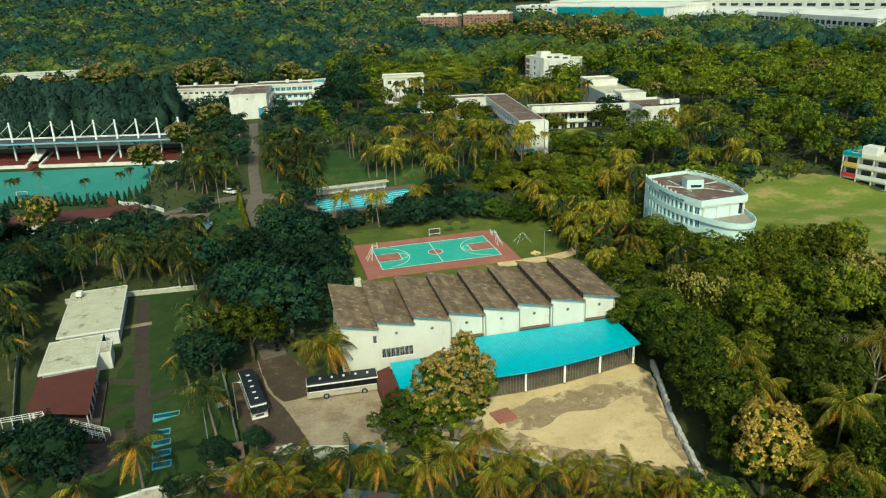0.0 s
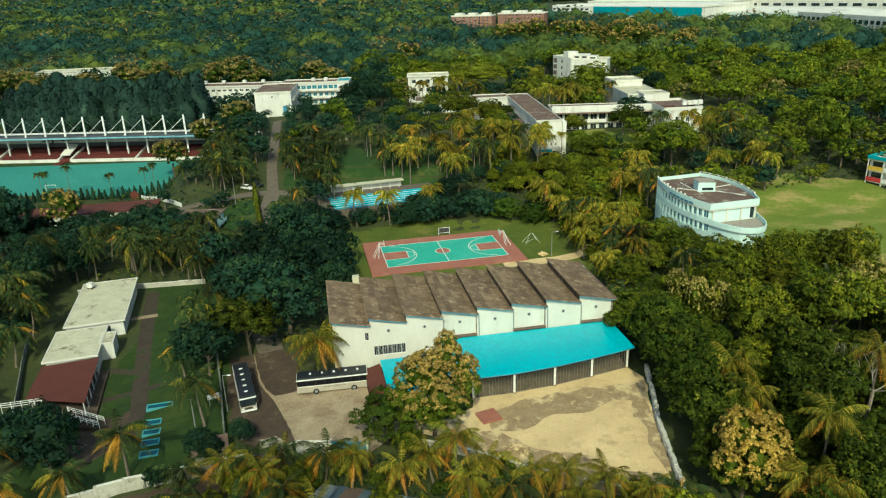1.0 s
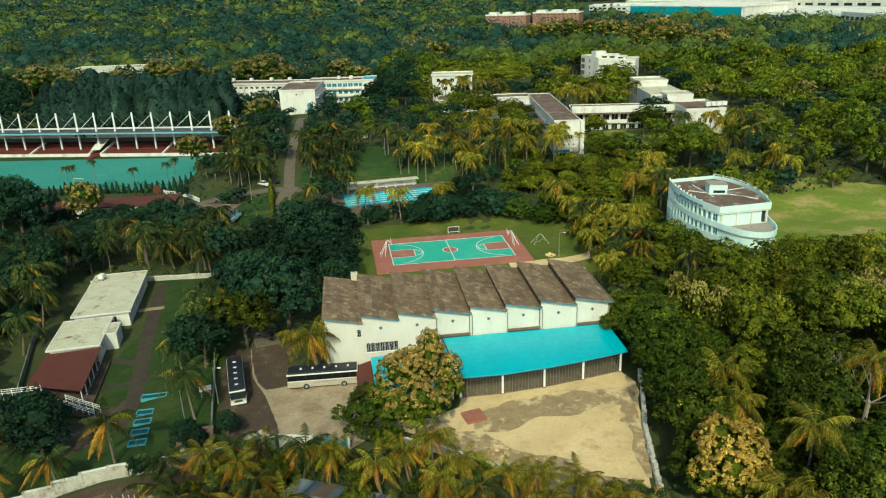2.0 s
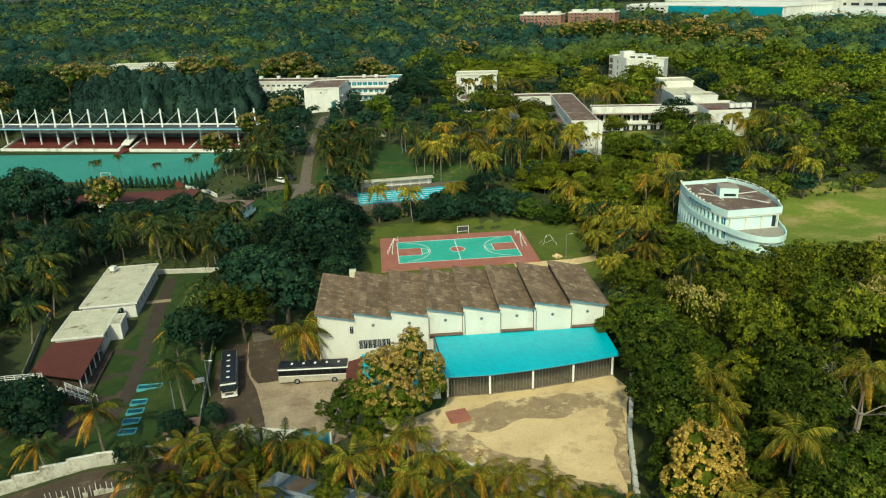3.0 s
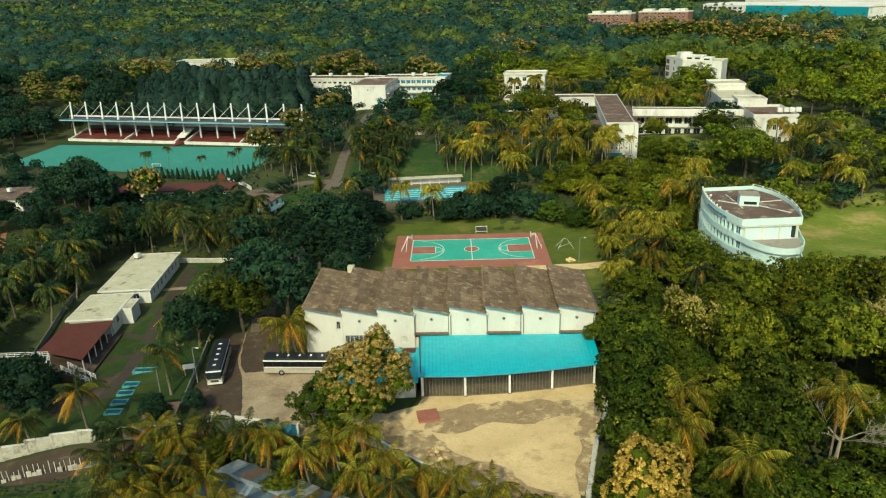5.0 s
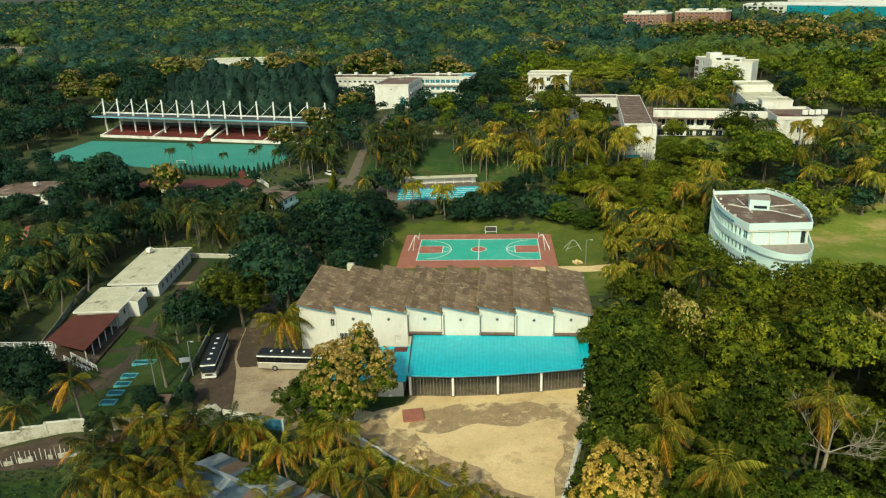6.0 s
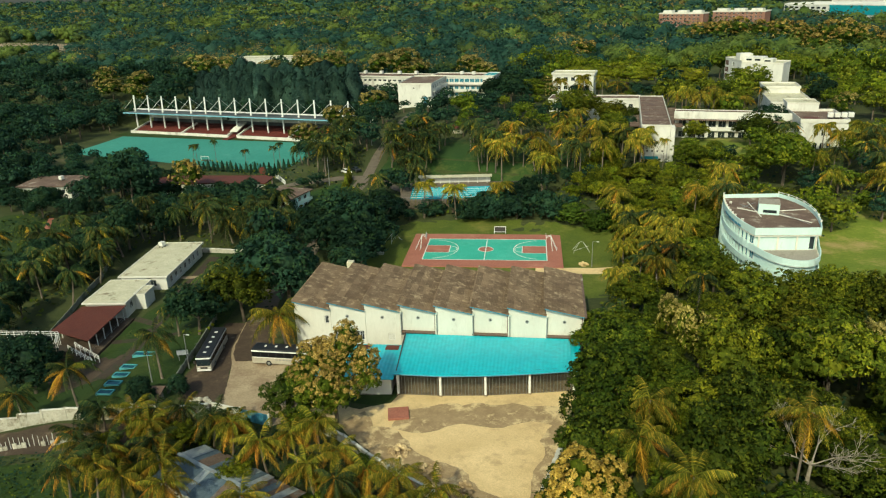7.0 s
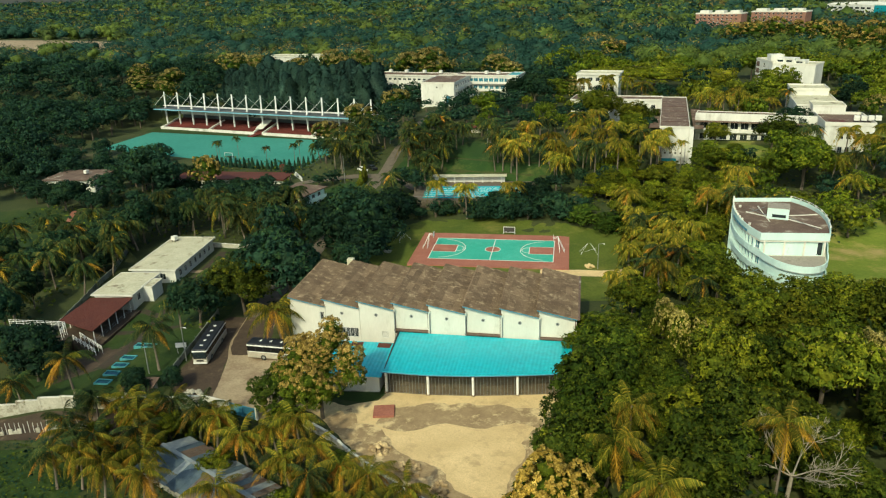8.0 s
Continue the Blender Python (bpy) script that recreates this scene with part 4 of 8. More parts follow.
    arc(L - 5.8, D / 2, 1.8, 90, 270)


court()


def hoop(x, y, turn):
    h = thing("basketball_hoop", COURT @ Matrix.Translation((x, y, 0.0)) @ Matrix.Rotation(radians(turn), 4, "Z"), "white steel basketball stand with a board and ring", "basketball hoop", "hoops at the court's ends")
    bm = bmesh.new()
    for s in (-0.9, 0.9):
        rod(bm, (-1.9, s, 0), (-0.3, s * 0.5, 3.6), 0.06)
        rod(bm, (-0.8, s, 0), (-0.3, s * 0.5, 3.6), 0.06)
        rod(bm, (-0.3, s * 0.5, 3.6), (0.75, s * 0.4, 3.3), 0.05)
    rod(bm, (-1.9, -0.9, 0.4), (-1.9, 0.9, 0.4), 0.05)
    rod(bm, (-0.8, -0.9, 0.1), (-0.8, 0.9, 0.1), 0.05)
    part("frame", bm, "metal_white", h)
    part("backboard", boxes((0.75, -0.95, 2.85, 0.81, 0.95, 4.0)), "metal_white", h)
    bm = bmesh.new()
    for k in range(16):
        a, b = k * math.pi / 8, (k + 1) * math.pi / 8
        rod(bm, (1.1 + 0.25 * math.cos(a), 0.25 * math.sin(a), 3.05), (1.1 + 0.25 * math.cos(b), 0.25 * math.sin(b), 3.05), 0.02, seg=4)
    part("ring", bm, "red", h, "orange-red ring")


hoop(-0.6, 7.3, 0)
hoop(29.8, 7.3, 180)


def small_goal(m, w=3.0, hgt=2.0):
    g = thing("goal", m, "small white framed board goal behind the court", "goal")
    part("frame", boxes((0, 0, 0, 0.12, 0.12, hgt), (w - 0.12, 0, 0, w, 0.12, hgt), (0.12, 0, hgt - 0.12, w - 0.12, 0.12, hgt), (0.12, 0, 0.5, w - 0.12, 0.12, 0.62)), "metal_white", g)
    part("board", boxes((0.12, 0.03, 0.62, w - 0.12, 0.09, hgt - 0.12)), "metal_dark", g, "dark netted board")


small_goal(Matrix.Translation((-5.6, 178.6, land(-5, 178))) @ Matrix.Rotation(radians(15), 4, "Z"))


def line_rack(x, y, turn):
    """A bent pole rack on the lawn."""
    g = thing("drying_rack", Matrix.Translation((x, y, land(x, y))) @ Matrix.Rotation(radians(turn), 4, "Z"), "white tubular rack standing on the lawn", "rack")
    for a in (-2.0, 2.0):
        part("leg", rod(bmesh.new(), (a, 0, 0), (a * 0.2, 1.2, 2.4), 0.03), "metal_white", g)
        part("leg", rod(bmesh.new(), (a, 2.4, 0), (a * 0.2, 1.2, 2.4), 0.03), "metal_white", g)
    part("top_rail", rod(bmesh.new(), (-0.4, 1.2, 2.4), (0.4, 1.2, 2.4), 0.03), "metal_white", g)
    part("brace", rod(bmesh.new(), (-2.0, 0, 0.6), (2.0, 2.4, 0.9), 0.025), "metal_white", g)


line_rack(18.6, 171.0, 20)
line_rack(-27.5, 166, 70)


# ---- boundary walls and gate ----
def boundary(name, line, hgt, label, mat="boundary", thick=0.25, cap=True):
    for a, b in zip(line, line[1:]):
        L = math.dist(a, b)
        n = max(1, round(L / 3.2))
        t = thing(name, Matrix.Translation((a[0], a[1], 0)) @ Matrix.Rotation(math.atan2(b[1] - a[1], b[0] - a[0]), 4, "Z"), label, "wall", kind="structure")
        for k in range(n):
            f0, f1 = k / n, (k + 1) / n
            za = land(a[0] + (b[0] - a[0]) * (f0 + f1) / 2, a[1] + (b[1] - a[1]) * (f0 + f1) / 2)
            dz = random.uniform(-0.06, 0.06)
            part("panel", boxes((L * f0 + 0.15, -thick / 2, za - 0.8, L * f1 - 0.15, thick / 2, za + hgt + dz)), mat, t)
            part("pillar", boxes((L * f0 - 0.2, -thick * 0.75, za - 0.8, L * f0 + 0.147, thick * 0.75, za + hgt + 0.12), bevel=0.02), mat, t)
            if cap:
                part("coping", boxes((L * f0 + 0.15, -thick * 0.7, za + hgt + dz + 0.003, L * f1 - 0.15, thick * 0.7, za + hgt + dz + 0.1)), "white_far", t)


boundary("boundary_wall", [(-58, 67.5), (-50.3, 71.6), (-41, 76.2), (-29, 80.4), (-20.3, 84.1)], 2.0, "long stained white boundary wall beside the garden")
boundary("boundary_wall", [(-3.5, 85.6), (3.0, 83.6), (8, 81.0), (15, 78.2), (24, 75.2), (31.5, 74.6)], 1.3, "low peeling white wall along the sandy yard")


def stone_wall(line, hgt, label):
    """A low wall of uneven whitewashed blocks in two courses."""
    rnd = random.Random(31)
    shapes = []
    for _ in range(5):
        bm = boxes((-0.5, -0.26, 0, 0.5, 0.26, 1.0), bevel=0.1)
        for v in bm.verts:
            v.co += Vector((rnd.uniform(-0.06, 0.06), rnd.uniform(-0.05, 0.05), rnd.uniform(-0.05, 0.05)))
        shapes.append(finish("block", bm, "whitewash"))
    for a, b in zip(line, line[1:]):
        L = math.dist(a, b)
        yaw = math.atan2(b[1] - a[1], b[0] - a[0])
        t = thing("stone_wall", Matrix.Translation((a[0], a[1], 0)) @ Matrix.Rotation(yaw, 4, "Z"), label, "wall", kind="structure")
        n = int(L / 0.8)
        for k in range(n):
            z = land(a[0] + (b[0] - a[0]) * k / n, a[1] + (b[1] - a[1]) * k / n)
            for c in range(2):
                o = part("block", rnd.choice(shapes), "whitewash", t)
                o.matrix_local = Matrix.Translation((L * (k + 0.5 + 0.3 * c) / n, rnd.uniform(-0.08, 0.08), z - 0.1 + c * hgt * 0.5)) @ Matrix.Rotation(rnd.uniform(-0.12, 0.12), 4, "Z") @ Matrix.Diagonal((L / n * rnd.uniform(0.9, 1.05), rnd.uniform(0.85, 1.2), hgt * rnd.uniform(0.5, 0.66), 1))


stone_wall([(31.5, 75), (31.6, 90), (32.6, 100), (33.2, 106.5)], 1.1, "low uneven whitewashed block wall under the trees")
boundary("garden_wall", [(-58, 150), (-72.5, 147.3), (-85, 144)], 1.1, "white wall closing the garden behind the low buildings")
boundary("garden_fence_wall", [(-41.3, 112.1), (-36.7, 101), (-33.8, 93.4), (-31.2, 87.0)], 1.2, "low mossy wall between the garden and the driveway", "moss_wall", 0.22, False)
boundary("west_fence_wall", [(-92, 136), (-84, 124.5), (-78, 112), (-70, 97), (-64, 86)], 1.3, "low mossy fence wall behind the pavilion", "moss_wall", 0.15, False)


def gate():
    g = thing("gate", Matrix.Translation((-20.0, 84.3, land(-18, 84))), "blue sheet-metal gate between white wall panels", "gate")
    part("wing_wall", boxes((0, -0.15, -0.5, 4.9, 0.15, 2.1), bevel=0.03), "white", g, "white plastered gate wall")
    for i in range(2):
        leaf = part("leaf", boxes((5.15 + i * 2.5, -0.05, 0.1, 7.6 + i * 2.5, 0.05, 2.0)), "blue_trim", g, "blue steel gate leaf")
        bm = bmesh.new()
        for k in range(9):
            x = 5.2 + i * 2.5 + k * 0.29
            box(bm, x, -0.08, 0.15, x + 0.06, -0.053, 1.95)
        part("rib", bm, "blue_trim", leaf)
    for x in (5.0, 10.2):
        part("gate_post", boxes((x - 0.14, -0.2, -0.5, x + 0.14, 0.2, 2.3), bevel=0.03), "white", g)


gate()


# ---- buses ----
def bus_build():
    b = thing("bus", Matrix.Identity(4), "champagne and black coach parked on the driveway", "bus", "parked coaches")
    L, Wd = 11.4, 2.5
    hw = Wd / 2
    # body: lofted cross-section, narrowing towards the roof, with a raked front
    body = bmesh.new()
    box(body, -hw, 0, 0.38, hw, L, 1.62, bevel=0.09)
    part("body", body, "bus_silver", b, "champagne lower body")
    glassm = bmesh.new()
    prism(glassm, [(-hw + 0.03, 0.12), (hw - 0.03, 0.12), (hw - 0.03, L - 0.1), (-hw + 0.03, L - 0.1)], 1.6, 2.58)
    part("window_band", glassm, "bus_glass", b, "dark glazed window band")
    part("waist_strip", boxes((-hw - 0.012, 0.3, 1.48, -hw - 0.002, L - 0.3, 1.60), (hw + 0.002, 0.3, 1.48, hw + 0.012, L - 0.3, 1.60)), "metal_white", b)
    part("cornice", boxes((-hw, 0.02, 2.56, hw, L, 2.78), bevel=0.05), "metal_white", b, "pale cornice strip")
    part("roof", boxes((-hw + 0.05, 0.12, 2.74, hw - 0.05, L - 0.08, 3.1), bevel=0.12), "bus_dark", b, "black roof")
    for k in range(5):
        part("hatch", boxes((-0.28, 1.4 + k * 1.9, 3.1, 0.28, 1.75 + k * 1.9, 3.17), bevel=0.03), "metal_white", b, "white roof hatch")
    ws = part("windscreen", boxes((-hw + 0.12, -0.045, 1.35, hw - 0.12, 0.11, 2.5), bevel=0.03), "glass", b)
    part("wiper", rod(rod(bmesh.new(), (-0.7, -0.07, 1.4), (-0.1, -0.07, 2.0), 0.02, seg=4), (0.5, -0.07, 1.4), (0.9, -0.07, 2.0), 0.02, seg=4), "metal_dark", ws)
    part("bumper", boxes((-hw + 0.05, -0.12, 0.42, hw - 0.05, 0.05, 0.72), bevel=0.05), "metal_white", b)
    for s in (-1, 1):
        part("headlight", boxes((s * 0.9 - 0.2, -0.03, 0.85, s * 0.9 + 0.2, 0.01, 1.05), bevel=0.03), "metal_white", b)
        part("mirror", boxes((s * (hw + 0.2) - 0.1, -0.2, 1.9, s * (hw + 0.2) + 0.1, -0.1, 2.4), bevel=0.03), "metal_dark", b)
        for k in range(7):
            x = s * (hw - 0.022)
            part("pillar", boxes((x - 0.018, 1.3 + k * 1.4, 1.62, x + 0.018, 1.38 + k * 1.4, 2.56)), "bus_dark", b)
        for y in (2.3, 8.4):
            for_wheel = bmesh.new()
            rod(for_wheel, (s * (hw - 0.28), y, 0.5), (s * (hw + 0.01), y, 0.5), 0.5, seg=20)
            wheel = part("wheel", for_wheel, "rubber", b, "black tyre")
            part("rim", rod(bmesh.new(), (s * (hw + 0.011), y, 0.5), (s * (hw + 0.03), y, 0.5), 0.27, seg=16), "metal_grey", wheel)
        # unreadable lettering stays as plain bars
        bars = bmesh.new()
        for k in range(6):
            y0 = 3.6 + k * 0.62
            box(bars, s * (hw + 0.004) - 0.003, y0, 1.12, s * (hw + 0.004) + 0.003, y0 + 0.45, 1.28)
        part("lettering", bars, "metal_grey", b, "row of grey bars")
    part("grille", boxes((-0.6, -0.025, 0.8, 0.6, 0.0, 1.15)), "metal_dark", b)
    return b


bus = bus_build()
bus.matrix_world = Matrix.Translation((-30.0, 94.6, land(-31, 98))) @ Matrix.Rotation(radians(24), 4, "Z")
bus["label"] = "dark-roofed coach parked on bare earth beside the garden wall"
bus_b = copy_thing(bus, Matrix.Translation((-12.6, 102.7, land(-17, 100))) @ Matrix.Rotation(radians(102), 4, "Z"))
bus_b["label"] = "champagne coach with black roof parked below the hall"


# ---- garden buildings ----
def flat_block(name, m, wx, dy, hgt, label, category, wall="white", roof="roof_slab", eave=0.5, parapet=0.25, rows=(), back=True, group="", thick=0.25, fascia="white", sides=True, glass="glass", rim=True):
    """A flat-roofed house; rows: (sill, head, width, gap, margin, side) with side f, r or l."""
    t = thing(name, m, label, category, group)
    runs = {"f": ((0, 0), (wx, 0)), "r": ((wx, thick), (wx, dy - thick)), "b": ((wx, dy - thick), (0, dy - thick)), "l": ((0, dy - thick), (0, thick))}
    for k, (a, b) in runs.items():
        L = math.dist(a, b)
        holes = []
        for sill, head, w, gap, mar, side in rows:
            if side == k:
                n = max(1, int((L - 2 * mar + gap) // (w + gap)))
                x = (L - n * w - (n - 1) * gap) / 2
                for _ in range(n):
                    holes.append((x, x + w, sill, head))
                    x += w + gap
        part("wall", wall_run(bmesh.new(), a, b, -0.8, hgt - 0.2, thick, holes), wall, t)
        for h in holes:
            window(t, a, b, h, glass=glass)
    r = part("roof", boxes((-eave, -eave, hgt - 0.2, wx + eave, dy + eave, hgt + 0.05), bevel=0.03), roof, t, "flat roof slab")
    if rim:
        q = eave
        part("parapet", boxes((-q - 0.01, -q - 0.01, hgt - 0.24, wx + q + 0.01, -q + 0.16, hgt + parapet), (-q - 0.01, dy + q - 0.16, hgt - 0.24, wx + q + 0.01, dy + q + 0.01, hgt + parapet),
                              (-q - 0.01, -q + 0.16, hgt - 0.24, -q + 0.16, dy + q - 0.16, hgt + parapet), (wx + q - 0.16, -q + 0.16, hgt - 0.24, wx + q + 0.01, dy + q - 0.16, hgt + parapet)), fascia, r)
    return t


def at(x, y, yaw, z=None):
    return Matrix.Translation((x, y, land(x, y) if z is None else z)) @ Matrix.Rotation(radians(yaw), 4, "Z")


flat_block("garden_house", at(-74.3, 121.4, 19, -3.5), 10.2, 21.8, 3.4, "low white building with a mouldy cream flat roof", "building", wall="white_far", eave=0.5, rows=((0.9, 2.4, 1.4, 1.3, 1.0, "r"), (0.9, 2.4, 1.4, 2.6, 1.0, "f")), parapet=0.12)
flat_block("garden_house", at(-70.6, 107.9, 19, -3.5), 8.2, 11.6, 3.3, "low white building with a stained roof joined to the pavilion", "building", wall="white_far", eave=0.5, rows=((0.9, 2.4, 1.4, 1.5, 1.0, "r"),), parapet=0.12)
flat_block("porch_room", at(-64.2, 114.6, 19, -3.5), 2.3, 4.6, 3.26, "pale side room with a cream flat roof", "building", wall="white_far", eave=0.12, parapet=0.1)


def water_tank(x, y, z, q=1.0):
    t = thing("water_tank", Matrix.Translation((x, y, z)) @ Matrix.Diagonal((q, q, q, 1)), "white water tank on a low stand on the roof", "water tank")
    part("tank", boxes((-0.8, -0.8, 0.5, 0.8, 0.8, 1.9), bevel=0.12), "white_far", t)
    for fx in (-0.6, 0.6):
        for fy in (-0.6, 0.6):
            part("leg", boxes((fx - 0.1, fy - 0.1, 0, fx + 0.1, fy + 0.1, 0.5)), "metal_dark", t)
    return t


water_tank(-79.0, 139.8, -0.05, 0.75)


def pavilion():
    p = thing("pavilion", Matrix.Translation((-67.4, 96.8, -3.5)), "open garden pavilion with a dark red roof on thin posts", "pavilion")
    fl, fr, br, bl = Vector((0, 0, 2.75)), Vector((10.6, -1.3, 2.95)), Vector((5.4, 13.3, 2.95)), Vector((-3.4, 10.4, 2.75))

    def spot(u, v):
        return fl.lerp(fr, u).lerp(bl.lerp(br, u), v)

    ring = [fl, fr, br, bl]
    roof = part("roof", prism(bmesh.new(), [q.to_2d() for q in ring], [q.z - 0.12 for q in ring], [q.z for q in ring]), "red_roof", p)
    for k in range(30):
        a, b = spot(k / 29, 0.0), spot(k / 29, 1.0)
        part("rib", rod(bmesh.new(), a, b, 0.035, seg=4), "red_roof", roof)
    for k in range(6):
        for u in (0.04, 0.96):
            q = spot(u, 0.04 + k * 0.18)
            part("post", boxes((q.x - 0.07, q.y - 0.07, 0, q.x + 0.07, q.y + 0.07, q.z - 0.1)), "metal_white", p)
    base = [spot(-0.02, -0.02), spot(1.12, -0.02), spot(1.12, 1.0), spot(-0.02, 1.0)]
    # The floor takes a dark earth colour for the roof's shade.
    part("floor", prism(bmesh.new(), [q.to_2d() for q in base], -0.5, 0.12), "dirt", p, "floor darkened for the shade under the roof")
    bm = bmesh.new()
    for z in (0.55, 1.0):
        a, b = spot(0.985, 0.03), spot(0.985, 0.95)
        rod(bm, (a.x, a.y, z), (b.x, b.y, z), 0.03, seg=4)
    part("rail", bm, "metal_grey", p)


pavilion()


def railing(a, b, za, zb, label, hgt=1.0, gap=0.9, drop=0.9, mat="metal_white"):
    L = math.dist(a, b)
    r = thing("railing", Matrix.Translation((a[0], a[1], za)) @ Matrix.Rotation(math.atan2(b[1] - a[1], b[0] - a[0]), 4, "Z"), label, "railing", "white garden railings")
    bm = bmesh.new()
    for q in (0.35, 0.7, 1.0):
        rod(bm, (0, 0, hgt * q), (L, 0, hgt * q + zb - za), 0.045, seg=5)
    part("rail", bm, mat, r)
    n = int(L / gap)
    for k in range(n + 1):
        x = L * k / n
        part("post", rod(bmesh.new(), (x, 0, (zb - za) * k / n - drop), (x, 0, hgt + (zb - za) * k / n), 0.05, seg=5), mat, r)


railing((-74.9, 91.9), (-63.6, 95.2), -0.75, -0.75, "white pipe railing beside the pavilion", 1.1, 1.4, 2.9)
railing((-63.5, 95.1), (-61.6, 92.6), -0.75, -0.9, "short white railing at the stair head", 1.1, 0.9, 2.9)
railing((-59.2, 94.6), (-53.3, 94.1), -1.8, -3.3, "white stair railing sloping to the garden", 1.0, 1.0, 1.5)
railing((-59.5, 93.3), (-53.5, 92.8), -1.8, -3.3, "white stair railing sloping to the garden", 1.0, 1.0, 1.5)


def garden_steps():
    """A landing and steps from the railing down to the garden."""
    t = thing("garden_steps", Matrix.Translation((-64.0, 94.0, -3.6)) @ Matrix.Rotation(radians(-5), 4, "Z"), "dark landing and steps down to the garden", "steps")
    part("landing", boxes((0, -1.4, 0, 4.6, 0.6, 1.75)), "path", t)
    for k in range(9):
        part("step", boxes((4.6 + k * 0.62, -0.75, 0, 4.6 + (k + 1) * 0.62 - 0.004, 0.6, 1.6 - k * 0.17), bevel=0.01), "path", t)


garden_steps()


def trough(x, y, w, d):
    t = thing("garden_trough", at(x, y, 16, (land(x, y) + land(x + w, y)) / 2 - 0.08), "low open concrete trough painted teal inside and out", "trough", "teal troughs on the lawn")
    part("rim", boxes((0, 0, -0.9, w, 0.14, 0.4), (0, d - 0.14, -0.9, w, d, 0.4), (0, 0.14, -0.9, 0.14, d - 0.14, 0.4), (w - 0.14, 0.14, -0.9, w, d - 0.14, 0.4)), "trough_teal", t)
    part("basin", boxes((0.14, 0.14, -0.9, w - 0.14, d - 0.14, 0.26)), "trough_water", t, "dark blue water")


trough(-47.3, 96.0, 4.0, 1.5)
for i in range(4):
    trough(-45.6 + i * 1.05, 91.3 - i * 2.75, 2.6, 1.5)


def garden_hut():
    h = thing("garden_hut", at(-33.5, 81.5, 20), "small hut with a rusty brown tin roof by the wall", "hut")
    part("wall", boxes((0, 0, -0.3, 4.2, 2.6, 1.9)), "boundary", h)
    part("roof", prism(bmesh.new(), [(-0.4, -0.5), (4.6, -0.5), (4.6, 3.0), (-0.4, 3.0)], [1.85, 1.85, 2.35, 2.35], [1.95, 1.95, 2.45, 2.45]), "roof_brown", h)
    part("door", boxes((1.6, -0.06, 0, 2.5, -0.004, 1.7)), "blue_trim", h)


garden_hut()


def pole(x, y, hgt, label, lamp=True, name="lamp_post"):
    p = thing(name, Matrix.Translation((x, y, land(x, y))), label, "lamp post" if lamp else "pole")
    part("shaft", rod(bmesh.new(), (0, 0, -0.3), (0, 0, hgt), 0.11, 0.06, 8), "metal_grey", p)
    if lamp:
        part("arm", rod(bmesh.new(), (0, 0, hgt), (1.1, -0.3, hgt + 0.3), 0.05, seg=6), "metal_grey", p)
        part("lamp_head", boxes((0.9, -0.42, hgt + 0.2, 1.45, -0.2, hgt + 0.33), bevel=0.04), "metal_white", p)


pole(-36.4, 89.2, 6.0, "slim grey pole on the lawn", False, "pole")
pole(-33.6, 95.0, 6.5, "grey lamp post by the parked coach")
pole(-67.0, 201.0, 9.0, "concrete power pole at the road fork", False, "pole")
pole(-70.5, 238, 9.0, "lamp post beside the road")
pole(22.5, 162.8, 6.0, "grey lamp post at the corner of the court lawn")
pole(31.5, 232, 9.0, "lamp post near the classroom wing")
pole(-33, 238, 9.0, "lamp post on the palm lawn")


def sign_board(x, y):
    s = thing("sign_board", at(x, y, 30), "small blank white board on two legs", "sign")
    part("board", boxes((0, 0, 1.2, 1.9, 0.08, 2.1)), "metal_white", s)
    for q in (0.2, 1.6):
        part("leg", boxes((q, 0.0, -0.2, q + 0.1, 0.08, 1.197)), "metal_grey", s)


sign_board(-37.2, 96.4)


def rubble(name, x, y, r, n, mat, label, category="rubble"):
    rnd = random.Random(int(x * 31 + y * 7))
    bm = bmesh.new()
    for _ in range(n):
        a, q = rnd.uniform(0, 6.28), r * math.sqrt(rnd.random())
        s = rnd.uniform(0.15, 0.5)
        px, py = q * math.cos(a), q * math.sin(a)
        z = max(0.0, (r - q) * 0.35)
        bmesh.ops.create_icosphere(bm, subdivisions=1, radius=s, matrix=Matrix.Translation((px, py, z + s * 0.4)) @ Matrix.Rotation(rnd.uniform(0, 3), 4, "X") @ Matrix.Diagonal((1, rnd.uniform(0.6, 1), rnd.uniform(0.4, 0.8), 1)))
    return tagged(new(name, finish(name, bm, mat)), label, category, kind="stuff")


for x, y, r, n, mt, lb in ((-24.2, 86.3, 1.6, 46, "boundary", "heap of pale broken concrete"), (20.5, 163.4, 0.9, 30, "sand", "small heap of pale sand and rubble"), (11.0, 84.4, 1.5, 34, "damp", "scattered brown rubble along the low wall"), (16.5, 81.6, 1.8, 42, "damp", "scattered brown rubble along the low wall"), (22.0, 79.6, 1.6, 34, "damp", "scattered brown rubble along the low wall"), (-28.0, 157.5, 0.9, 20, "boundary", "small grey heap of stones on the lawn")):
    ob = rubble("rubble_heap", x, y, r, n, mt, lb)
    ob.location = (x, y, land(x, y))
tagged(new("clay_mat", finish("clay_mat", boxes((0, 0, 0.0, 3.1, 3.0, 0.35), bevel=0.05), "court_red")), "low stack of red bricks on the sandy yard", "brick stack").matrix_world = at(6.4, 90.4, 26, land(7, 92) + 0.06)


# ---- oval office building ----
def oval_building():
    o = thing("oval_building", Matrix.Translation((0, 0, 0.9)), "pale aqua and white three-storey building with curved banded sides", "office building")

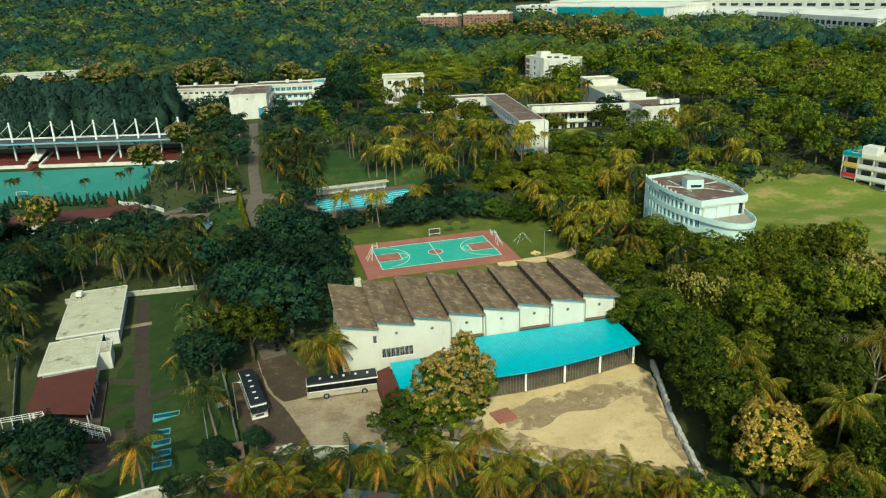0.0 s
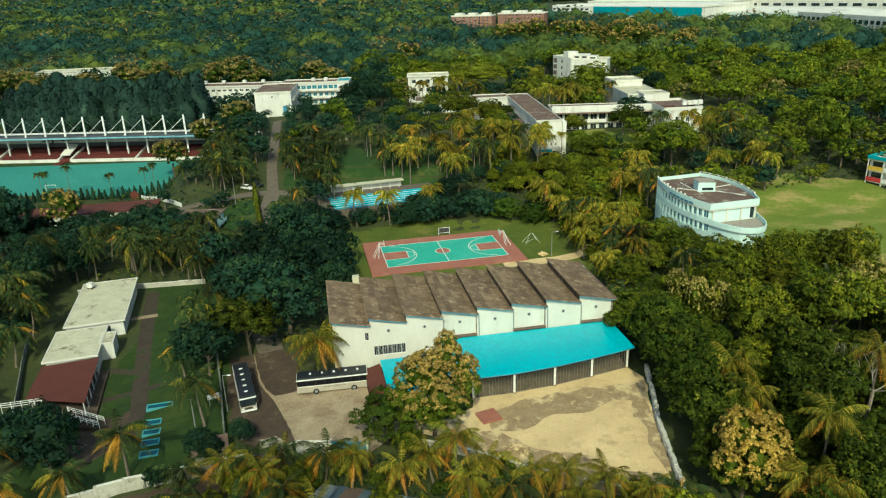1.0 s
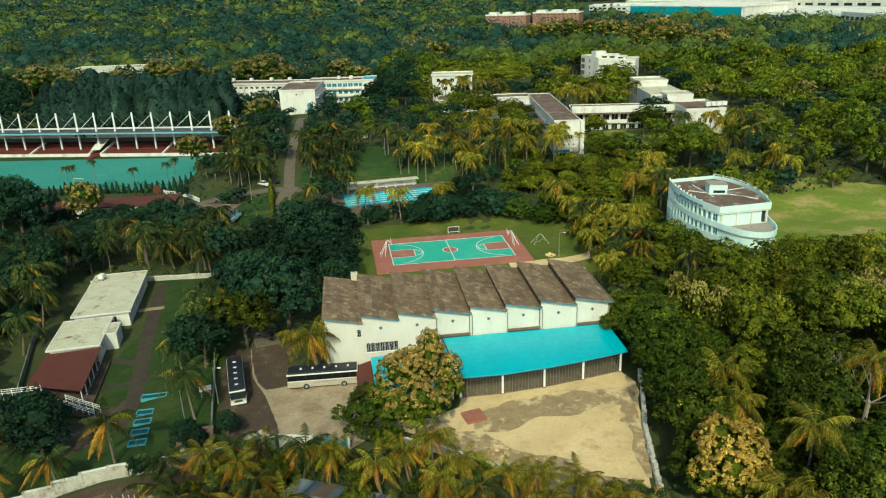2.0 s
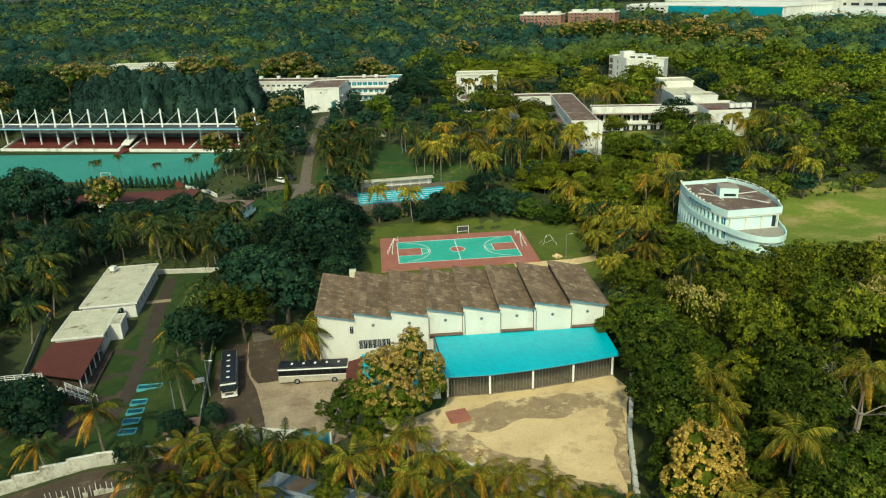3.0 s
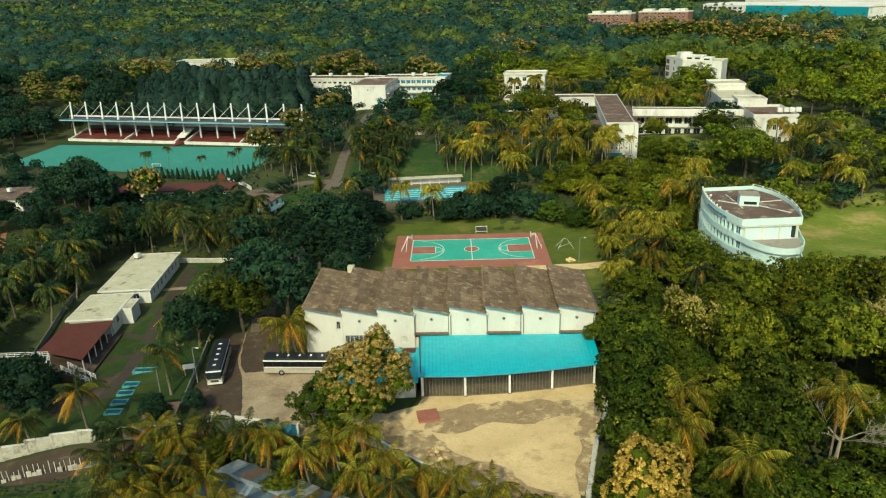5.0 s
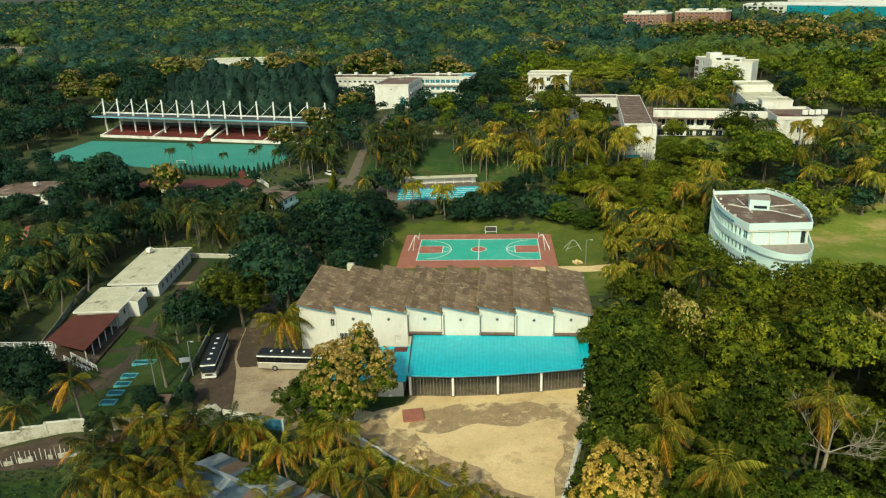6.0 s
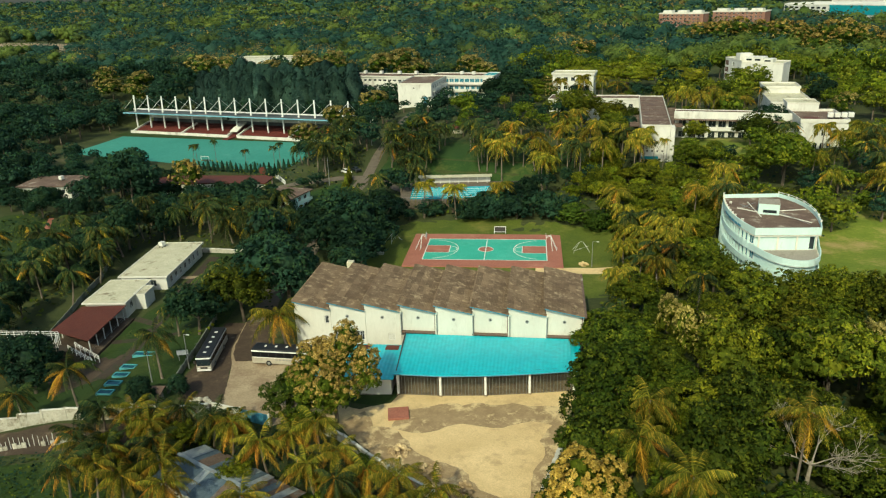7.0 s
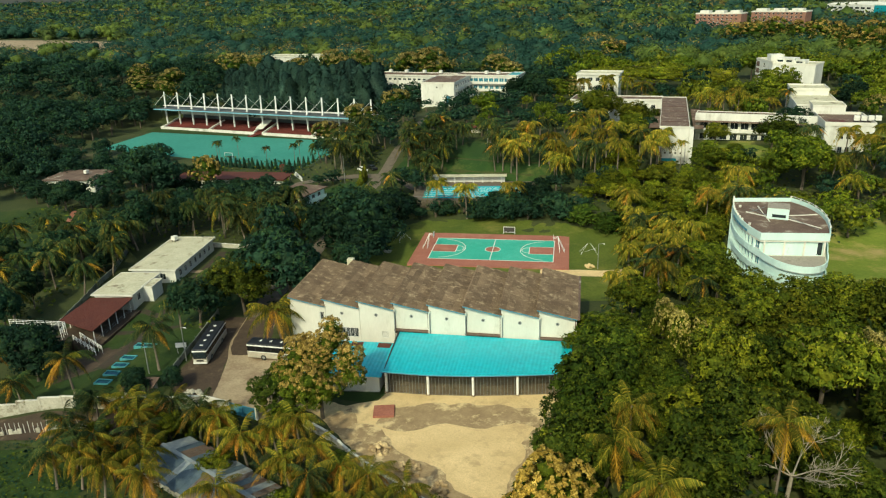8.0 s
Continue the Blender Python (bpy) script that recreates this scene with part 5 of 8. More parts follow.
    def curve(p0, p1, p2, n):
        return [((1 - t) ** 2 * p0[0] + 2 * t * (1 - t) * p1[0] + t * t * p2[0], (1 - t) ** 2 * p0[1] + 2 * t * (1 - t) * p1[1] + t * t * p2[1]) for t in [k / n for k in range(n + 1)]]

    west = curve((48.6, 172.7), (48.5, 159.2), (54.8, 150.2), 14)
    nose = curve((54.8, 150.2), (58.5, 143.4), (62.5, 144.0), 8) + curve((62.5, 144.0), (66.8, 144.6), (66.3, 153.5), 6)[1:]
    east = curve((66.3, 153.5), (67.6, 170.5), (59.7, 176.5), 8)[1:]
    full = west + nose[1:] + east
    front = [(54.8, 150.2), (66.3, 153.9)]
    upper = west + front[1:] + east

    def inset(poly, d):
        cx, cy = sum(p[0] for p in poly) / len(poly), sum(p[1] for p in poly) / len(poly)
        out = []
        for x, y in poly:
            L = math.hypot(x - cx, y - cy)
            out.append((x - (x - cx) / L * d, y - (y - cy) / L * d))
        return out

    def band(poly, z0, z1, th, mat, name, label=""):
        bm = bmesh.new()
        inn = inset(poly, th)
        n = len(poly)
        r = [[bm.verts.new((*p, z)) for p in q] for q, z in ((poly, z0), (poly, z1), (inn, z1), (inn, z0))]
        for i in range(n):
            j = (i + 1) % n
            for k in range(4):
                bm.faces.new((r[k][i], r[k][j], r[(k + 1) % 4][j], r[(k + 1) % 4][i]))
        return part(name, bm, mat, o, label)

    floors = [(full, -0.1), (full, 2.8), (full, 5.7), (upper, 8.7)]
    for poly, z in floors:
        core = inset(poly, 0.65)
        part("core_wall", prism(bmesh.new(), core, z - 0.1, z + 2.85), "aqua", o)
        part("slab", prism(bmesh.new(), inset(poly, 0.05), z + 2.7, z + 2.9), "white", o)
        n = len(poly)
        for i in range(len(west) - 1):
            a, b = Vector(core[i]), Vector(core[i + 1])
            L = (b - a).length
            w = new("window")
            w.parent = o
            d = (b - a).normalized()
            w.matrix_local = Matrix.Translation((a.x, a.y, z + 1.1)) @ Matrix.Rotation(math.atan2(d.y, d.x), 4, "Z")
            part("pane", boxes((0.18, -0.05, 0, L - 0.18, -0.02, 1.45)), "glass_blue", w)
            part("frame", boxes((0.1, -0.09, -0.08, L - 0.1, -0.003, 0), (0.1, -0.09, 1.45, L - 0.1, -0.003, 1.53), (L / 2 - 0.04, -0.08, 0, L / 2 + 0.04, -0.052, 1.45), (0.1, -0.08, 0, 0.178, -0.003, 1.45), (L - 0.178, -0.08, 0, L - 0.1, -0.003, 1.45)), "metal_white", w)
            part("fin", boxes((-0.09, -0.5, -1.0, 0.09, -0.003, 1.7)), "aqua", w)
    for poly, z0, z1 in ((full, 2.6, 3.8), (full, 5.5, 6.7), (full, 8.5, 9.7), (upper, 11.7, 13.1)):
        band(poly, z0, z1, 0.22, "aqua", "parapet_band", "curved pale aqua band")
    part("roof", prism(bmesh.new(), inset(upper, 0.2), 12.0, 12.3), "roof_brown", o, "brown screeded flat roof")
    part("terrace", prism(bmesh.new(), [(55.4, 150.2), (57.6, 147.0), (60, 145.0), (62.5, 144.4), (65, 145.6), (65.9, 148.6), (65.9, 153.6)], 8.5, 8.74), "terrace_grey", o, "pale grey stained terrace floor")
    # front wall of the top storey
    fw = wall_run(bmesh.new(), (55.4, 150.9), (65.8, 154.3), 8.7, 11.7, 0.25)
    part("front_wall", fw, "aqua", o, "pale aqua terrace wall")
    for k in range(4):
        p = Vector((55.6, 150.7)).lerp(Vector((65.6, 154.0)), k / 3)
        part("column", boxes((p.x - 0.15, p.y - 0.15, 8.74, p.x + 0.15, p.y + 0.15, 11.7)), "white", o)
    q = Vector((55.4, 150.9)).lerp(Vector((65.8, 154.3)), 0.9)
    part("door", boxes((q.x - 0.5, q.y - 0.09, 8.8, q.x + 0.5, q.y + 0.02, 11.2)), "glass", o)
    for a in range(4, 22):
        poly = inset(upper, 0.12)
        x, y = poly[(a + 12) % len(poly)]
        part("parapet_post", boxes((x - 0.16, y - 0.16, 13.1, x + 0.16, y + 0.16, 13.5)), "white", o)
    rail = bmesh.new()
    ins = inset(upper, 0.12)
    for i in range(len(west) + 1, len(ins) - 1):
        rod(rail, (*ins[i], 13.45), (*ins[i + 1], 13.45), 0.05, seg=4)
    part("roof_rail", rail, "metal_white", o)
    hd = part("stair_head", boxes((55.4, 162.4, 12.3, 59.3, 166.2, 14.5), bevel=0.03), "aqua", o, "pale aqua stair head on the roof")
    part("slab", boxes((55.35, 162.35, 14.505, 59.35, 166.25, 14.6)), "terrace_grey", hd)
    part("slot", boxes((56.3, 162.34, 12.7, 58.8, 162.396, 13.3)), "glass", hd)
    pipes = bmesh.new()
    rod(pipes, (59.3, 164, 12.5), (64.5, 157.5, 12.5), 0.06, seg=5)
    rod(pipes, (55.4, 164, 12.5), (52.0, 168, 12.5), 0.06, seg=5)
    rod(pipes, (52.0, 165, 12.5), (55, 170, 12.5), 0.06, seg=5)
    part("roof_pipe", pipes, "metal_grey", o)
    # unreadable roof lettering as plain bars on the curved fascia
    for i in range(5, 11):
        a, b = Vector(west[i]), Vector(west[i + 1])
        d = (b - a).normalized()
        nrm = Vector((d.y, -d.x))
        c = a.lerp(b, 0.1) + nrm * 0.03
        e = a.lerp(b, 0.9) + nrm * 0.03
        part("lettering", prism(bmesh.new(), [tuple(c), tuple(e), tuple(e + nrm * 0.06), tuple(c + nrm * 0.06)], 11.85, 12.25), "blue_trim", o, "dark blue bars")
    for i in (2, 9):
        x, y = west[i]
        part("roof_box", boxes((x + 1.2, y - 0.3, 12.3, x + 1.7, y + 0.3, 12.7), bevel=0.05), "white", o)
    # low upstand beams dividing the roof screed
    for a, b in (((53.5, 170.5), (56.0, 160.5)), ((51.5, 165.5), (55.4, 163.5)), ((59.3, 163.0), (65.0, 159.0)), ((59.4, 165.5), (64.5, 168.0))):
        part("upstand", rod(bmesh.new(), (*a, 12.34), (*b, 12.34), 0.13, seg=4), "white", o, "pale concrete upstand")
    return o


oval_building()


# ---- colourful block beyond the playing field ----
def colour_block():
    m = Matrix.Translation((112.6, 201.6, 1.4)) @ Matrix.Rotation(radians(-56), 4, "Z")
    c = thing("hostel_block", m, "three-storey block with coloured balcony panels in red, yellow and teal", "building")
    L, D, H = 34.0, 10.0, 9.3
    part("wall", boxes((0, 1.2, -0.8, L, D, H - 0.2)), "white_far", c)
    part("roof", boxes((-0.3, 0.0, H - 0.2, L + 0.3, D + 0.3, H + 0.05)), "roof_slab", c)
    cols = ("yellow", "red", "white_far", "teal")
    for f in range(3):
        z = 0.2 + f * 3.05
        part("slab", boxes((-0.1, 0.02, z - 0.2, L + 0.1, 1.2, z)), "white_far", c)
        for b in range(8):
            x = b * L / 8
            mat = cols[2 - f] if b % 4 == 0 else ("white_far" if b % 4 in (1, 2) else cols[(f + 1) % 3])
            part("balcony_panel", boxes((x + 0.12, -0.06, z, x + L / 8 - 0.12, 0.06, z + 1.15)), mat, c, "painted balcony panel")
            part("window", boxes((x + 0.8, 1.12, z + 0.9, x + L / 8 - 0.8, 1.196, z + 2.3)), "glass", c)
    for b in range(9):
        x = b * L / 8
        part("column", boxes((x - 0.12, 0.06, -0.5, x + 0.12, 0.3, H - 0.2)), "white_far", c)
    part("parapet", boxes((-0.3, -0.1, H + 0.05, 5, 0.1, H + 1.0), (-0.3, 0.1, H + 0.05, -0.1, D, H + 1.0)), "teal", c, "teal roof parapet")
    part("stair_head", boxes((3, 4, H + 0.05, 7, 8, H + 2.3)), "white_far", c)


colour_block()

# ---- school buildings ----
s1 = flat_block("school_block", at(-92.0, 307.8, 8.0, 7.4), 15.4, 29, 10.5, "tall white gable block with a blue door", "school building", wall="white_far", roof="roof_brown", eave=0.25, parapet=0.45, rows=((1.2, 2.9, 2.2, 2.0, 1.5, "r"), (4.6, 6.2, 2.2, 2.0, 1.5, "r"), (7.9, 9.4, 2.2, 2.0, 1.5, "r")))
part("door", boxes((11.6, -0.12, 1.2, 13.6, -0.004, 4.8)), "blue_trim", s1, "blue panel door")
part("vent", boxes((7.0, -0.08, 8.4, 7.7, -0.004, 9.0)), "metal_dark", s1)
for z in (0.2, 3.5, 6.9):
    part("balcony", boxes((15.404, 2.0, z - 0.2, 16.6, 28.6, z), (16.45, 2.0, z, 16.6, 28.6, z + 1.1)), "white_far", s1, "white balcony parapet")
flat_block("school_wing", at(-88.0, 338.0, 4.0, 7.4), 27.5, 11, 10.5, "three-storey white classroom wing with blue windows", "school building", wall="white_far", roof="roof_brown", eave=0.4, parapet=0.5, rows=((0.9, 2.7, 1.8, 0.9, 0.6, "f"), (4.4, 6.0, 1.8, 0.9, 0.6, "f"), (7.7, 9.4, 2.2, 0.35, 0.5, "f")), glass="glass_blue")
flat_block("school_wing", at(-62.0, 338.0, 4.0, 7.4), 5.4, 13, 10.9, "white stair block with a blue corner", "school building", wall="white_far", roof="teal", eave=0.2, parapet=0.4, rows=((7.6, 8.8, 1.2, 1.2, 0.8, "f"),))
flat_block("school_wing", at(-142, 335.4, -0.5, 7.4), 52, 11, 10.3, "long white school wing with a row of small windows", "school building", wall="white_far", roof="roof_brown", eave=0.5, parapet=0.4, rows=((8.0, 9.0, 1.7, 1.0, 1.0, "f"), (4.4, 6.0, 1.7, 1.0, 1.0, "f")))
school_front = at(-87.0, 336.4, 4.0, 7.4)
for z in (0.2, 3.5, 6.9):
    tagged(new("balcony_band", finish("balcony_band", boxes((0, 0, z, 24.5, 0.16, z + 1.1), (0, 0.16, z, 24.5, 1.5, z + 0.18)), "white_far")), "white balcony parapet along the classroom wing", "balcony", kind="structure").matrix_world = school_front
for x in (-136, -126, -117, -107, -98, -74, -68):
    water_tank(x, 342.5, 17.76 if x < -90 else 17.96)
flat_block("mid_block", at(-28.8, 338.4, 4, 8.0), 18.4, 11, 11.6, "three-storey white block with dark windows behind palms", "building", wall="white_far", roof="roof_slab", eave=0.5, parapet=0.5, rows=((0.9, 2.6, 1.8, 1.4, 0.9, "f"), (4.7, 6.4, 1.8, 1.4, 0.9, "f"), (8.5, 10.2, 1.8, 1.4, 0.9, "f")))
flat_block("low_hall", at(-22.5, 306, 4, 8.0), 17, 12, 5.2, "low plain white hall with a grey roof edge", "building", wall="white_far", roof="roof_brown", eave=0.4, parapet=0.3)
flat_block("link_block", at(-3.0, 288, 8, 8.0), 19, 8, 8.4, "white link block with a flat brown roof", "building", wall="white_far", roof="roof_brown", eave=0.3, parapet=0.4, rows=((5.0, 6.6, 1.6, 1.6, 1.0, "f"),))

w1 = flat_block("end_wing", at(23.6, 235.0, 8.0, 5.2), 8.3, 60, 11.6, "long white wing with brown flat roof and blank end wall", "school building", wall="white_far", roof="roof_brown", eave=0.2, parapet=0.35, rows=((8.4, 10.0, 1.8, 1.8, 1.2, "r"), (8.4, 10.0, 1.8, 1.8, 1.2, "l")))
for k in range(4):
    part("vent", boxes((1.6 + k * 1.5, -0.06, 3.6, 2.1 + k * 1.5, -0.004, 4.1)), "metal_dark", w1, "small square vent")
part("skirt", boxes((0.2, -0.1, -0.8, 5.2, -0.006, 1.3)), "yellow", w1, "yellow painted base")
part("stripe", boxes((0.2, -0.12, 1.3, 5.2, -0.006, 2.2)), "teal", w1, "teal painted stripe")
part("end_fin", boxes((8.35, -0.9, -0.8, 9.6, 3.4, 11.3), bevel=0.04), "white_far", w1, "white stair fin")
for k in range(5):
    part("roof_joint", boxes((0.3, 9 + k * 10, 11.655, 8.0, 9.18 + k * 10, 11.72)), "red_roof", w1)
for dx in (-3.4, 10.2):
    part("lean_roof", boxes((min(dx, dx + 3.2), 20, 7.6, max(dx, dx + 3.2), 58, 7.85)), "roof_brown", w1, "lower flat roof along the wing")

w2 = flat_block("classroom_wing", at(31.0, 262.0, 3.0, 7.8), 36, 10, 8.0, "two-storey white classroom wing with rows of dark windows", "school building", wall="white_far", roof="roof_brown", eave=0.3, parapet=0.3, rows=((0.7, 2.7, 2.2, 0.9, 0.8, "f"), (4.2, 6.3, 2.4, 0.7, 0.8, "f")))
part("sunshade", boxes((-0.2, -1.9, 6.6, 36.2, -0.304, 6.85)), "roof_brown", w2, "projecting brown sunshade slab")
part("fascia_band", boxes((-0.3, -0.34, 6.9, 36.3, -0.31, 9.3), (-0.3, -0.31, 8.35, 36.3, -0.05, 9.3)), "white_far", w2, "deep white fascia band")
part("balcony_rail", boxes((0, -0.9, 3.2, 36, -0.8, 4.1), (0, -0.8, 3.2, 36, -0.004, 3.35)), "white_far", w2)
flat_block("library_block", at(60.5, 277, 6, 7.6), 13.0, 27, 10.6, "white library block with stepped flat roofs", "school building", wall="white_far", roof="roof_slab", eave=0.3, parapet=0.5, rows=((6.5, 8.2, 2.0, 2.0, 1.5, "f"),))
flat_block("library_block", at(58.5, 300, 6, 7.6), 12.0, 12, 12.6, "white upper library storey with a parapet", "school building", wall="white_far", roof="roof_slab", eave=0.2, parapet=0.6)
flat_block("library_block", at(65.0, 270.6, 6, 7.0), 9.4, 9, 12.2, "plain white box storey above a brown roof", "school building", wall="white_far", roof="roof_slab", eave=0.1, parapet=0.3)
e2 = flat_block("library_block", at(68.2, 251.8, 8, 7.0), 13.2, 19, 9.6, "white block with brown roof terrace", "school building", wall="white_far", roof="roof_brown", eave=0.2, parapet=0.9, rows=((5.4, 7.2, 1.2, 0.7, 3.5, "f"), (1.4, 3.2, 1.2, 0.7, 3.5, "f")))
part("red_patch", boxes((2.0, 3.0, 9.66, 6.4, 8.0, 9.8)), "red_roof", e2, "red painted roof patch")
for k in range(4):
    water_tank(76.6 + k * 1.9, 258.6 + k * 0.5, 16.65)

t1 = flat_block("tower_block", at(43.0, 396, -66, 8.0), 18, 12, 13.6, "white five-storey tower block with brown grilles", "tower", wall="white_far", roof="roof_slab", eave=0.1, parapet=0.5, rows=((1.2, 3.2, 1.7, 1.3, 8.0, "f"), (4.4, 6.2, 1.7, 1.3, 8.0, "f"), (7.6, 9.4, 1.7, 1.3, 8.0, "f"), (10.6, 12.4, 1.7, 1.3, 8.0, "f")))
for k in range(4):
    for f in range(4):
        part("grille", boxes((0.6 + k * 0.9, -0.08, 1.2 + f * 3.1, 1.3 + k * 0.9, -0.004, 3.4 + f * 3.1)), "roof_brown", t1, "brown brick grille")
part("stair_tower", boxes((9.0, 1.0, 13.7, 13.5, 7.0, 16.6)), "white_far", t1)
t2 = flat_block("tower_block", at(50.5, 379, -16, 8.0), 18.0, 13, 13.0, "white tower block with square dark windows", "tower", wall="white_far", roof="roof_slab", eave=0.1, parapet=0.5, rows=((1.4, 3.0, 2.0, 1.6, 6.0, "f"), (4.6, 6.2, 2.0, 1.6, 6.0, "f"), (7.8, 9.4, 2.0, 1.6, 5.0, "f")))
part("roof_step", boxes((0.5, 2, 13.1, 8.5, 10, 15.4), (8.5, 3, 13.1, 12.5, 10, 14.6)), "white_far", t2)
part("slot", boxes((1.2, 1.9, 13.9, 3.6, 1.996, 14.7), (5.0, 1.9, 13.9, 7.4, 1.996, 14.7), (9.0, 2.9, 13.5, 11.6, 2.996, 14.2)), "glass", t2)

# ---- brick hostels and the industrial zone far behind ----
for x, y, w, yaw in ((-28, 782, 43, -14), (20.7, 812, 50, -18)):
    b = flat_block("brick_hostel", at(x, y, yaw, 7.5), w, 18, 19.0, "distant red brick hostel with white roof tanks", "building", wall="brick_red", roof="roof_slab", eave=0.3, parapet=0.9, rows=tuple((1.2 + f * 3.1, 2.8 + f * 3.1, 2.0, 2.2, 2.0, "f") for f in range(6)), group="brick hostels")
    for k in range(3):
        part("roof_room", boxes((3 + k * w / 3, 3, 19.2, 3 + k * w / 3 + w / 5, 12, 22.0)), "white_far", b)


def factory(x, y, yaw, w, d, h, label, roofm="factory_roof", wallm="white_far", bays=12, storeys=3, band=None):
    f = thing("factory", at(x, y, yaw, 7.5), label, "factory", "industrial zone buildings")
    part("wall", boxes((0, 0, -1, w, d, h - 0.5)), wallm, f)
    bm = bmesh.new()
    n = 5
    for k in range(n):
        a, b = d * k / n, d * (k + 1) / n
        prism(bm, [(-0.8, a), (w + 0.8, a), (w + 0.8, b), (-0.8, b)], h - 0.5, [h + 0.3, h + 0.3, h + 1.6, h + 1.6] if k % 2 == 0 else [h + 1.6, h + 1.6, h + 0.3, h + 0.3])
    part("roof", bm, roofm, f)
    for s in range(storeys):
        z = 1.0 + s * (h - 1.5) / storeys
        for k in range(bays):
            x0 = w * (k + 0.15) / bays
            part("window", boxes((x0, -0.15, z, x0 + w * 0.62 / bays, -0.004, z + (h - 1.5) / storeys * 0.5)), "glass", f)
    if band:
        part("band", boxes((-0.5, -0.5, h - 9.0, w + 0.5, -0.16, h - 0.6)), band, f, "broad teal band")
    return f


factory(130, 867, -50, 140, 80, 22, "long distant factory with a broad teal band", band="teal", bays=14, storeys=3)
factory(92, 965, -50, 62, 45, 20, "distant pale factory block", bays=8, storeys=5)
factory(285, 690, -80, 150, 50, 18, "long distant factory with a gridded facade", bays=22, storeys=3)
factory(345, 705, -78, 150, 120, 14, "wide pale distant factory roof", bays=16, storeys=2)
factory(238, 800, -52, 110, 90, 15, "distant factory with aqua windows", wallm="aqua", bays=12, storeys=3)
factory(480, 790, -60, 210, 190, 18, "wide pale distant factory roof", bays=16, storeys=3)
factory(335, 970, -50, 250, 190, 20, "wide pale distant factory roof", bays=16, storeys=3)
factory(150, 1070, -45, 210, 150, 21, "long pale distant warehouse", bays=16, storeys=3)
factory(520, 1240, -40, 380, 240, 22, "long pale distant warehouse", bays=20, storeys=3)
factory(250, 1380, -30, 420, 200, 24, "long pale warehouse on the skyline", bays=20, storeys=3)
factory(720, 930, -60, 300, 240, 20, "wide pale distant factory roof", bays=16, storeys=3)
factory(850, 1550, -40, 600, 280, 24, "long pale warehouse on the skyline", bays=20, storeys=3)

# ---- stadium stand and turf ----


def stand():
    s = thing("grandstand", Matrix.Translation((-228.5, 285.0, -5.2)) @ Matrix.Rotation(radians(0.6), 4, "Z"), "long grandstand with red terraces, white masts and a teal-edged canopy", "grandstand")
    L, n = 120.0, 14
    D = 16.0
    for k in range(8):
        part("terrace", boxes((0, k * 1.5, -0.5, L, (k + 1) * 1.5 if k < 7 else D, 0.6 + k * 0.36)), "seat_red", s, "dark red seating step")
    part("front_wall", boxes((-0.4, -0.5, -0.5, L * 0.475, -0.004, 1.15), (L * 0.525, -0.5, -0.5, L + 0.4, -0.004, 1.15)), "white_far", s, "white front wall")
    # Dark grey puts the shade under the canopy into the wall colour.
    part("back_wall", boxes((0, D - 0.3, 2.4, L, D + 0.2, 9.2)), "canopy_grey", s, "grey back wall with canopy shade in its colour")
    part("press_band", boxes((0, D - 1.4, 5.0, L, D - 0.304, 6.6)), "white_far", s, "pale band of press boxes")
    for k in range(42):
        part("press_window", boxes((1.0 + k * L / 42, D - 1.44, 6.7, 0.2 + (k + 1) * L / 42, D - 0.5, 8.3)), "glass", s)
    for x in (0.4, L * 0.25, L * 0.475, L * 0.52, L * 0.75, L - 1.2):
        part("stair_wall", prism(bmesh.new(), [(x, -0.2), (x + 0.8, -0.2), (x + 0.8, 12.0), (x, 12.0)], 0.0, [1.2, 1.2, 3.9, 3.9]), "white_far", s)
    part("entry", boxes((L * 0.487, -6, -0.5, L * 0.515, 2, 0.35)), "seat_red", s, "red entrance ramp")
    part("entry_canopy", prism(bmesh.new(), [(L * 0.484, 1), (L * 0.518, 1), (L * 0.518, 9), (L * 0.484, 9)], [2.4, 2.4, 5.2, 5.2], [2.8, 2.8, 5.6, 5.6]), "white_far", s)
    part("canopy", prism(bmesh.new(), [(-3, -0.5), (L + 3, -0.5), (L + 3, D), (-3, D)], [9.6, 9.6, 8.8, 8.8], [9.95, 9.95, 9.1, 9.1]), "canopy_grey", s, "grey sheet canopy")
    part("canopy_edge", boxes((-3.1, -0.75, 9.5, L + 3.1, -0.505, 10.0)), "edge_blue", s, "teal canopy edge")
    truss = bmesh.new()
    rod(truss, (-2, 5.0, 10.8), (L + 2, 5.0, 10.8), 0.16, seg=5)
    rod(truss, (-2, 8.0, 10.6), (L + 2, 8.0, 10.6), 0.14, seg=5)
    part("truss", truss, "metal_white", s)
    for k in range(n + 1):
        x = L * k / n
        mast = part("mast", prism(bmesh.new(), [(x - 0.28, 4.2), (x + 0.28, 4.2), (x + 0.28, 4.8), (x - 0.28, 4.8)], 2.0, 9.6), "metal_white", s, "white steel mast")
        part("mast_top", prism(bmesh.new(), [(x - 0.32, 4.0), (x + 0.32, 4.0), (x + 0.32, 4.8), (x - 0.32, 4.8)], 9.6, 10.2), "metal_white", mast)
        bm = bmesh.new()
        rod(bm, (x, 4.5, 10.0), (x - 0.5, 5.4, 17.6), 0.40, 0.34, 6)
        part("spar", bm, "metal_white", mast, "leaning white spar")
        bm = bmesh.new()
        rod(bm, (x - 0.45, 5.3, 16.6), (x - L / n * 0.85, 5.0, 10.9), 0.10, seg=4)
        rod(bm, (x - 0.45, 5.3, 16.9), (x, 15.5, 9.3), 0.06, seg=4)
        part("stay", bm, "metal_white", mast, "thin white stay")


stand()
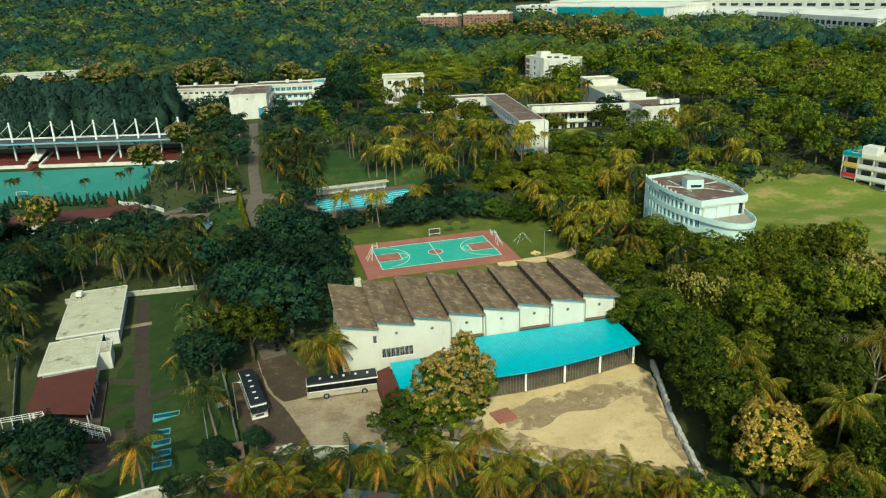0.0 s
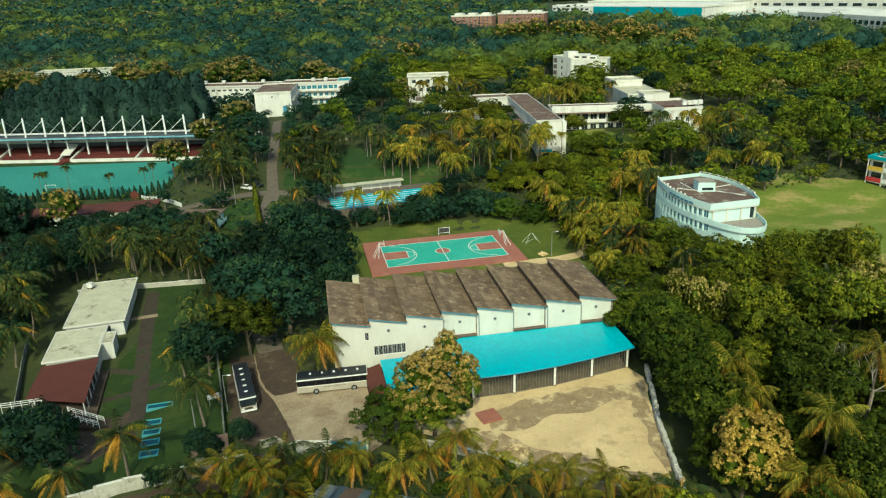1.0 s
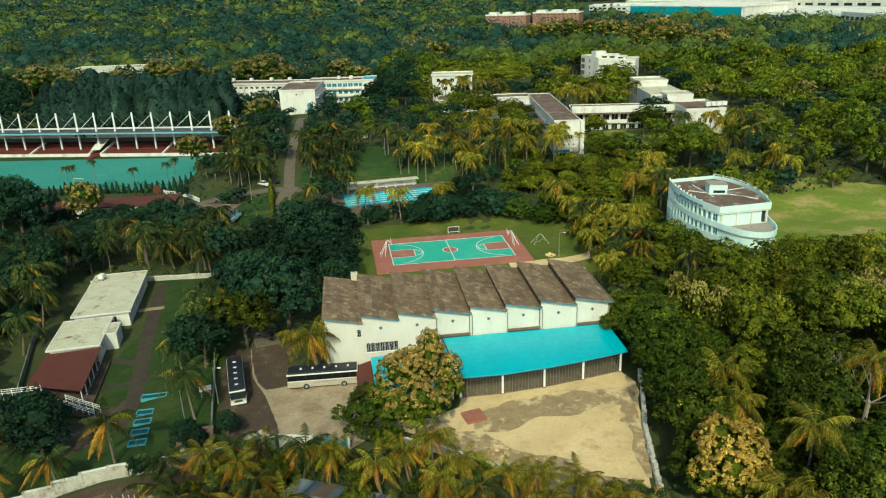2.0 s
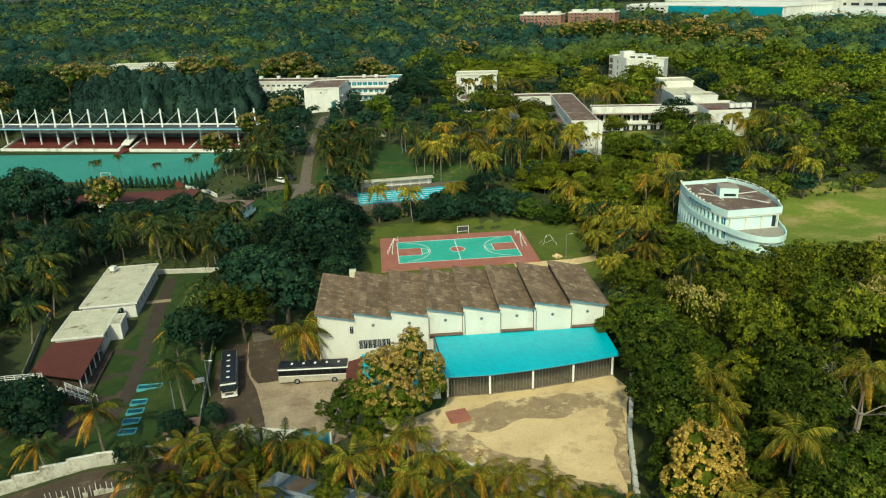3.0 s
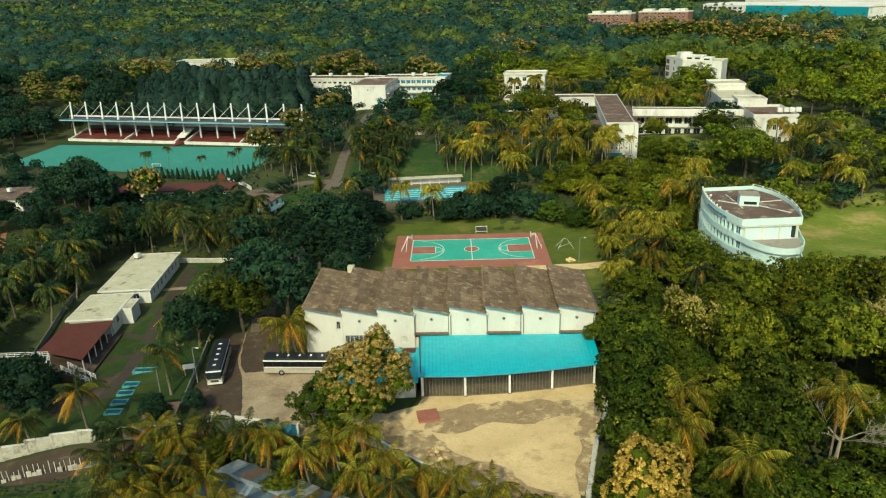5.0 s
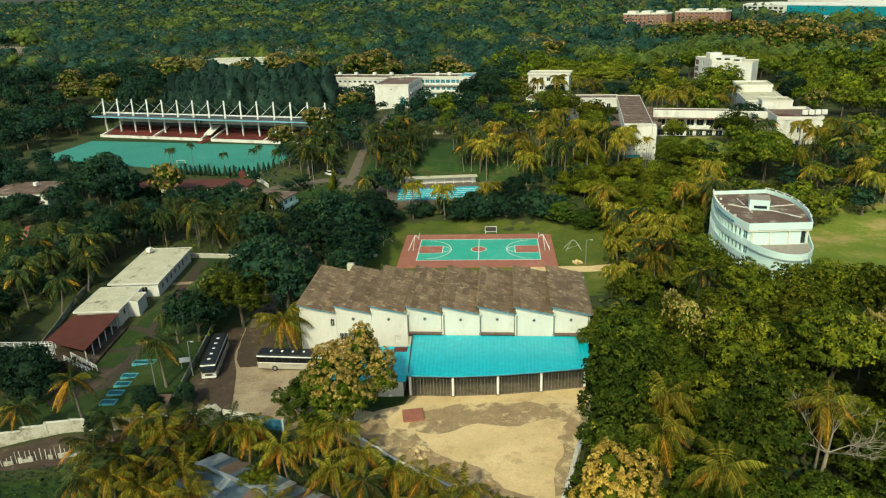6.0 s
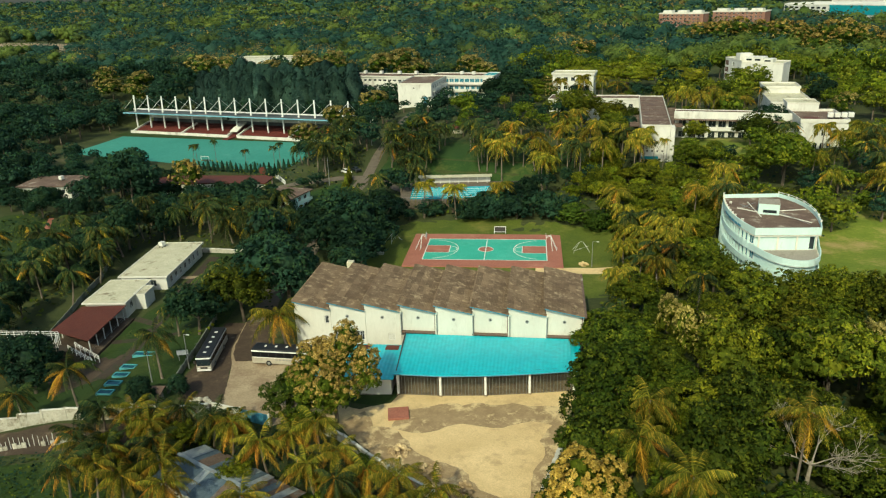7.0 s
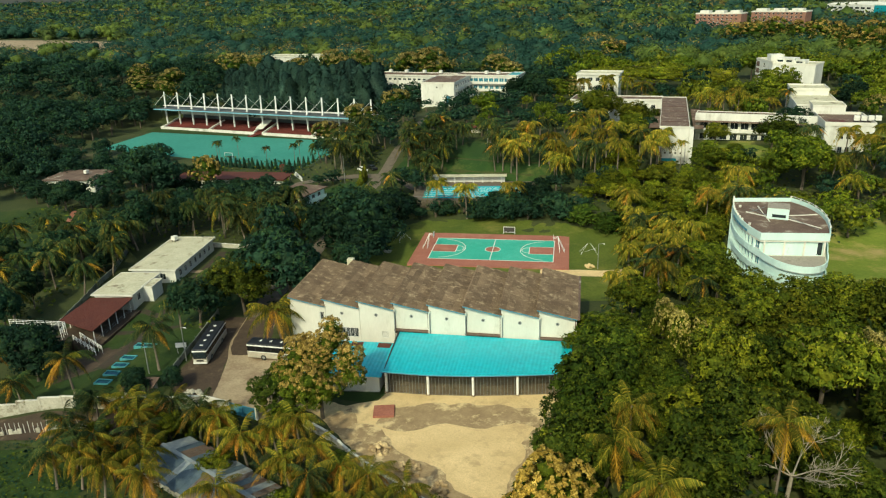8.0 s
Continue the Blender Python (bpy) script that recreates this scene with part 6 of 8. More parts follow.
sheet("turf_pitch", [(-226, 276.0), (-118, 283.5), (-103, 231), (-112, 232), (-219, 238)], "turf", 0.1, 6.0, label="turquoise synthetic hockey turf", category="pitch")
sheet("stand_verge", [(-232, 277), (-112, 284.2), (-111, 285), (-232, 284.6)], "lawn", 0.12, 6.0, label="strip of grass before the stand", category="lawn")


def pitch_goal(x, y, turn):
    g = thing("hockey_goal", Matrix.Translation((x, y, land(x, y) + 0.1)) @ Matrix.Rotation(radians(turn), 4, "Z"), "white hockey goal frame", "goal")
    part("frame", boxes((0, 0, 0, 0.12, 0.12, 2.1), (3.7, 0, 0, 3.82, 0.12, 2.1), (0.12, 0, 1.98, 3.7, 0.12, 2.1)), "metal_white", g)
    part("board", boxes((0.12, 1.1, 0, 3.7, 1.2, 0.5)), "metal_dark", g)


pitch_goal(-150, 240.5, 4)

# ---- low red-roofed hall, huts, house and pool ----
red_hall = flat_block("red_roof_hall", at(-131, 193.5, 15, -4.6), 39, 9.0, 3.6, "long low hall with a dull red roof among the trees", "building", wall="white_far", roof="red_roof", eave=0.6, parapet=0.1, fascia="red_roof")
part("roof_patch", boxes((6, 3, 3.66, 15, 5, 3.72)), "court_red", red_hall, "paler red roof patch")
flat_block("bungalow", at(-160, 166, 20, -3.4), 17, 13, 6.2, "white bungalow with a brown flat roof and dark openings", "house", wall="white_far", roof="roof_brown", eave=0.7, rim=False, rows=((3.6, 5.0, 2.4, 1.2, 1.5, "f"), (3.6, 5.0, 2.4, 1.2, 1.5, "r")), fascia="white_far")
water_tank(-152, 176, 2.85, 0.8)
flat_block("service_hut", at(-236, 384, 10, 13.0), 40, 14, 8.0, "pale roof of a distant building behind the trees", "building", wall="white_far", roof="roof_slab", eave=0.4, parapet=0.3)
flat_block("service_hut", at(36, 214, 8), 6, 4.5, 3.0, "small grey-roofed service hut among palms", "hut", wall="white_far", roof="roof_slab", eave=0.3, parapet=0.1)
kiosk = thing("kiosk", at(-46.5, 256.0, 10) @ Matrix.Diagonal((0.75, 0.75, 0.8, 1)), "small red-roofed kiosk under the trees", "kiosk")
part("roof", prism(bmesh.new(), [(-0.5, -0.5), (5.5, -0.5), (5.5, 4), (-0.5, 4)], 2.6, [2.8, 2.8, 3.8, 3.8]), "red_roof", kiosk, "red roof")
part("wall", boxes((0, 0.6, -0.3, 5, 3.6, 2.6)), "boundary", kiosk)


def pool():
    p = thing("swimming_pool", Matrix.Translation((-36.0, 193.4, 0.15)) @ Matrix.Rotation(radians(20), 4, "Z"), "bright turquoise swimming pool behind palms", "pool")
    L, D = 30.0, 13.0
    part("deck", boxes((-3, -2.2, -3.0, L + 3, -0.004, 0.45), (-3, D + 0.004, -3.0, L + 3, D + 5, 0.45), (-3, 0, -3.0, -0.004, D, 0.45), (L + 0.004, 0, -3.0, L + 3, D, 0.45)), "road", p)
    part("water", boxes((0, 0, -3.0, L, D, 0.30)), "water", p, "turquoise water")
    part("tile_edge", boxes((0.0, D - 0.25, 0.301, L, D, 0.44)), "blue_trim", p, "blue tile edge")
    for k in range(1, 6):
        part("lane_rope", rod(bmesh.new(), (0.2, D * k / 6, 0.34), (L - 0.2, D * k / 6, 0.34), 0.05, seg=4), "metal_white", p)
    part("bench_wall", boxes((2, D + 5.1, -1.0, L - 6, D + 5.5, 2.4)), "white_far", p, "white pool wall")
    part("wall_roof", boxes((1.5, D + 3.4, 2.41, L - 5.5, D + 6.2, 2.6)), "roof_slab", p)
    for k in range(8):
        part("post", boxes((2.5 + k * 2.9, D + 3.6, 0.45, 2.7 + k * 2.9, D + 3.8, 2.41)), "metal_white", p)
    for k in range(6):
        part("rail_post", boxes((-2.5 + k * 6, -2.1, 0.45, -2.38 + k * 6, -1.98, 1.4)), "metal_grey", p)
    part("rail", boxes((-2.5, -2.08, 1.4, 27.6, -2.0, 1.48)), "metal_grey", p)


pool()


def car(x, y, yaw, mat, label):
    c = thing("car", Matrix.Translation((x, y, land(x, y) + 0.09)) @ Matrix.Rotation(radians(yaw), 4, "Z"), label, "car", "cars by the road fork")
    bm = bmesh.new()
    box(bm, -0.85, -2.1, 0.32, 0.85, 2.1, 0.92, bevel=0.12)
    part("body", bm, mat, c)
    top = boxes((-0.62, -0.6, 0.92, 0.62, 1.2, 1.45), bevel=0.12)
    part("cabin", top, "glass", c, "dark glazed cabin")
    part("roof", boxes((-0.55, -0.45, 1.452, 0.55, 1.05, 1.49)), mat, c)
    for sx in (-0.8, 0.8):
        for yy in (-1.3, 1.3):
            wheel = part("wheel", rod(bmesh.new(), (sx - 0.1, yy, 0.32), (sx + 0.1, yy, 0.32), 0.32, seg=16), "rubber", c)
            part("rim", rod(bmesh.new(), (sx + (0.101 if sx > 0 else -0.12), yy, 0.32), (sx + (0.12 if sx > 0 else -0.101), yy, 0.32), 0.18, seg=10), "metal_grey", wheel)


car(-66.6, 211.5, 60, "metal_white", "white car parked by the road fork")
car(-64.2, 213.8, 60, "bus_dark", "dark car parked by the road fork")

ah = flat_block("garden_villa", at(-76, 176.2, 0, -2.4), 10.0, 12.0, 5.2, "two-storey aqua house with a brown roof among trees", "house", wall="aqua", roof="roof_brown", eave=0.6, rim=False, rows=((0.9, 2.1, 1.6, 1.4, 1.2, "r"), (3.2, 4.4, 1.6, 1.4, 1.2, "r"), (3.2, 4.4, 1.6, 1.4, 1.2, "f")), fascia="aqua")
part("balcony", boxes((10.02, 0.6, 2.5, 10.9, 11.4, 2.65), (10.8, 0.6, 2.65, 10.9, 11.4, 3.4)), "aqua", ah, "pale aqua balcony parapet")
boundary("roadside_wall", [(-108.5, 227.3), (-96, 213.5), (-83.4, 201)], 1.0, "low white wall beside the sports field road", "white_far", 0.3)
sign_disc = thing("round_sign", Matrix.Translation((-111, 227.4, land(-111, 227.4))), "round dull red signboard on a post by the field", "sign")
part("post", rod(bmesh.new(), (0, 0, -0.3), (0, 0, 2.0), 0.08, seg=6), "metal_white", sign_disc)
part("disc", rod(bmesh.new(), (0, -0.1, 1.6), (0, 0.1, 1.6), 1.5, seg=20), "red_roof", sign_disc)

# ---- tin sheds outside the wall ----
def tin_shed(x, y, w, d, yaw, h, seed):
    """A shack under overlapping corrugated sheets of differing age."""
    rnd = random.Random(seed)
    ts = thing("tin_shed", at(x, y, yaw), "low shack roofed with blue-grey corrugated tin", "shed", "tin sheds")
    part("wall", boxes((0.3, 0.3, -0.4, w - 0.3, d - 0.3, h - 0.5)), "boundary", ts)
    n = round(w / 1.1)
    for k in range(n):
        for side in (0, 1):
            V, F = [], []
            x0, x1 = w * k / n - 0.05, w * (k + 1) / n + 0.05
            ya, yb = (-0.3 + rnd.uniform(-0.2, 0.1), d / 2 + 0.05) if side == 0 else (d + 0.3 + rnd.uniform(-0.1, 0.2), d / 2 - 0.05)
            lift = 0.03 * (k % 2) + rnd.uniform(0, 0.03)
            for i in range(11):
                xx = x0 + (x1 - x0) * i / 10
                up = lift + (0.035 if i % 2 else 0.0)
                V += [(xx, ya, h - 0.4 + up), (xx, yb, h + 0.6 + up)]
            for i in range(10):
                F.append((2 * i, 2 * i + 2, 2 * i + 3, 2 * i + 1))
            m = len(V)
            V += [(p[0], p[1], p[2] - 0.03) for p in V]
            F += [tuple(m + q for q in f[::-1]) for f in F] + [(2 * i, m + 2 * i, m + 2 * i + 2, 2 * i + 2) for i in range(10)]
            tone = rnd.choice(("tin", "tin", "tin", "tin_pale", "tin_rust"))
            part("roof_sheet", mesh_of("roof_sheet", V, F, tone), tone, ts)
    part("ridge_cap", boxes((-0.1, d / 2 - 0.28, h + 0.62, w + 0.1, d / 2 + 0.28, h + 0.72), bevel=0.03), "tin_pale", ts, "pale ridge sheet")


tin_shed(-15.8, 67.6, 19.0, 7.6, -12.7, 2.3, 1)
tin_shed(-6.0, 60.0, 12.0, 5.0, -12.7, 2.1, 2)


def stake_fence(line):
    """Thin whitewashed stakes over a broken low white wall."""
    rnd = random.Random(12)
    for (xa, ya), (xb, yb) in zip(line, line[1:]):
        f = thing("stake_fence", Matrix.Translation((xa, ya, 0)) @ Matrix.Rotation(math.atan2(yb - ya, xb - xa), 4, "Z"), "broken whitewashed low wall with thin upright stakes", "fence", "outer fence")
        L = math.dist((xa, ya), (xb, yb))
        n = int(L / 0.62)
        for k in range(n):
            x = L * (k + 0.5) / n
            z = land(xa + (xb - xa) * k / n, ya + (yb - ya) * k / n)
            part("stake", rod(bmesh.new(), (x, 0.16, z - 0.3), (x + rnd.uniform(-0.1, 0.1), 0.16 + rnd.uniform(-0.1, 0.1), z + rnd.uniform(1.2, 2.0)), 0.05, 0.04, 5), "white_far", f)
            if rnd.random() < 0.72:
                part("wall_block", boxes((x - 0.30, -0.09, z - 0.3, x + 0.30, 0.09, z + rnd.uniform(0.45, 0.95)), bevel=0.03), "boundary", f)


stake_fence([(-56, 60.4), (-50, 63.6), (-44, 67.0), (-37, 70.6), (-32, 73.4)])


# ---- plants ----
def ball(level):
    """Corners and triangles of a rough unit ball."""
    bm = bmesh.new()
    bmesh.ops.create_icosphere(bm, subdivisions=level, radius=1.0)
    bm.verts.index_update()
    out = np.array([v.co[:] for v in bm.verts]), np.array([[v.index for v in f.verts] for f in bm.faces])
    bm.free()
    return out


BALL = {1: ball(1), 2: ball(2)}


def unit(a):
    return a / np.linalg.norm(a, axis=-1, keepdims=True)


def leaves(rs, p, nrm, s, long=0.7, droop=0.25):
    """Corners of one pointed leaf spray for each place p with face normal nrm and size s."""
    t = unit(np.cross(nrm, rs.normal(size=p.shape)))
    b = np.cross(nrm, t)
    s = s[:, None]
    return np.stack([p - t * s * 0.5 - b * s * 0.48, p + t * s * long - nrm * s * droop, p - t * s * 0.5 + b * s * 0.48], 1).reshape(-1, 3)


def crown_mesh(name, seed, r, hgt, n, size, mats, lobes=7, flat=0.75, bloom=0.0, clumps=70, puff=0.20, level=2, shape=None, squash=0.55, heads=0.75, inner=70):
    """A crown of leaf sprays gathered in uneven clumps on lobes with gaps between them, its base at z=0."""
    rs = np.random.RandomState(seed)
    cen, rad = [], []
    for k in range(lobes):
        a, q = rs.uniform(0, 2 * np.pi), r * 0.66 * np.sqrt(rs.uniform(0.12, 1)) if k else 0.0
        cr = r * rs.uniform(0.28, 0.46) if k else r * 0.55
        cen.append((q * np.cos(a), q * np.sin(a), hgt * (rs.uniform(0.30, 0.76) if k else 0.62)))
        rad.append((cr, cr, min(cr * flat, hgt * 0.42)))
    if shape:
        cen, rad = [q[:3] for q in shape], [(q[3], q[3], q[3] * flat) for q in shape]
        lobes = len(shape)
    cen, rad = np.array(cen), np.array(rad)
    spots = []
    tries = 0
    while len(spots) < clumps and tries < clumps * 14:
        tries += 1
        i = rs.choice(lobes, p=rad[:, 0] ** 2 / (rad[:, 0] ** 2).sum())
        d = unit(rs.normal(size=3))
        if d[2] < -0.35:
            continue
        p = cen[i] + d * rad[i] * rs.uniform(0.84, 1.16)
        o = (((p - cen) / rad) ** 2).sum(1)
        o[i] = 9
        if o.min() < 0.7:
            continue
        # Second material, blossom in some kinds and lighter leaves in others, favours the top.
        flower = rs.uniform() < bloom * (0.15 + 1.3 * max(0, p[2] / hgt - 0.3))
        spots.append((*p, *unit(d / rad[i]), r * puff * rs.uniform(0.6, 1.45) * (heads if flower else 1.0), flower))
    spots = np.array(spots)
    per = max(4, n // len(spots))
    c, out, pr, fl = [np.repeat(v, per, 0) for v in (spots[:, :3], spots[:, 3:6], spots[:, 6], spots[:, 7])]
    m = len(c)
    d = unit(rs.normal(size=(m, 3)))
    d[(d * out).sum(1) < -0.25] *= -1
    d = unit(d + out * 0.25 + (0, 0, 0.25))
    z = np.where(fl > 0, 0.9, squash)
    p = c + d * np.stack([pr, pr, pr * z], 1) * rs.uniform(0.55, 1.12, (m, 1))
    nrm = unit(d * 0.6 + rs.normal(size=(m, 3)) * 0.45 + (0, 0, 0.6))
    V = [leaves(rs, p, nrm, size * rs.uniform(0.6, 1.3, m))]
    N = [np.repeat(unit(d * 0.75 + out * 0.2 + nrm * 0.35), 3, 0)]
    F = [np.arange(m * 3).reshape(-1, 3)]
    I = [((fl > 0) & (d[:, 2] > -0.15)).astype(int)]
    # inner leaves round the leafy heart of each lobe
    bv, bf = BALL[level]
    g = inner * lobes
    li = np.repeat(np.arange(lobes), inner)
    d = unit(rs.normal(size=(g, 3)) + (0, 0, 0.3))
    nrm = unit(d + rs.normal(size=(g, 3)) * 0.5)
    V.append(leaves(rs, cen[li] + d * rad[li] * rs.uniform(0.62, 0.9, (g, 1)), nrm, size * rs.uniform(0.9, 1.6, g)))
    N.append(np.repeat(unit(d + nrm * 0.4), 3, 0))
    F.append(np.arange(g * 3).reshape(-1, 3) + m * 3)
    I.append(np.zeros(g, int))
    k = (m + g) * 3
    for q, w in zip(cen, rad):
        bump = 1 + 0.18 * rs.normal(size=(len(bv), 1))
        V.append(q + bv * bump * w * 0.5)
        N.append(unit(bv / w))
        F.append(bf + k)
        I.append(np.zeros(len(bf), int))
        k += len(bv)
    return mesh_of(name, np.concatenate(V).tolist(), np.concatenate(F).tolist(), mats, np.concatenate(N).tolist(), True, np.concatenate(I).tolist())


def trunk_mesh(name, seed, hgt, r, crown_h, spread):
    rs = random.Random(seed)
    bm = bmesh.new()
    lean = Vector((rs.uniform(-0.3, 0.3), rs.uniform(-0.3, 0.3), hgt))
    rod(bm, (0, 0, -0.6), lean * 0.55, r, r * 0.8, 7)
    rod(bm, lean * 0.55, lean, r * 0.8, r * 0.62, 7)
    for k in range(5):
        a = k * 1.26 + rs.uniform(-0.3, 0.3)
        s = lean * rs.uniform(0.62, 1.0)
        rod(bm, s, s + Vector((math.cos(a) * spread * 0.55, math.sin(a) * spread * 0.55, crown_h * rs.uniform(0.3, 0.5))), r * 0.4, r * 0.12, 5)
    return finish(name, bm, "bark")


def tree_kind(label, mats, r, crown_h, trunk_h, n, size, seeds, **kw):
    out = []
    for s in seeds:
        out.append((crown_mesh("crown", s, r, crown_h, n, size, mats, **kw), trunk_mesh("trunk", s, trunk_h, 0.035 * r + 0.1, crown_h, r), trunk_h, label))
    return out


KIND = {
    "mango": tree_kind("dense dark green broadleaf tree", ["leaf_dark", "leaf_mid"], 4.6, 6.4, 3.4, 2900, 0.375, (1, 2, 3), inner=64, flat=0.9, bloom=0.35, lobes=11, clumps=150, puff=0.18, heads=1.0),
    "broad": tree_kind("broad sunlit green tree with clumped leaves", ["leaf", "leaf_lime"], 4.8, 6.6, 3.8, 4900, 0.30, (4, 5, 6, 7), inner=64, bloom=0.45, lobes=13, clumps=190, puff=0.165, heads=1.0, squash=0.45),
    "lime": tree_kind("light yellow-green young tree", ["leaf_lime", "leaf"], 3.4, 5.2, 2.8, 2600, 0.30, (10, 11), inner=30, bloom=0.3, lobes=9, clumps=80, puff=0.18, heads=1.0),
    "blossom": tree_kind("tree covered in ochre-yellow blossom heads", ["leaf", "blossom"], 4.4, 8.0, 3.6, 26000, 0.160, (12,), inner=260, bloom=1.35, flat=1.0, clumps=760, puff=0.085, squash=0.7, heads=0.78,
                         shape=((0.2, 0.1, 4.4, 2.7), (1.7, 0.7, 7.9, 1.05), (1.4, 0.5, 6.4, 1.7), (-1.9, -0.7, 5.2, 1.7), (-3.0, -1.2, 3.6, 1.5), (2.9, 1.2, 5.0, 1.5), (3.2, 1.2, 3.2, 1.4), (0.6, -2.4, 3.8, 1.7), (-0.8, 2.3, 4.2, 1.8), (-1.5, -2.0, 2.6, 1.4), (2.0, -1.6, 3.0, 1.5), (0.2, -1.2, 1.6, 1.5))),
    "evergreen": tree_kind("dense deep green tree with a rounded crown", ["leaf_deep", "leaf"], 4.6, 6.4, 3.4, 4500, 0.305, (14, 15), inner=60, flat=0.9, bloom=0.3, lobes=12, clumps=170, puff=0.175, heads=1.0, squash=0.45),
    "feathery": tree_kind("low spreading bright green tree with feathery leaves", ["leaf_fresh", "leaf_fresh"], 4.6, 6.2, 2.6, 7000, 0.24, (41,), inner=30, flat=0.6, bloom=0.0, lobes=15, clumps=150, puff=0.16, squash=0.35),
    "golden": tree_kind("rounded tree full of golden-ochre blossom heads", ["leaf", "blossom_gold"], 4.4, 8.0, 3.6, 13000, 0.21, (16, 17), bloom=2.2, lobes=15, flat=1.0, clumps=420, puff=0.10, squash=0.8),
    "cream": tree_kind("tree with cream blossom heads among green leaves", ["leaf", "blossom_cream"], 4.2, 8.0, 3.6, 6000, 0.24, (18, 19), bloom=1.3, lobes=14, flat=1.0, clumps=260, puff=0.11, squash=0.8),
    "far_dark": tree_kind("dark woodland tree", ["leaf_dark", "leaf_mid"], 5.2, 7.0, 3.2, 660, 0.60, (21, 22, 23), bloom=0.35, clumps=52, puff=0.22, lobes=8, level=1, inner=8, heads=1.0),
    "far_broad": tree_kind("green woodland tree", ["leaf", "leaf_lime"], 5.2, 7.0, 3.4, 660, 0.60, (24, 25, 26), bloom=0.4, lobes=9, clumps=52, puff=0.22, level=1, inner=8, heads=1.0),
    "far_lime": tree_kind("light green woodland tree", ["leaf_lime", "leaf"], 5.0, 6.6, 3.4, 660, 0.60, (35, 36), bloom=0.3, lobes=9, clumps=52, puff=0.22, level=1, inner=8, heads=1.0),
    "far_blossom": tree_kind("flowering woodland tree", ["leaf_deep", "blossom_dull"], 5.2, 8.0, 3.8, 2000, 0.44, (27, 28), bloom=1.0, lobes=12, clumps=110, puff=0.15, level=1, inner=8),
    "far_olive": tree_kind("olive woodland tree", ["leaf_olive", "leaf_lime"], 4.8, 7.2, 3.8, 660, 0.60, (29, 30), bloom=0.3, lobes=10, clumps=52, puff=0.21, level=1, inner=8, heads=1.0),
    "far_cream": tree_kind("cream flowering woodland tree", ["leaf_deep", "blossom"], 5.2, 8.0, 3.8, 2400, 0.42, (33, 34), bloom=0.9, lobes=12, clumps=110, puff=0.15, level=1, inner=8),
    "umbrella": tree_kind("wide flat-topped rain tree", ["leaf_lime", "leaf_olive"], 9.5, 6.0, 6.0, 7000, 0.34, (31, 32), flat=0.34, lobes=17, bloom=0.4, clumps=190, puff=0.10, heads=1.0, squash=0.4),
}
COUNT = {}


def plant(kind, x, y, s=1.0, turn=0.0, z=None, label="", tall=1.0):
    k = COUNT[kind] = COUNT.get(kind, -1) + 1
    crown, trunk, th, lab = KIND[kind][k % len(KIND[kind])]
    t = thing("tree", Matrix.Translation((x, y, land(x, y) if z is None else z)) @ Matrix.Rotation(turn, 4, "Z") @ Matrix.Diagonal((s, s, s * tall, 1)), label or lab, "tree", "trees")
    part("trunk", trunk, "bark", t)
    c = part("crown", crown, "leaf", t)
    c.location.z = th * 0.45
    return t


def frond_mesh(name, seed, length, rise, sag, mat, leaflets=44, wide=0.0068):
    """One feathered palm leaf: an arched midrib with paired drooping leaflets."""
    rs = np.random.RandomState(seed)
    V, F = [], []

    def rib(t):
        return np.array((length * t * (1 - 0.18 * t), 0.0, rise * t - sag * t * t))

    pts = [rib(t) for t in np.linspace(0, 1, 9)]
    for k in range(8):
        a, b = pts[k], pts[k + 1]
        w0, w1 = 0.07 * (1 - k / 9), 0.07 * (1 - (k + 1) / 9)
        q = len(V)
        V += [tuple(a + (0, w0, 0)), tuple(a - (0, w0, 0)), tuple(b - (0, w1, 0)), tuple(b + (0, w1, 0))]
        F.append((q, q + 1, q + 2, q + 3))
    for k in range(leaflets):
        t = 0.14 + 0.86 * k / leaflets
        p = rib(t)
        d = rib(min(1, t + 0.05)) - rib(t - 0.05)
        d /= np.linalg.norm(d)
        ll = length * 0.27 * math.sin(math.pi * min(1, 0.25 + t * 0.72)) * rs.uniform(0.85, 1.1)
        for sd in (-1, 1):
            tip = p + d * ll * 0.42 + np.array((0, sd * ll * rs.uniform(0.5, 0.66), -ll * rs.uniform(0.55, 0.95)))
            w = d * length * wide
            q = len(V)
            mid = (p + tip) / 2 + np.array((0, 0, ll * 0.08))
            V += [tuple(p - w), tuple(p + w), tuple(mid + w), tuple(mid - w), tuple(tip)]
            F += [(q, q + 1, q + 2, q + 3), (q + 3, q + 2, q + 4)]
    return mesh_of(name, V, F, mat)


FRONDS = [frond_mesh("frond", 40 + k, 4.9, (4.0, 2.0, 0.4)[k], (3.3, 4.1, 4.9)[k], "frond") for k in range(3)]
GREEN = [frond_mesh("frond", 40 + k, 4.9, (4.0, 2.0, 0.4)[k], (3.3, 4.1, 4.9)[k], "frond_green") for k in range(3)]
DRY = [frond_mesh("frond", 50 + k, 4.2, 0.4 - 0.5 * k, 3.6, "frond_dry") for k in range(2)]


def palm_parts(seed, dry, green=False):
    rs = random.Random(seed)
    for k in range(24):
        a = k * 2.399 + rs.uniform(-0.35, 0.35)
        tier = 0 if k < 6 else 1 if k < 14 else 2
        me = GREEN[tier] if green and (k + seed) % 9 else FRONDS[tier]
        if k >= 24 - dry:
            me = DRY[k % 2]
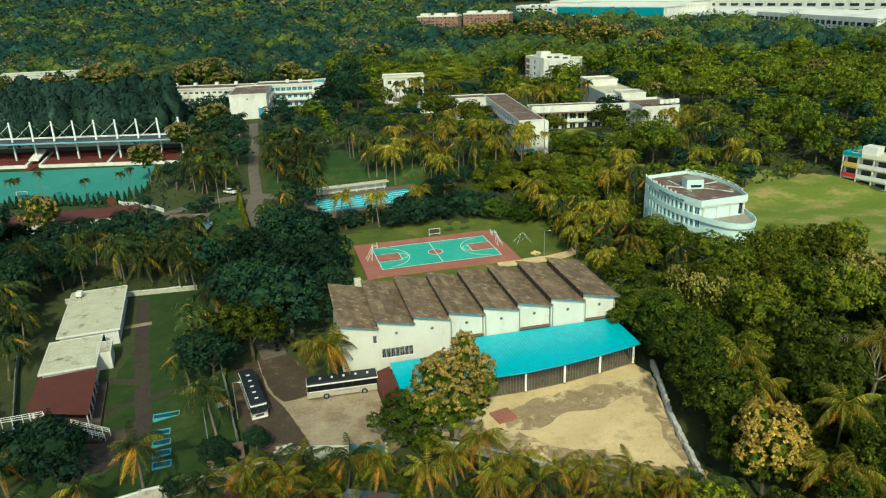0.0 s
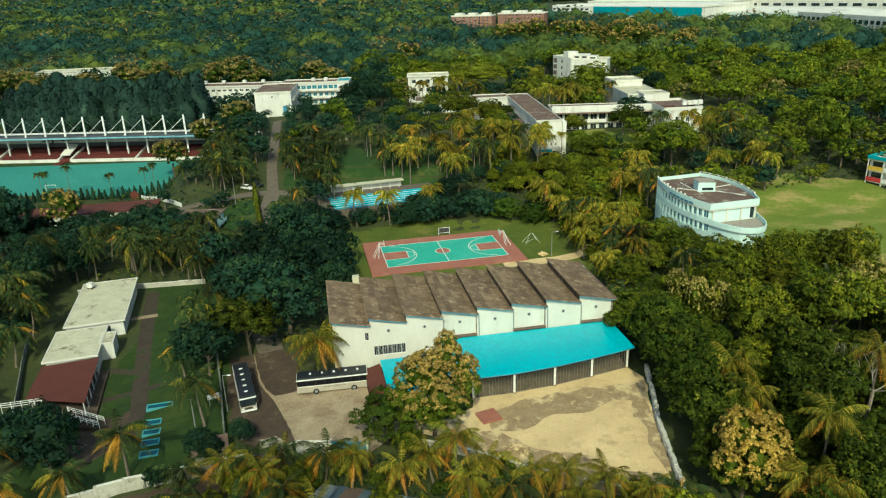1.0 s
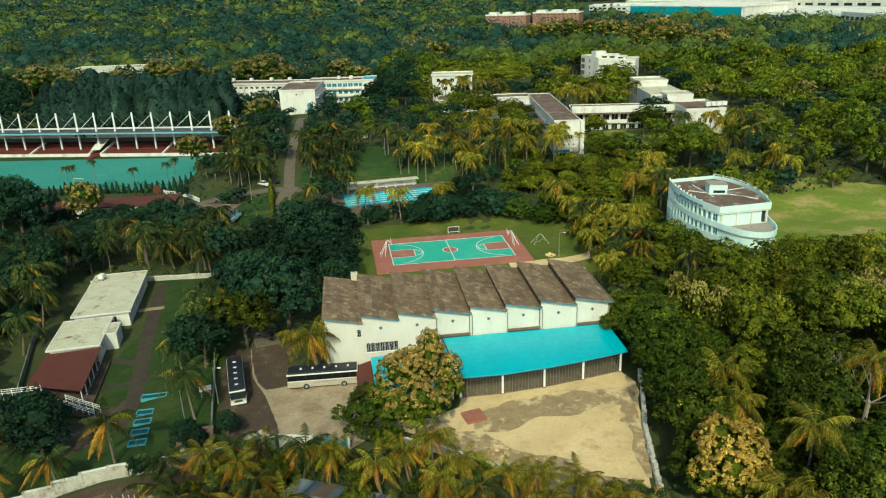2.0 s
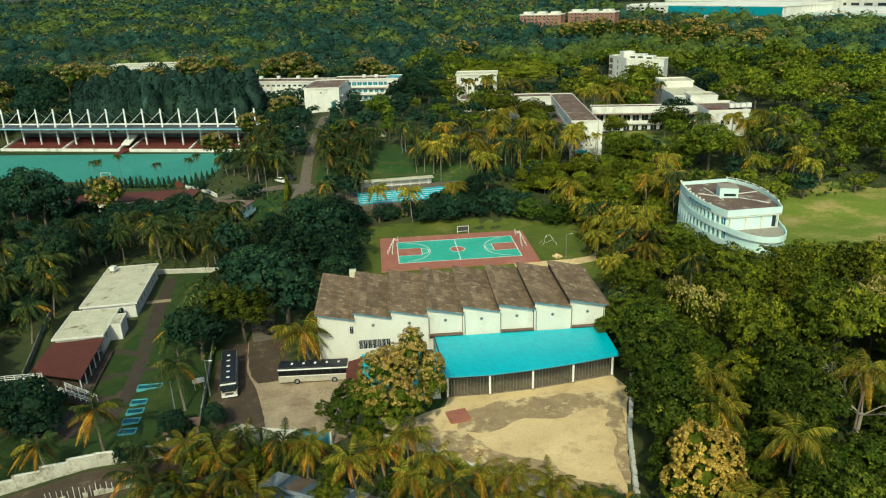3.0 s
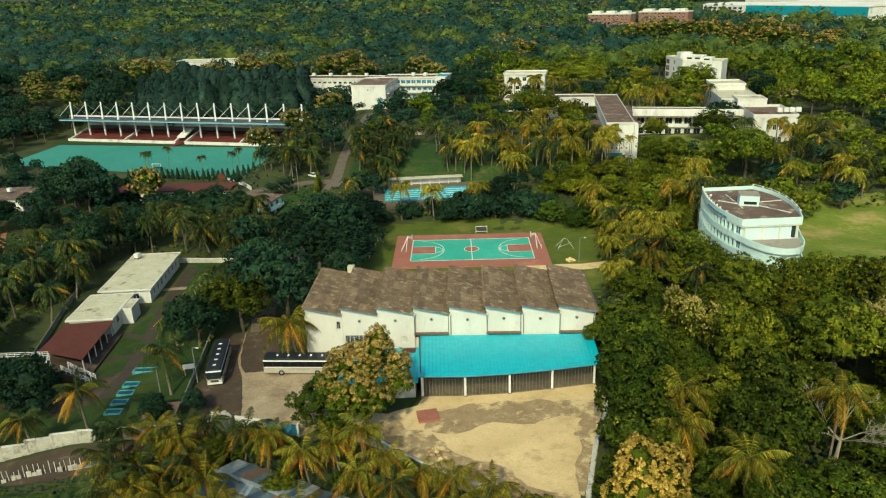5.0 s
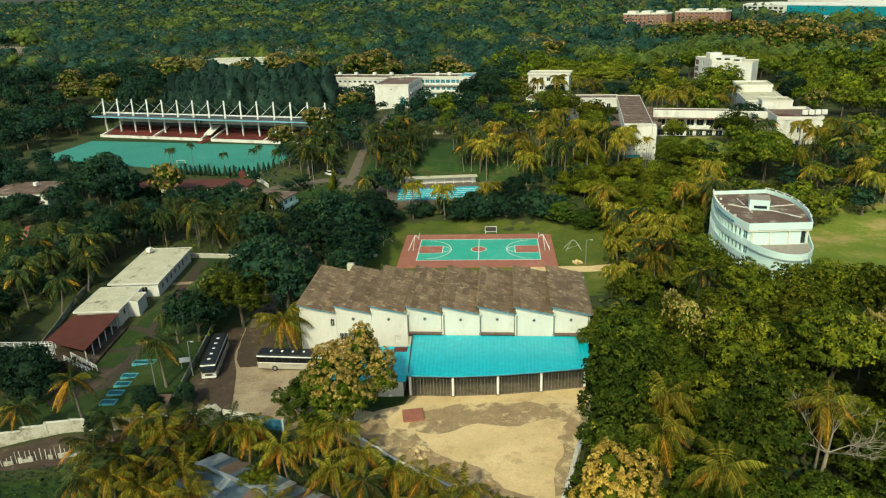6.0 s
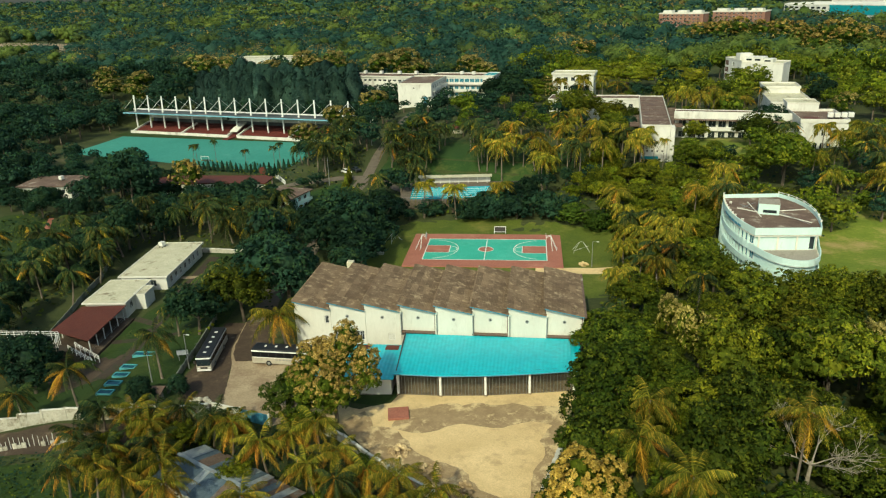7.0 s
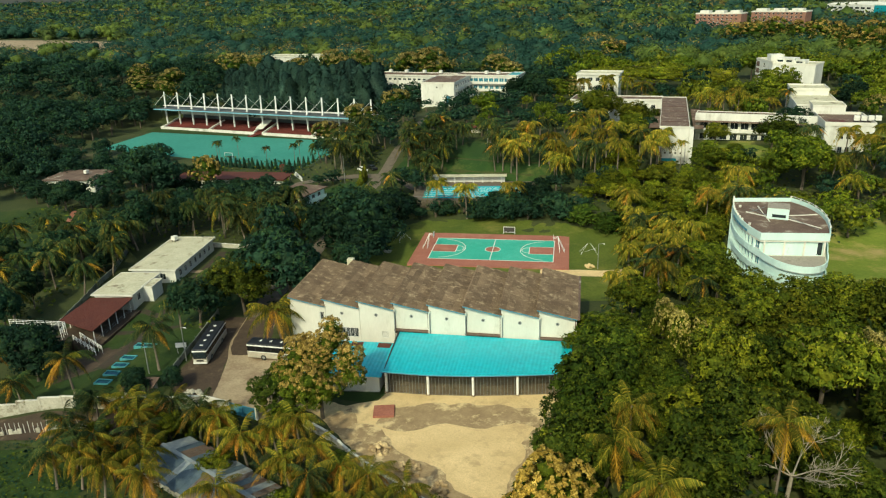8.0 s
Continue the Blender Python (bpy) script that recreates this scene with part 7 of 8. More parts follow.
        yield me, Matrix.Rotation(a, 4, "Z") @ Matrix.Rotation(rs.uniform(-0.35, 0.35), 4, "Y") @ Matrix.Rotation(rs.uniform(-0.4, 0.4), 4, "X") @ Matrix.Diagonal((*[rs.uniform(0.75, 1.15)] * 3, 1))


def palm_crown(seed, dry, green=False):
    """All leaves of a far palm as one mesh."""
    V, F, idx = [], [], []
    for me, m in palm_parts(seed, dry, green):
        k = len(V)
        V += [tuple(m @ v.co) for v in me.vertices]
        F += [tuple(k + i for i in p.vertices) for p in me.polygons]
        idx += [("frond", "frond_dry", "frond_green").index(next(q for q in ("frond", "frond_dry", "frond_green") if MAT[q] == me.materials[0]))] * len(me.polygons)
    return mesh_of("crown", V, F, ["frond", "frond_dry", "frond_green"], idx=idx)


def palm_trunk(seed, h):
    rs = random.Random(seed)
    bm = bmesh.new()
    bx, by = rs.uniform(-0.9, 0.9), rs.uniform(-0.9, 0.9)
    pts = [Vector((bx * (1 - t) ** 2, by * (1 - t) ** 2, h * t)) for t in (0, 0.12, 0.35, 0.6, 0.8, 1)]
    pts[0].z = -0.5
    for i, (a, b) in enumerate(zip(pts, pts[1:])):
        rod(bm, a, b, (0.26, 0.19, 0.16, 0.145, 0.13)[i], (0.19, 0.16, 0.145, 0.13, 0.12)[i], 7)
    return finish("trunk", bm, "palm_bark")


FRONDS_FULL, DRY_FULL, GREEN_FULL = FRONDS, DRY, GREEN
FRONDS = [frond_mesh("frond", 40 + k, 4.7, 2.9 - 1.2 * k, 3.4 + 0.9 * k, "frond", 14, 0.026) for k in range(3)]
DRY = [frond_mesh("frond", 50 + k, 4.2, 0.4 - 0.5 * k, 3.6, "frond_dry", 14, 0.026) for k in range(2)]
GREEN = [frond_mesh("frond", 40 + k, 4.7, 2.9 - 1.2 * k, 3.4 + 0.9 * k, "frond_green", 14, 0.026) for k in range(3)]
PALM_CROWNS = [palm_crown(60 + k, (2, 2, 3, 2)[k], k == 1) for k in range(4)]
GREEN_CROWNS = [palm_crown(64 + k, (1, 0, 1, 1)[k], True) for k in range(4)]
FRONDS, DRY, GREEN = FRONDS_FULL, DRY_FULL, GREEN_FULL
PALM_TRUNKS = {h: palm_trunk(h, h) for h in (4, 6, 8, 10, 12)}


def palm(x, y, h, s=1.0, near=False, dry=4, z=None):
    """h: height of the heart of the leaves above the ground."""
    th = min(PALM_TRUNKS, key=lambda q: abs(q - h))
    seed = int(abs(x * 17 + y * 5))
    # Western palms take the darker fronds, standing in for cloud shade there.
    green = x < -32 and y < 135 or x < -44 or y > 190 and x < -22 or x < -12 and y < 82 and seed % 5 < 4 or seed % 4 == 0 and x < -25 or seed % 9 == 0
    t = thing("coconut_palm", Matrix.Translation((x, y, land(x, y) if z is None else z)) @ Matrix.Rotation(seed % 63 / 10, 4, "Z"), "green coconut palm with a slender trunk" if green and dry < 5 else "coconut palm with green and yellowing fronds", "palm", "coconut palms")
    tr = part("trunk", PALM_TRUNKS[th], "palm_bark", t)
    tr.scale = (s, s, h / th)
    if near:
        for me, m in palm_parts(seed, dry, green):
            f = part("frond", me, "frond", t, "dry orange frond" if me in DRY else "")
            f.matrix_local = Matrix.Translation((0, 0, h)) @ Matrix.Diagonal((s, s, s, 1)) @ m
    else:
        c = part("crown", (GREEN_CROWNS if green else PALM_CROWNS)[seed % 4], "frond", t)
        c.matrix_local = Matrix.Translation((0, 0, h)) @ Matrix.Diagonal((s, s, s, 1))
    return t


def casuarina_mesh(seed):
    """A tall soft crown of hanging needle tufts on uneven lobes."""
    rs = np.random.RandomState(seed)
    n = 3600
    u = rs.uniform(0.05, 1, n)
    a = rs.uniform(0, 6.283, n)
    r = 4.6 * (1 - u) ** 0.40 * (0.45 + 0.55 * np.sin(np.minimum(1, u * 3) * 1.57)) * (0.82 + 0.18 * np.sin(a * 3 + u * 9 + seed)) + 0.25
    q = r * np.sqrt(rs.uniform(0.35, 1.1, n))
    p = np.stack([q * np.cos(a), q * np.sin(a), u * 13.2], 1)
    out = unit(np.stack([np.cos(a), np.sin(a), 0.2 + 0.9 * u], 1))
    nrm = unit(out + rs.normal(size=(n, 3)) * 0.45)
    V = leaves(rs, p, nrm, rs.uniform(0.32, 0.62, n), 0.9, 0.5)
    bv, bf = BALL[2]
    core = bv * (2.9, 2.9, 6.0) * (1 + 0.1 * rs.normal(size=(len(bv), 1))) + (0, 0, 6.2)
    core[:, :2] *= np.clip(1.5 - core[:, 2:] / 13.0, 0.3, 1.2)
    V = np.concatenate([V, core])
    F = np.concatenate([np.arange(n * 3).reshape(-1, 3), bf + n * 3])
    return mesh_of("crown", V.tolist(), F.tolist(), "needle", np.concatenate([np.repeat(out, 3, 0), bv]).tolist(), True)


CASUARINA = [casuarina_mesh(70 + k) for k in range(2)]
CAS_TRUNK = trunk_mesh("trunk", 70, 11, 0.22, 0.5, 0.6)


def casuarina(x, y, s):
    t = thing("casuarina_tree", Matrix.Translation((x, y, land(x, y))) @ Matrix.Rotation(x, 4, "Z") @ Matrix.Diagonal((s, s, s, 1)), "dark feathery casuarina in a dense row", "tree", "casuarina row")
    part("trunk", CAS_TRUNK, "bark", t)
    part("crown", CASUARINA[int(x) % 2], "needle", t)


def cone_mesh(seed, mat):
    rs = np.random.RandomState(seed)
    V, F, N = [], [], []
    for _ in range(260):
        u = rs.uniform(0, 1)
        r = 0.75 * (1 - u) ** 0.7 + 0.05
        a = rs.uniform(0, 6.283)
        p = np.array((r * np.cos(a), r * np.sin(a), 0.1 + u * 3.6))
        out = np.array((np.cos(a), np.sin(a), 0.4))
        t = np.cross(out, rs.normal(size=3))
        t /= np.linalg.norm(t)
        b = np.cross(out, t) / 1.07
        k = len(V)
        s = 0.24
        V += [tuple(p - t * s), tuple(p - b * s), tuple(p + t * s), tuple(p + b * s)]
        F.append((k, k + 1, k + 2, k + 3))
        N += [tuple(out / np.linalg.norm(out))] * 4
    bm = rod(bmesh.new(), (0, 0, 0.05), (0, 0, 3.5), 0.7, 0.08, 8)
    bm.normal_update()
    bm.verts.index_update()
    k = len(V)
    V += [tuple(v.co) for v in bm.verts]
    N += [tuple(v.normal) for v in bm.verts]
    F += [tuple(k + v.index for v in f.verts) for f in bm.faces]
    bm.free()
    return mesh_of("crown", V, F, mat, N, True)


CONES = {m: cone_mesh(80, m) for m in ("leaf_dark", "leaf_olive")}


def cone_shrub(x, y, s, label="dark clipped conical evergreen shrub", mat="leaf_dark"):
    t = thing("conical_shrub", Matrix.Translation((x, y, land(x, y))) @ Matrix.Rotation(x * 3, 4, "Z") @ Matrix.Diagonal((s, s, s, 1)), label, "shrub", "conical evergreens")
    part("crown", CONES[mat], mat, t)
    part("stem", boxes((-0.06, -0.06, -0.2, 0.06, 0.06, 0.3)), "bark", t)


# areas kept clear of trees
CLEAR = [
    [(-36, 84), (-40, 118), (-22, 112), (-19, 126), (-30, 140), (-36, 172), (-30, 186), (-8, 191), (24, 188), (27, 176), (29, 166), (33, 152), (28, 140), (30, 124), (33, 108), (33, 74), (20, 73), (-2, 84)],
    [(-92, 150), (-60, 151), (-52, 140), (-48, 120), (-44, 104), (-33, 100), (-26, 84), (-42, 76), (-60, 68), (-75, 88), (-82, 110), (-90, 138)],
    [(44, 178), (44, 160), (50, 144), (60, 138), (74, 138), (100, 136), (200, 150), (210, 240), (125, 205), (110, 205), (80, 195), (64, 180)],
    [(-244, 302), (-98, 303), (-92, 240), (-96, 226), (-114, 228), (-232, 234)],
    [(-136, 184), (-128, 183), (-88, 196), (-92, 214), (-134, 204)],
    [(-40, 188), (-4, 198), (-6, 222), (-42, 216)],
    [(-58, 212), (-8, 212), (8, 230), (4, 246), (-50, 250), (-62, 235)],
    [(-76, 186), (-66, 206), (-50, 212), (-50, 196), (-58, 186)],
    [(-98, 302), (-98, 352), (-58, 352), (-58, 335), (-73, 330), (-73, 302)],
    [(-148, 326), (-86, 326), (-86, 350), (-148, 350)],
    [(-34, 332), (-6, 332), (-6, 354), (-34, 354)],
    [(19, 224), (38, 224), (34, 242), (62, 238), (66, 246), (88, 244), (90, 285), (76, 312), (54, 312), (56, 280), (34, 276), (28, 302), (4, 302), (-6, 300), (-6, 280), (14, 280)],
    [(76, 258), (100, 260), (112, 286), (92, 302), (78, 288)],
    [(34, 352), (80, 344), (82, 398), (46, 412), (36, 404)],
    [(-24, 340), (22, 340), (34, 402), (-36, 402)],
    [(-172, 138), (-122, 117), (-103, 121), (-110, 142), (-122, 154), (-150, 162), (-168, 160)],
    [(-166, 160), (-138, 158), (-136, 182), (-162, 184)],
    [(-60, 80), (-20, 76), (-16, 40), (-80, 40)],
    [(-162, 204), (-90, 206), (-88, 236), (-165, 232)],
    [(-18, 76), (0, 72), (4, 56), (-24, 56)],
]
ROADS = [[(-80.5, 299), (-69.2, 253.5), (-63.9, 230), (-58, 209), (-56.4, 195), (-52, 178), (-48.5, 165), (-44, 150), (-40, 135)], [(-92, 195), (-74, 203), (-58, 209), (-39, 206.5)]]
TREES = []


def near_line(x, y, line, d):
    for (x0, y0), (x1, y1) in zip(line, line[1:]):
        L2 = (x1 - x0) ** 2 + (y1 - y0) ** 2
        t = max(0, min(1, ((x - x0) * (x1 - x0) + (y - y0) * (y1 - y0)) / L2))
        if math.hypot(x - x0 - t * (x1 - x0), y - y0 - t * (y1 - y0)) < d:
            return True
    return False


def free(x, y, gap=0.0, road=4.5):
    if any(inside(x, y, p) for p in CLEAR):
        return False
    if any(near_line(x, y, r, road) for r in ROADS):
        return False
    return all((x - a) ** 2 + (y - b) ** 2 > (gap * 0.5 + c) ** 2 for a, b, c in TREES)


WOODS = []
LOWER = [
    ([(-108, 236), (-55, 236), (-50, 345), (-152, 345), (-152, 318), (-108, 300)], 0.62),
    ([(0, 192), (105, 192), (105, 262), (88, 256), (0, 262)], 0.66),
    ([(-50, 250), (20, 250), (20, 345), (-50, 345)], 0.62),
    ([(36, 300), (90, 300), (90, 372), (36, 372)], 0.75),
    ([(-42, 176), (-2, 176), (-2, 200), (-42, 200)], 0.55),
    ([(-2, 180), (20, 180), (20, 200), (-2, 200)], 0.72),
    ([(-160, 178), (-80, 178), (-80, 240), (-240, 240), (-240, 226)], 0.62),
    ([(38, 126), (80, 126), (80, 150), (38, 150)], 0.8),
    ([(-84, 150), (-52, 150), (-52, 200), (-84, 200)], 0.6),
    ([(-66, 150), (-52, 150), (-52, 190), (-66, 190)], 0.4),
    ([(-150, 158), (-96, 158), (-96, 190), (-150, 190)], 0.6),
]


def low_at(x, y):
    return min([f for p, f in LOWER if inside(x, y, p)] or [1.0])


def put(kind, x, y, s=1.0, tall=1.0, label="", sink=0.0):
    if kind.startswith("far_"):
        WOODS.append((kind, x, y, s, tall))
        TREES.append((x, y, 2.4 * s))
        return
    plant(kind, x, y, s, random.uniform(0, 6.28), z=land(x, y) - sink, tall=tall, label=label)
    TREES.append((x, y, 2.4 * s))


def put_palm(x, y, h, s=1.0, near=False, dry=4):
    palm(x, y, h, s, near, dry)
    TREES.append((x, y, 1.6))


# single trees that stand out
plant("blossom", -0.6, 87.8, 1.36, 0.0, tall=1.12, label="large tree covered in ochre blossom before the annex")
TREES.append((-1.0, 87.6, 3.4))
put("feathery", -7.2, 86.8, 1.12, 0.95, "low bright green tree under the blossom tree")
TREES.append((37.2, 72.5, 5.0))
put("golden", 37.6, 73.2, 1.2, 1.15, "rounded tree full of golden-ochre blossom by the low wall")
for x, y, s in ((42.2, 124.2, 0.62), (44.6, 121.6, 0.55), (47.6, 118.4, 0.62), (50.2, 117.0, 0.5), (70.4, 121.0, 0.8), (72.6, 118.6, 0.8), (76.5, 122.5, 1.0), (84.0, 124.0, 1.1)):
    put("cream", x, y, s, 1.4 / s ** 0.6, "tree with cream blossom heads rising above the canopy")
put_palm(-20.4, 103.9, 7.8, 1.3, True, 9)
put_palm(-41.7, 78.6, 7.4, 1.05, True, 6)
put_palm(-36.4, 91.2, 8.0, 1.05, True, 2)
put("mango", -126.0, 178.5, 1.95, 1.15, "tall broad dark green tree before the sports field", 2.5)
put("mango", -134.5, 182.0, 1.4)
for x, y, s in ((-10.5, 197.5, 0.7), (-13.5, 195.0, 0.6), (-7.0, 200.0, 0.8)):
    put("mango", x, y, s)
for x, y, s in ((-30.2, 121, 1.75), (-40.8, 131, 1.45), (-40.6, 106.2, 1.2), (-55.5, 82.5, 1.25), (-44.8, 137, 1.2), (-27.2, 146, 1.35), (-35.6, 147.5, 1.4), (-23.5, 134.5, 1.05)):
    put("mango", x, y, s)
put("evergreen", -35.6, 113.4, 1.35)
for x, y, s in ((-67.5, 87.0, 0.9), (-62.0, 85.5, 0.95), (-73.5, 88.0, 0.85)):
    put("mango", x, y, s, 0.62)
put("mango", -73.5, 168, 1.3)
put("mango", -80, 171, 1.35)
put("mango", -71.5, 172.5, 1.1)
for x, y, s in ((-34, 84.2, 0.5), (-31.5, 82.6, 0.5), (-28.6, 86.8, 0.45), (-37, 77, 0.4)):
    put("mango", x, y, s)
for x, y, s in ((-31.5, 157, 1.55), (-40, 162, 1.45), (-33, 169, 1.3), (-46.5, 158.5, 1.2), (-44, 174, 1.0), (-40.5, 184, 1.0), (-26, 188.5, 0.62), (-36, 186, 0.75), (-15, 187.5, 0.95), (-12, 191, 1.0), (-8.5, 189, 1.05), (-3, 190, 0.9), (5, 191.5, 1.05), (13, 189.5, 1.0), (20, 187.5, 0.95)):
    put("feathery" if x > 8 else "mango", x, y, s * 1.1, sink=2.2 * s if y > 180 else 0.6)
for x, y, s in ((-4, 83.6, 0.5), (25.5, 72.5, 0.5), (-25, 76, 0.5), (-17.5, 75, 0.55), (-6, 71, 0.5), (9, 66, 0.6), (20, 65, 0.7), (30, 66, 0.8)):
    put("broad", x, y, s)
for x, y, h in ((-29.5, 189.5, 9), (-20, 188, 9), (-8.5, 192.5, 8.5), (-46, 193, 8), (-38.5, 204, 9), (-49.5, 186, 6), (-45, 179, 6)):
    put_palm(x, y, h, 1.05)
put_palm(59.9, 89.4, 13.2, 0.95, True, 7)
for x, y, s in ((59.5, 82.5, 1.1), (66, 81, 1.15), (54.5, 80, 1.05), (69, 87, 1.1), (61, 76, 1.1), (67.5, 74.5, 1.1), (66.5, 94, 1.1)):
    put("evergreen", x, y, s, 0.8)
for x, y, s in ((52.8, 91.5, 1.25), (51.0, 85.0, 1.2), (54.5, 98, 1.25)):
    put("evergreen", x, y, s, 1.15)
for x, y, h, s in ((42.4, 94.5, 8.5, 1.05), (42.0, 86.5, 8, 1.1), (31.5, 141, 7.5, 1.0), (33.5, 131, 3.8, 1.0), (38, 144, 9, 1.0), (73, 112, 10, 1.0), (46.4, 137, 8, 1.0), (78, 96, 11, 1.0), (45.5, 68, 8, 1.0)):
    put_palm(x, y, h, s, y < 110, 6)
# palms along the front wall and in the garden
for x, y, h, dry in ((-54.5, 71.0, 6.5, 4), (-47.2, 73.5, 5.6, 3), (-60.5, 78.5, 6.5, 4), (-32.5, 75.6, 4.0, 1), (-29.7, 68.4, 5.6, 3), (-26.1, 66.3, 5.6, 7), (-22.6, 67.2, 5.4, 5), (-21.3, 73.4, 5.4, 4), (-27.2, 76.6, 4.6, 2), (-24.0, 77.6, 4.4, 2), (-20.0, 78.6, 4.6, 3), (-17.6, 70.2, 5.6, 5), (-13.8, 77.5, 5.2, 4), (-10.1, 76.7, 5.4, 5), (-9.3, 62.9, 5.8, 6), (-3.7, 74.0, 5.4, 6), (-0.6, 76.6, 5.6, 5), (2.9, 77.3, 7.4, 6), (4.6, 71.9, 5.2, 4), (6.9, 75.2, 5.6, 6), (9.6, 70.1, 5.6, 4), (12.2, 73.2, 5.4, 5), (16.1, 73.0, 5.4, 5), (17.5, 68.5, 5.2, 4), (21.4, 72.6, 5.4, 4), (25.9, 70.2, 5.2, 4), (29.5, 70.8, 4.8, 4), (0.5, 64.5, 5.2, 6)):
    put_palm(x, y, h, 0.88, True, dry + 4)
rnd = random.Random(21)
for x, y in ((-24.5, 70.0), (-19.0, 71.5), (-18.6, 66.0), (-11.8, 79.0), (-7.4, 77.2), (1.6, 74.2), (4.8, 73.6), (7.4, 71.8), (11.0, 71.2), (14.2, 70.6), (19.4, 70.4), (23.4, 70.0), (-27.6, 71.4), (-25.4, 75.2), (-22.4, 76.0), (-19.2, 76.0), (-15.8, 77.0), (13.4, 67.0), (24.0, 66.0), (28.0, 68.0), (8.8, 76.6), (-16.8, 79.4)):
    put(rnd.choice(("lime", "broad", "evergreen")), x, y, rnd.uniform(0.3, 0.48), 1.0, "low leafy green bush between the palms")
for x, y, h in ((-21.0, 63.6, 5.6), (-16.2, 63.0, 5.2), (-12.8, 66.4, 5.6), (-24.6, 62.4, 5.4)):
    put_palm(x, y, h, 0.9, True, 8)
put_palm(42.6, 68.6, 8.2, 1.0, True, 9)
put_palm(48.6, 77.5, 10.5, 1.0, True, 5)
for x, y, h in ((-45.2, 113.5, 6.5), (-44.9, 105.6, 6.5), (-47.5, 119, 6.5), (-50, 126, 6.5), (-47, 131, 7), (-81.8, 123.5, 8), (-86.5, 128, 8), (-79, 113, 7.5)):
    put_palm(x, y, h, 1.05, False, 6)


def bare_tree(x, y):
    t = thing("bare_tree", Matrix.Translation((x, y, land(x, y))), "leafless grey tree with many thin tangled branches", "tree")
    rnd = random.Random(4)

    def grow(bm, a, d, length, r, depth):
        b = a + d * length
        rod(bm, a, b, r, r * 0.7, 4)
        if depth:
            for _ in range(3):
                grow(bm, b, (d + Vector((rnd.uniform(-0.8, 0.8), rnd.uniform(-0.8, 0.8), rnd.uniform(-0.25, 0.5)))).normalized(), length * rnd.uniform(0.6, 0.85), r * 0.62, depth - 1)

    part("trunk", rod(bmesh.new(), (0, 0, -0.5), (0.3, 0, 5.4), 0.3, 0.2, 8), "dead_wood", t)
    for k in range(5):
        bm = bmesh.new()
        a = k * 1.26
        grow(bm, Vector((0.3, 0, 5.0)), Vector((math.cos(a), math.sin(a), 0.7)).normalized(), 2.7, 0.11, 4)
        part("limb", bm, "dead_wood", t)


bare_tree(61.0, 91.6)
for x, y, s in ((60.5, 136.5, 1.2), (67.5, 138.5, 1.15), (53.5, 141.5, 1.05), (72.5, 143, 0.95), (48.5, 147.5, 1.05), (46, 155, 0.95), (56, 133, 1.1)):
    put("broad", x, y, s, 1.05)
for x, y, s in ((35.5, 110.5, 1.2), (37.0, 102, 1.2), (36.6, 94, 1.15), (36.8, 86, 1.1), (36.0, 78.5, 0.95)):
    put("evergreen", x, y, s, 1.15)
TREES.append((61.0, 90.0, 5.0))
# palms and bushes closing the lawn behind the hall
for x, y, h in ((29.5, 160.5, 7), (33.5, 165, 8), (36, 157, 8), (39, 163, 8.5), (31, 169.5, 7.5), (36.5, 172, 8.5), (28.5, 178.5, 8), (41, 170, 8.5), (34.5, 151, 7), (40.5, 154.5, 8), (26, 184, 8), (38.5, 147, 7.5), (33, 180, 8)):
    put_palm(x, y, h, 1.0, False, 5)
for x, y, k, s in ((31.5, 156.5, "broad", 0.5), (37.5, 160, "broad", 0.75), (34.5, 169, "broad", 0.7), (42.5, 160, "broad", 0.8), (36.5, 153.5, "lime", 0.6), (30, 174, "lime", 0.6), (40, 176, "broad", 0.8), (33, 146.5, "lime", 0.6), (43.5, 150, "broad", 0.7), (35, 163, "lime", 0.9), (39, 168, "lime", 1.0), (32.5, 173, "lime", 0.85), (43, 165, "lime", 1.0), (37, 178, "lime", 0.9), (44, 172, "broad", 0.8)):
    put(k, x, y, s)

for k in range(8):
    put("mango", -129 + k * 4.9, 186.5 + k * 1.45, 0.62 + 0.1 * (k % 3), sink=1.0)
# groves of palms
def grove(cx, cy, rx, ry, n, h, s=1.1):
    rnd = random.Random(int(cx * 13 + cy))
    for _ in range(n * 6):
        if n <= 0:
            break
        x, y = rnd.gauss(cx, rx), rnd.gauss(cy, ry)
        if any(inside(x, y, p) for p in CLEAR[:6]) or any(near_line(x, y, r, 4.4) for r in ROADS) or not all((x - a) ** 2 + (y - b) ** 2 > 9 for a, b, c in TREES):
            continue
        put_palm(x, y, h * rnd.uniform(0.8, 1.2), s * rnd.uniform(0.9, 1.1), False, 5)
        n -= 1


wood_fill = random.Random(77)
for _ in range(400):
    x, y = wood_fill.uniform(8, 47), wood_fill.uniform(146, 240)
    if (x > 25 or y > 200) and not any(inside(x, y, p) for p in CLEAR) and all((x - a) ** 2 + (y - b) ** 2 > (3.6 if c > 1.7 else 1.3) ** 2 for a, b, c in TREES):
        put(wood_fill.choice(("lime", "broad", "lime", "lime")), x, y, wood_fill.uniform(0.55, 0.85))
grove(31, 176, 7, 9, 13, 8.5)
grove(44, 186, 5, 6, 10, 10.5)
grove(-20, 228, 18, 7, 26, 10)
grove(-48, 222, 5, 12, 14, 8.5)
grove(-76, 222, 7, 12, 18, 8.5)
grove(8, 226, 8, 8, 14, 10)
grove(-78, 158, 10, 5, 16, 8.5)
grove(-62, 154, 6, 5, 8, 8.5)
grove(-104, 128, 10, 10, 12, 8.5)
grove(-95, 104, 6, 8, 8, 8.5)
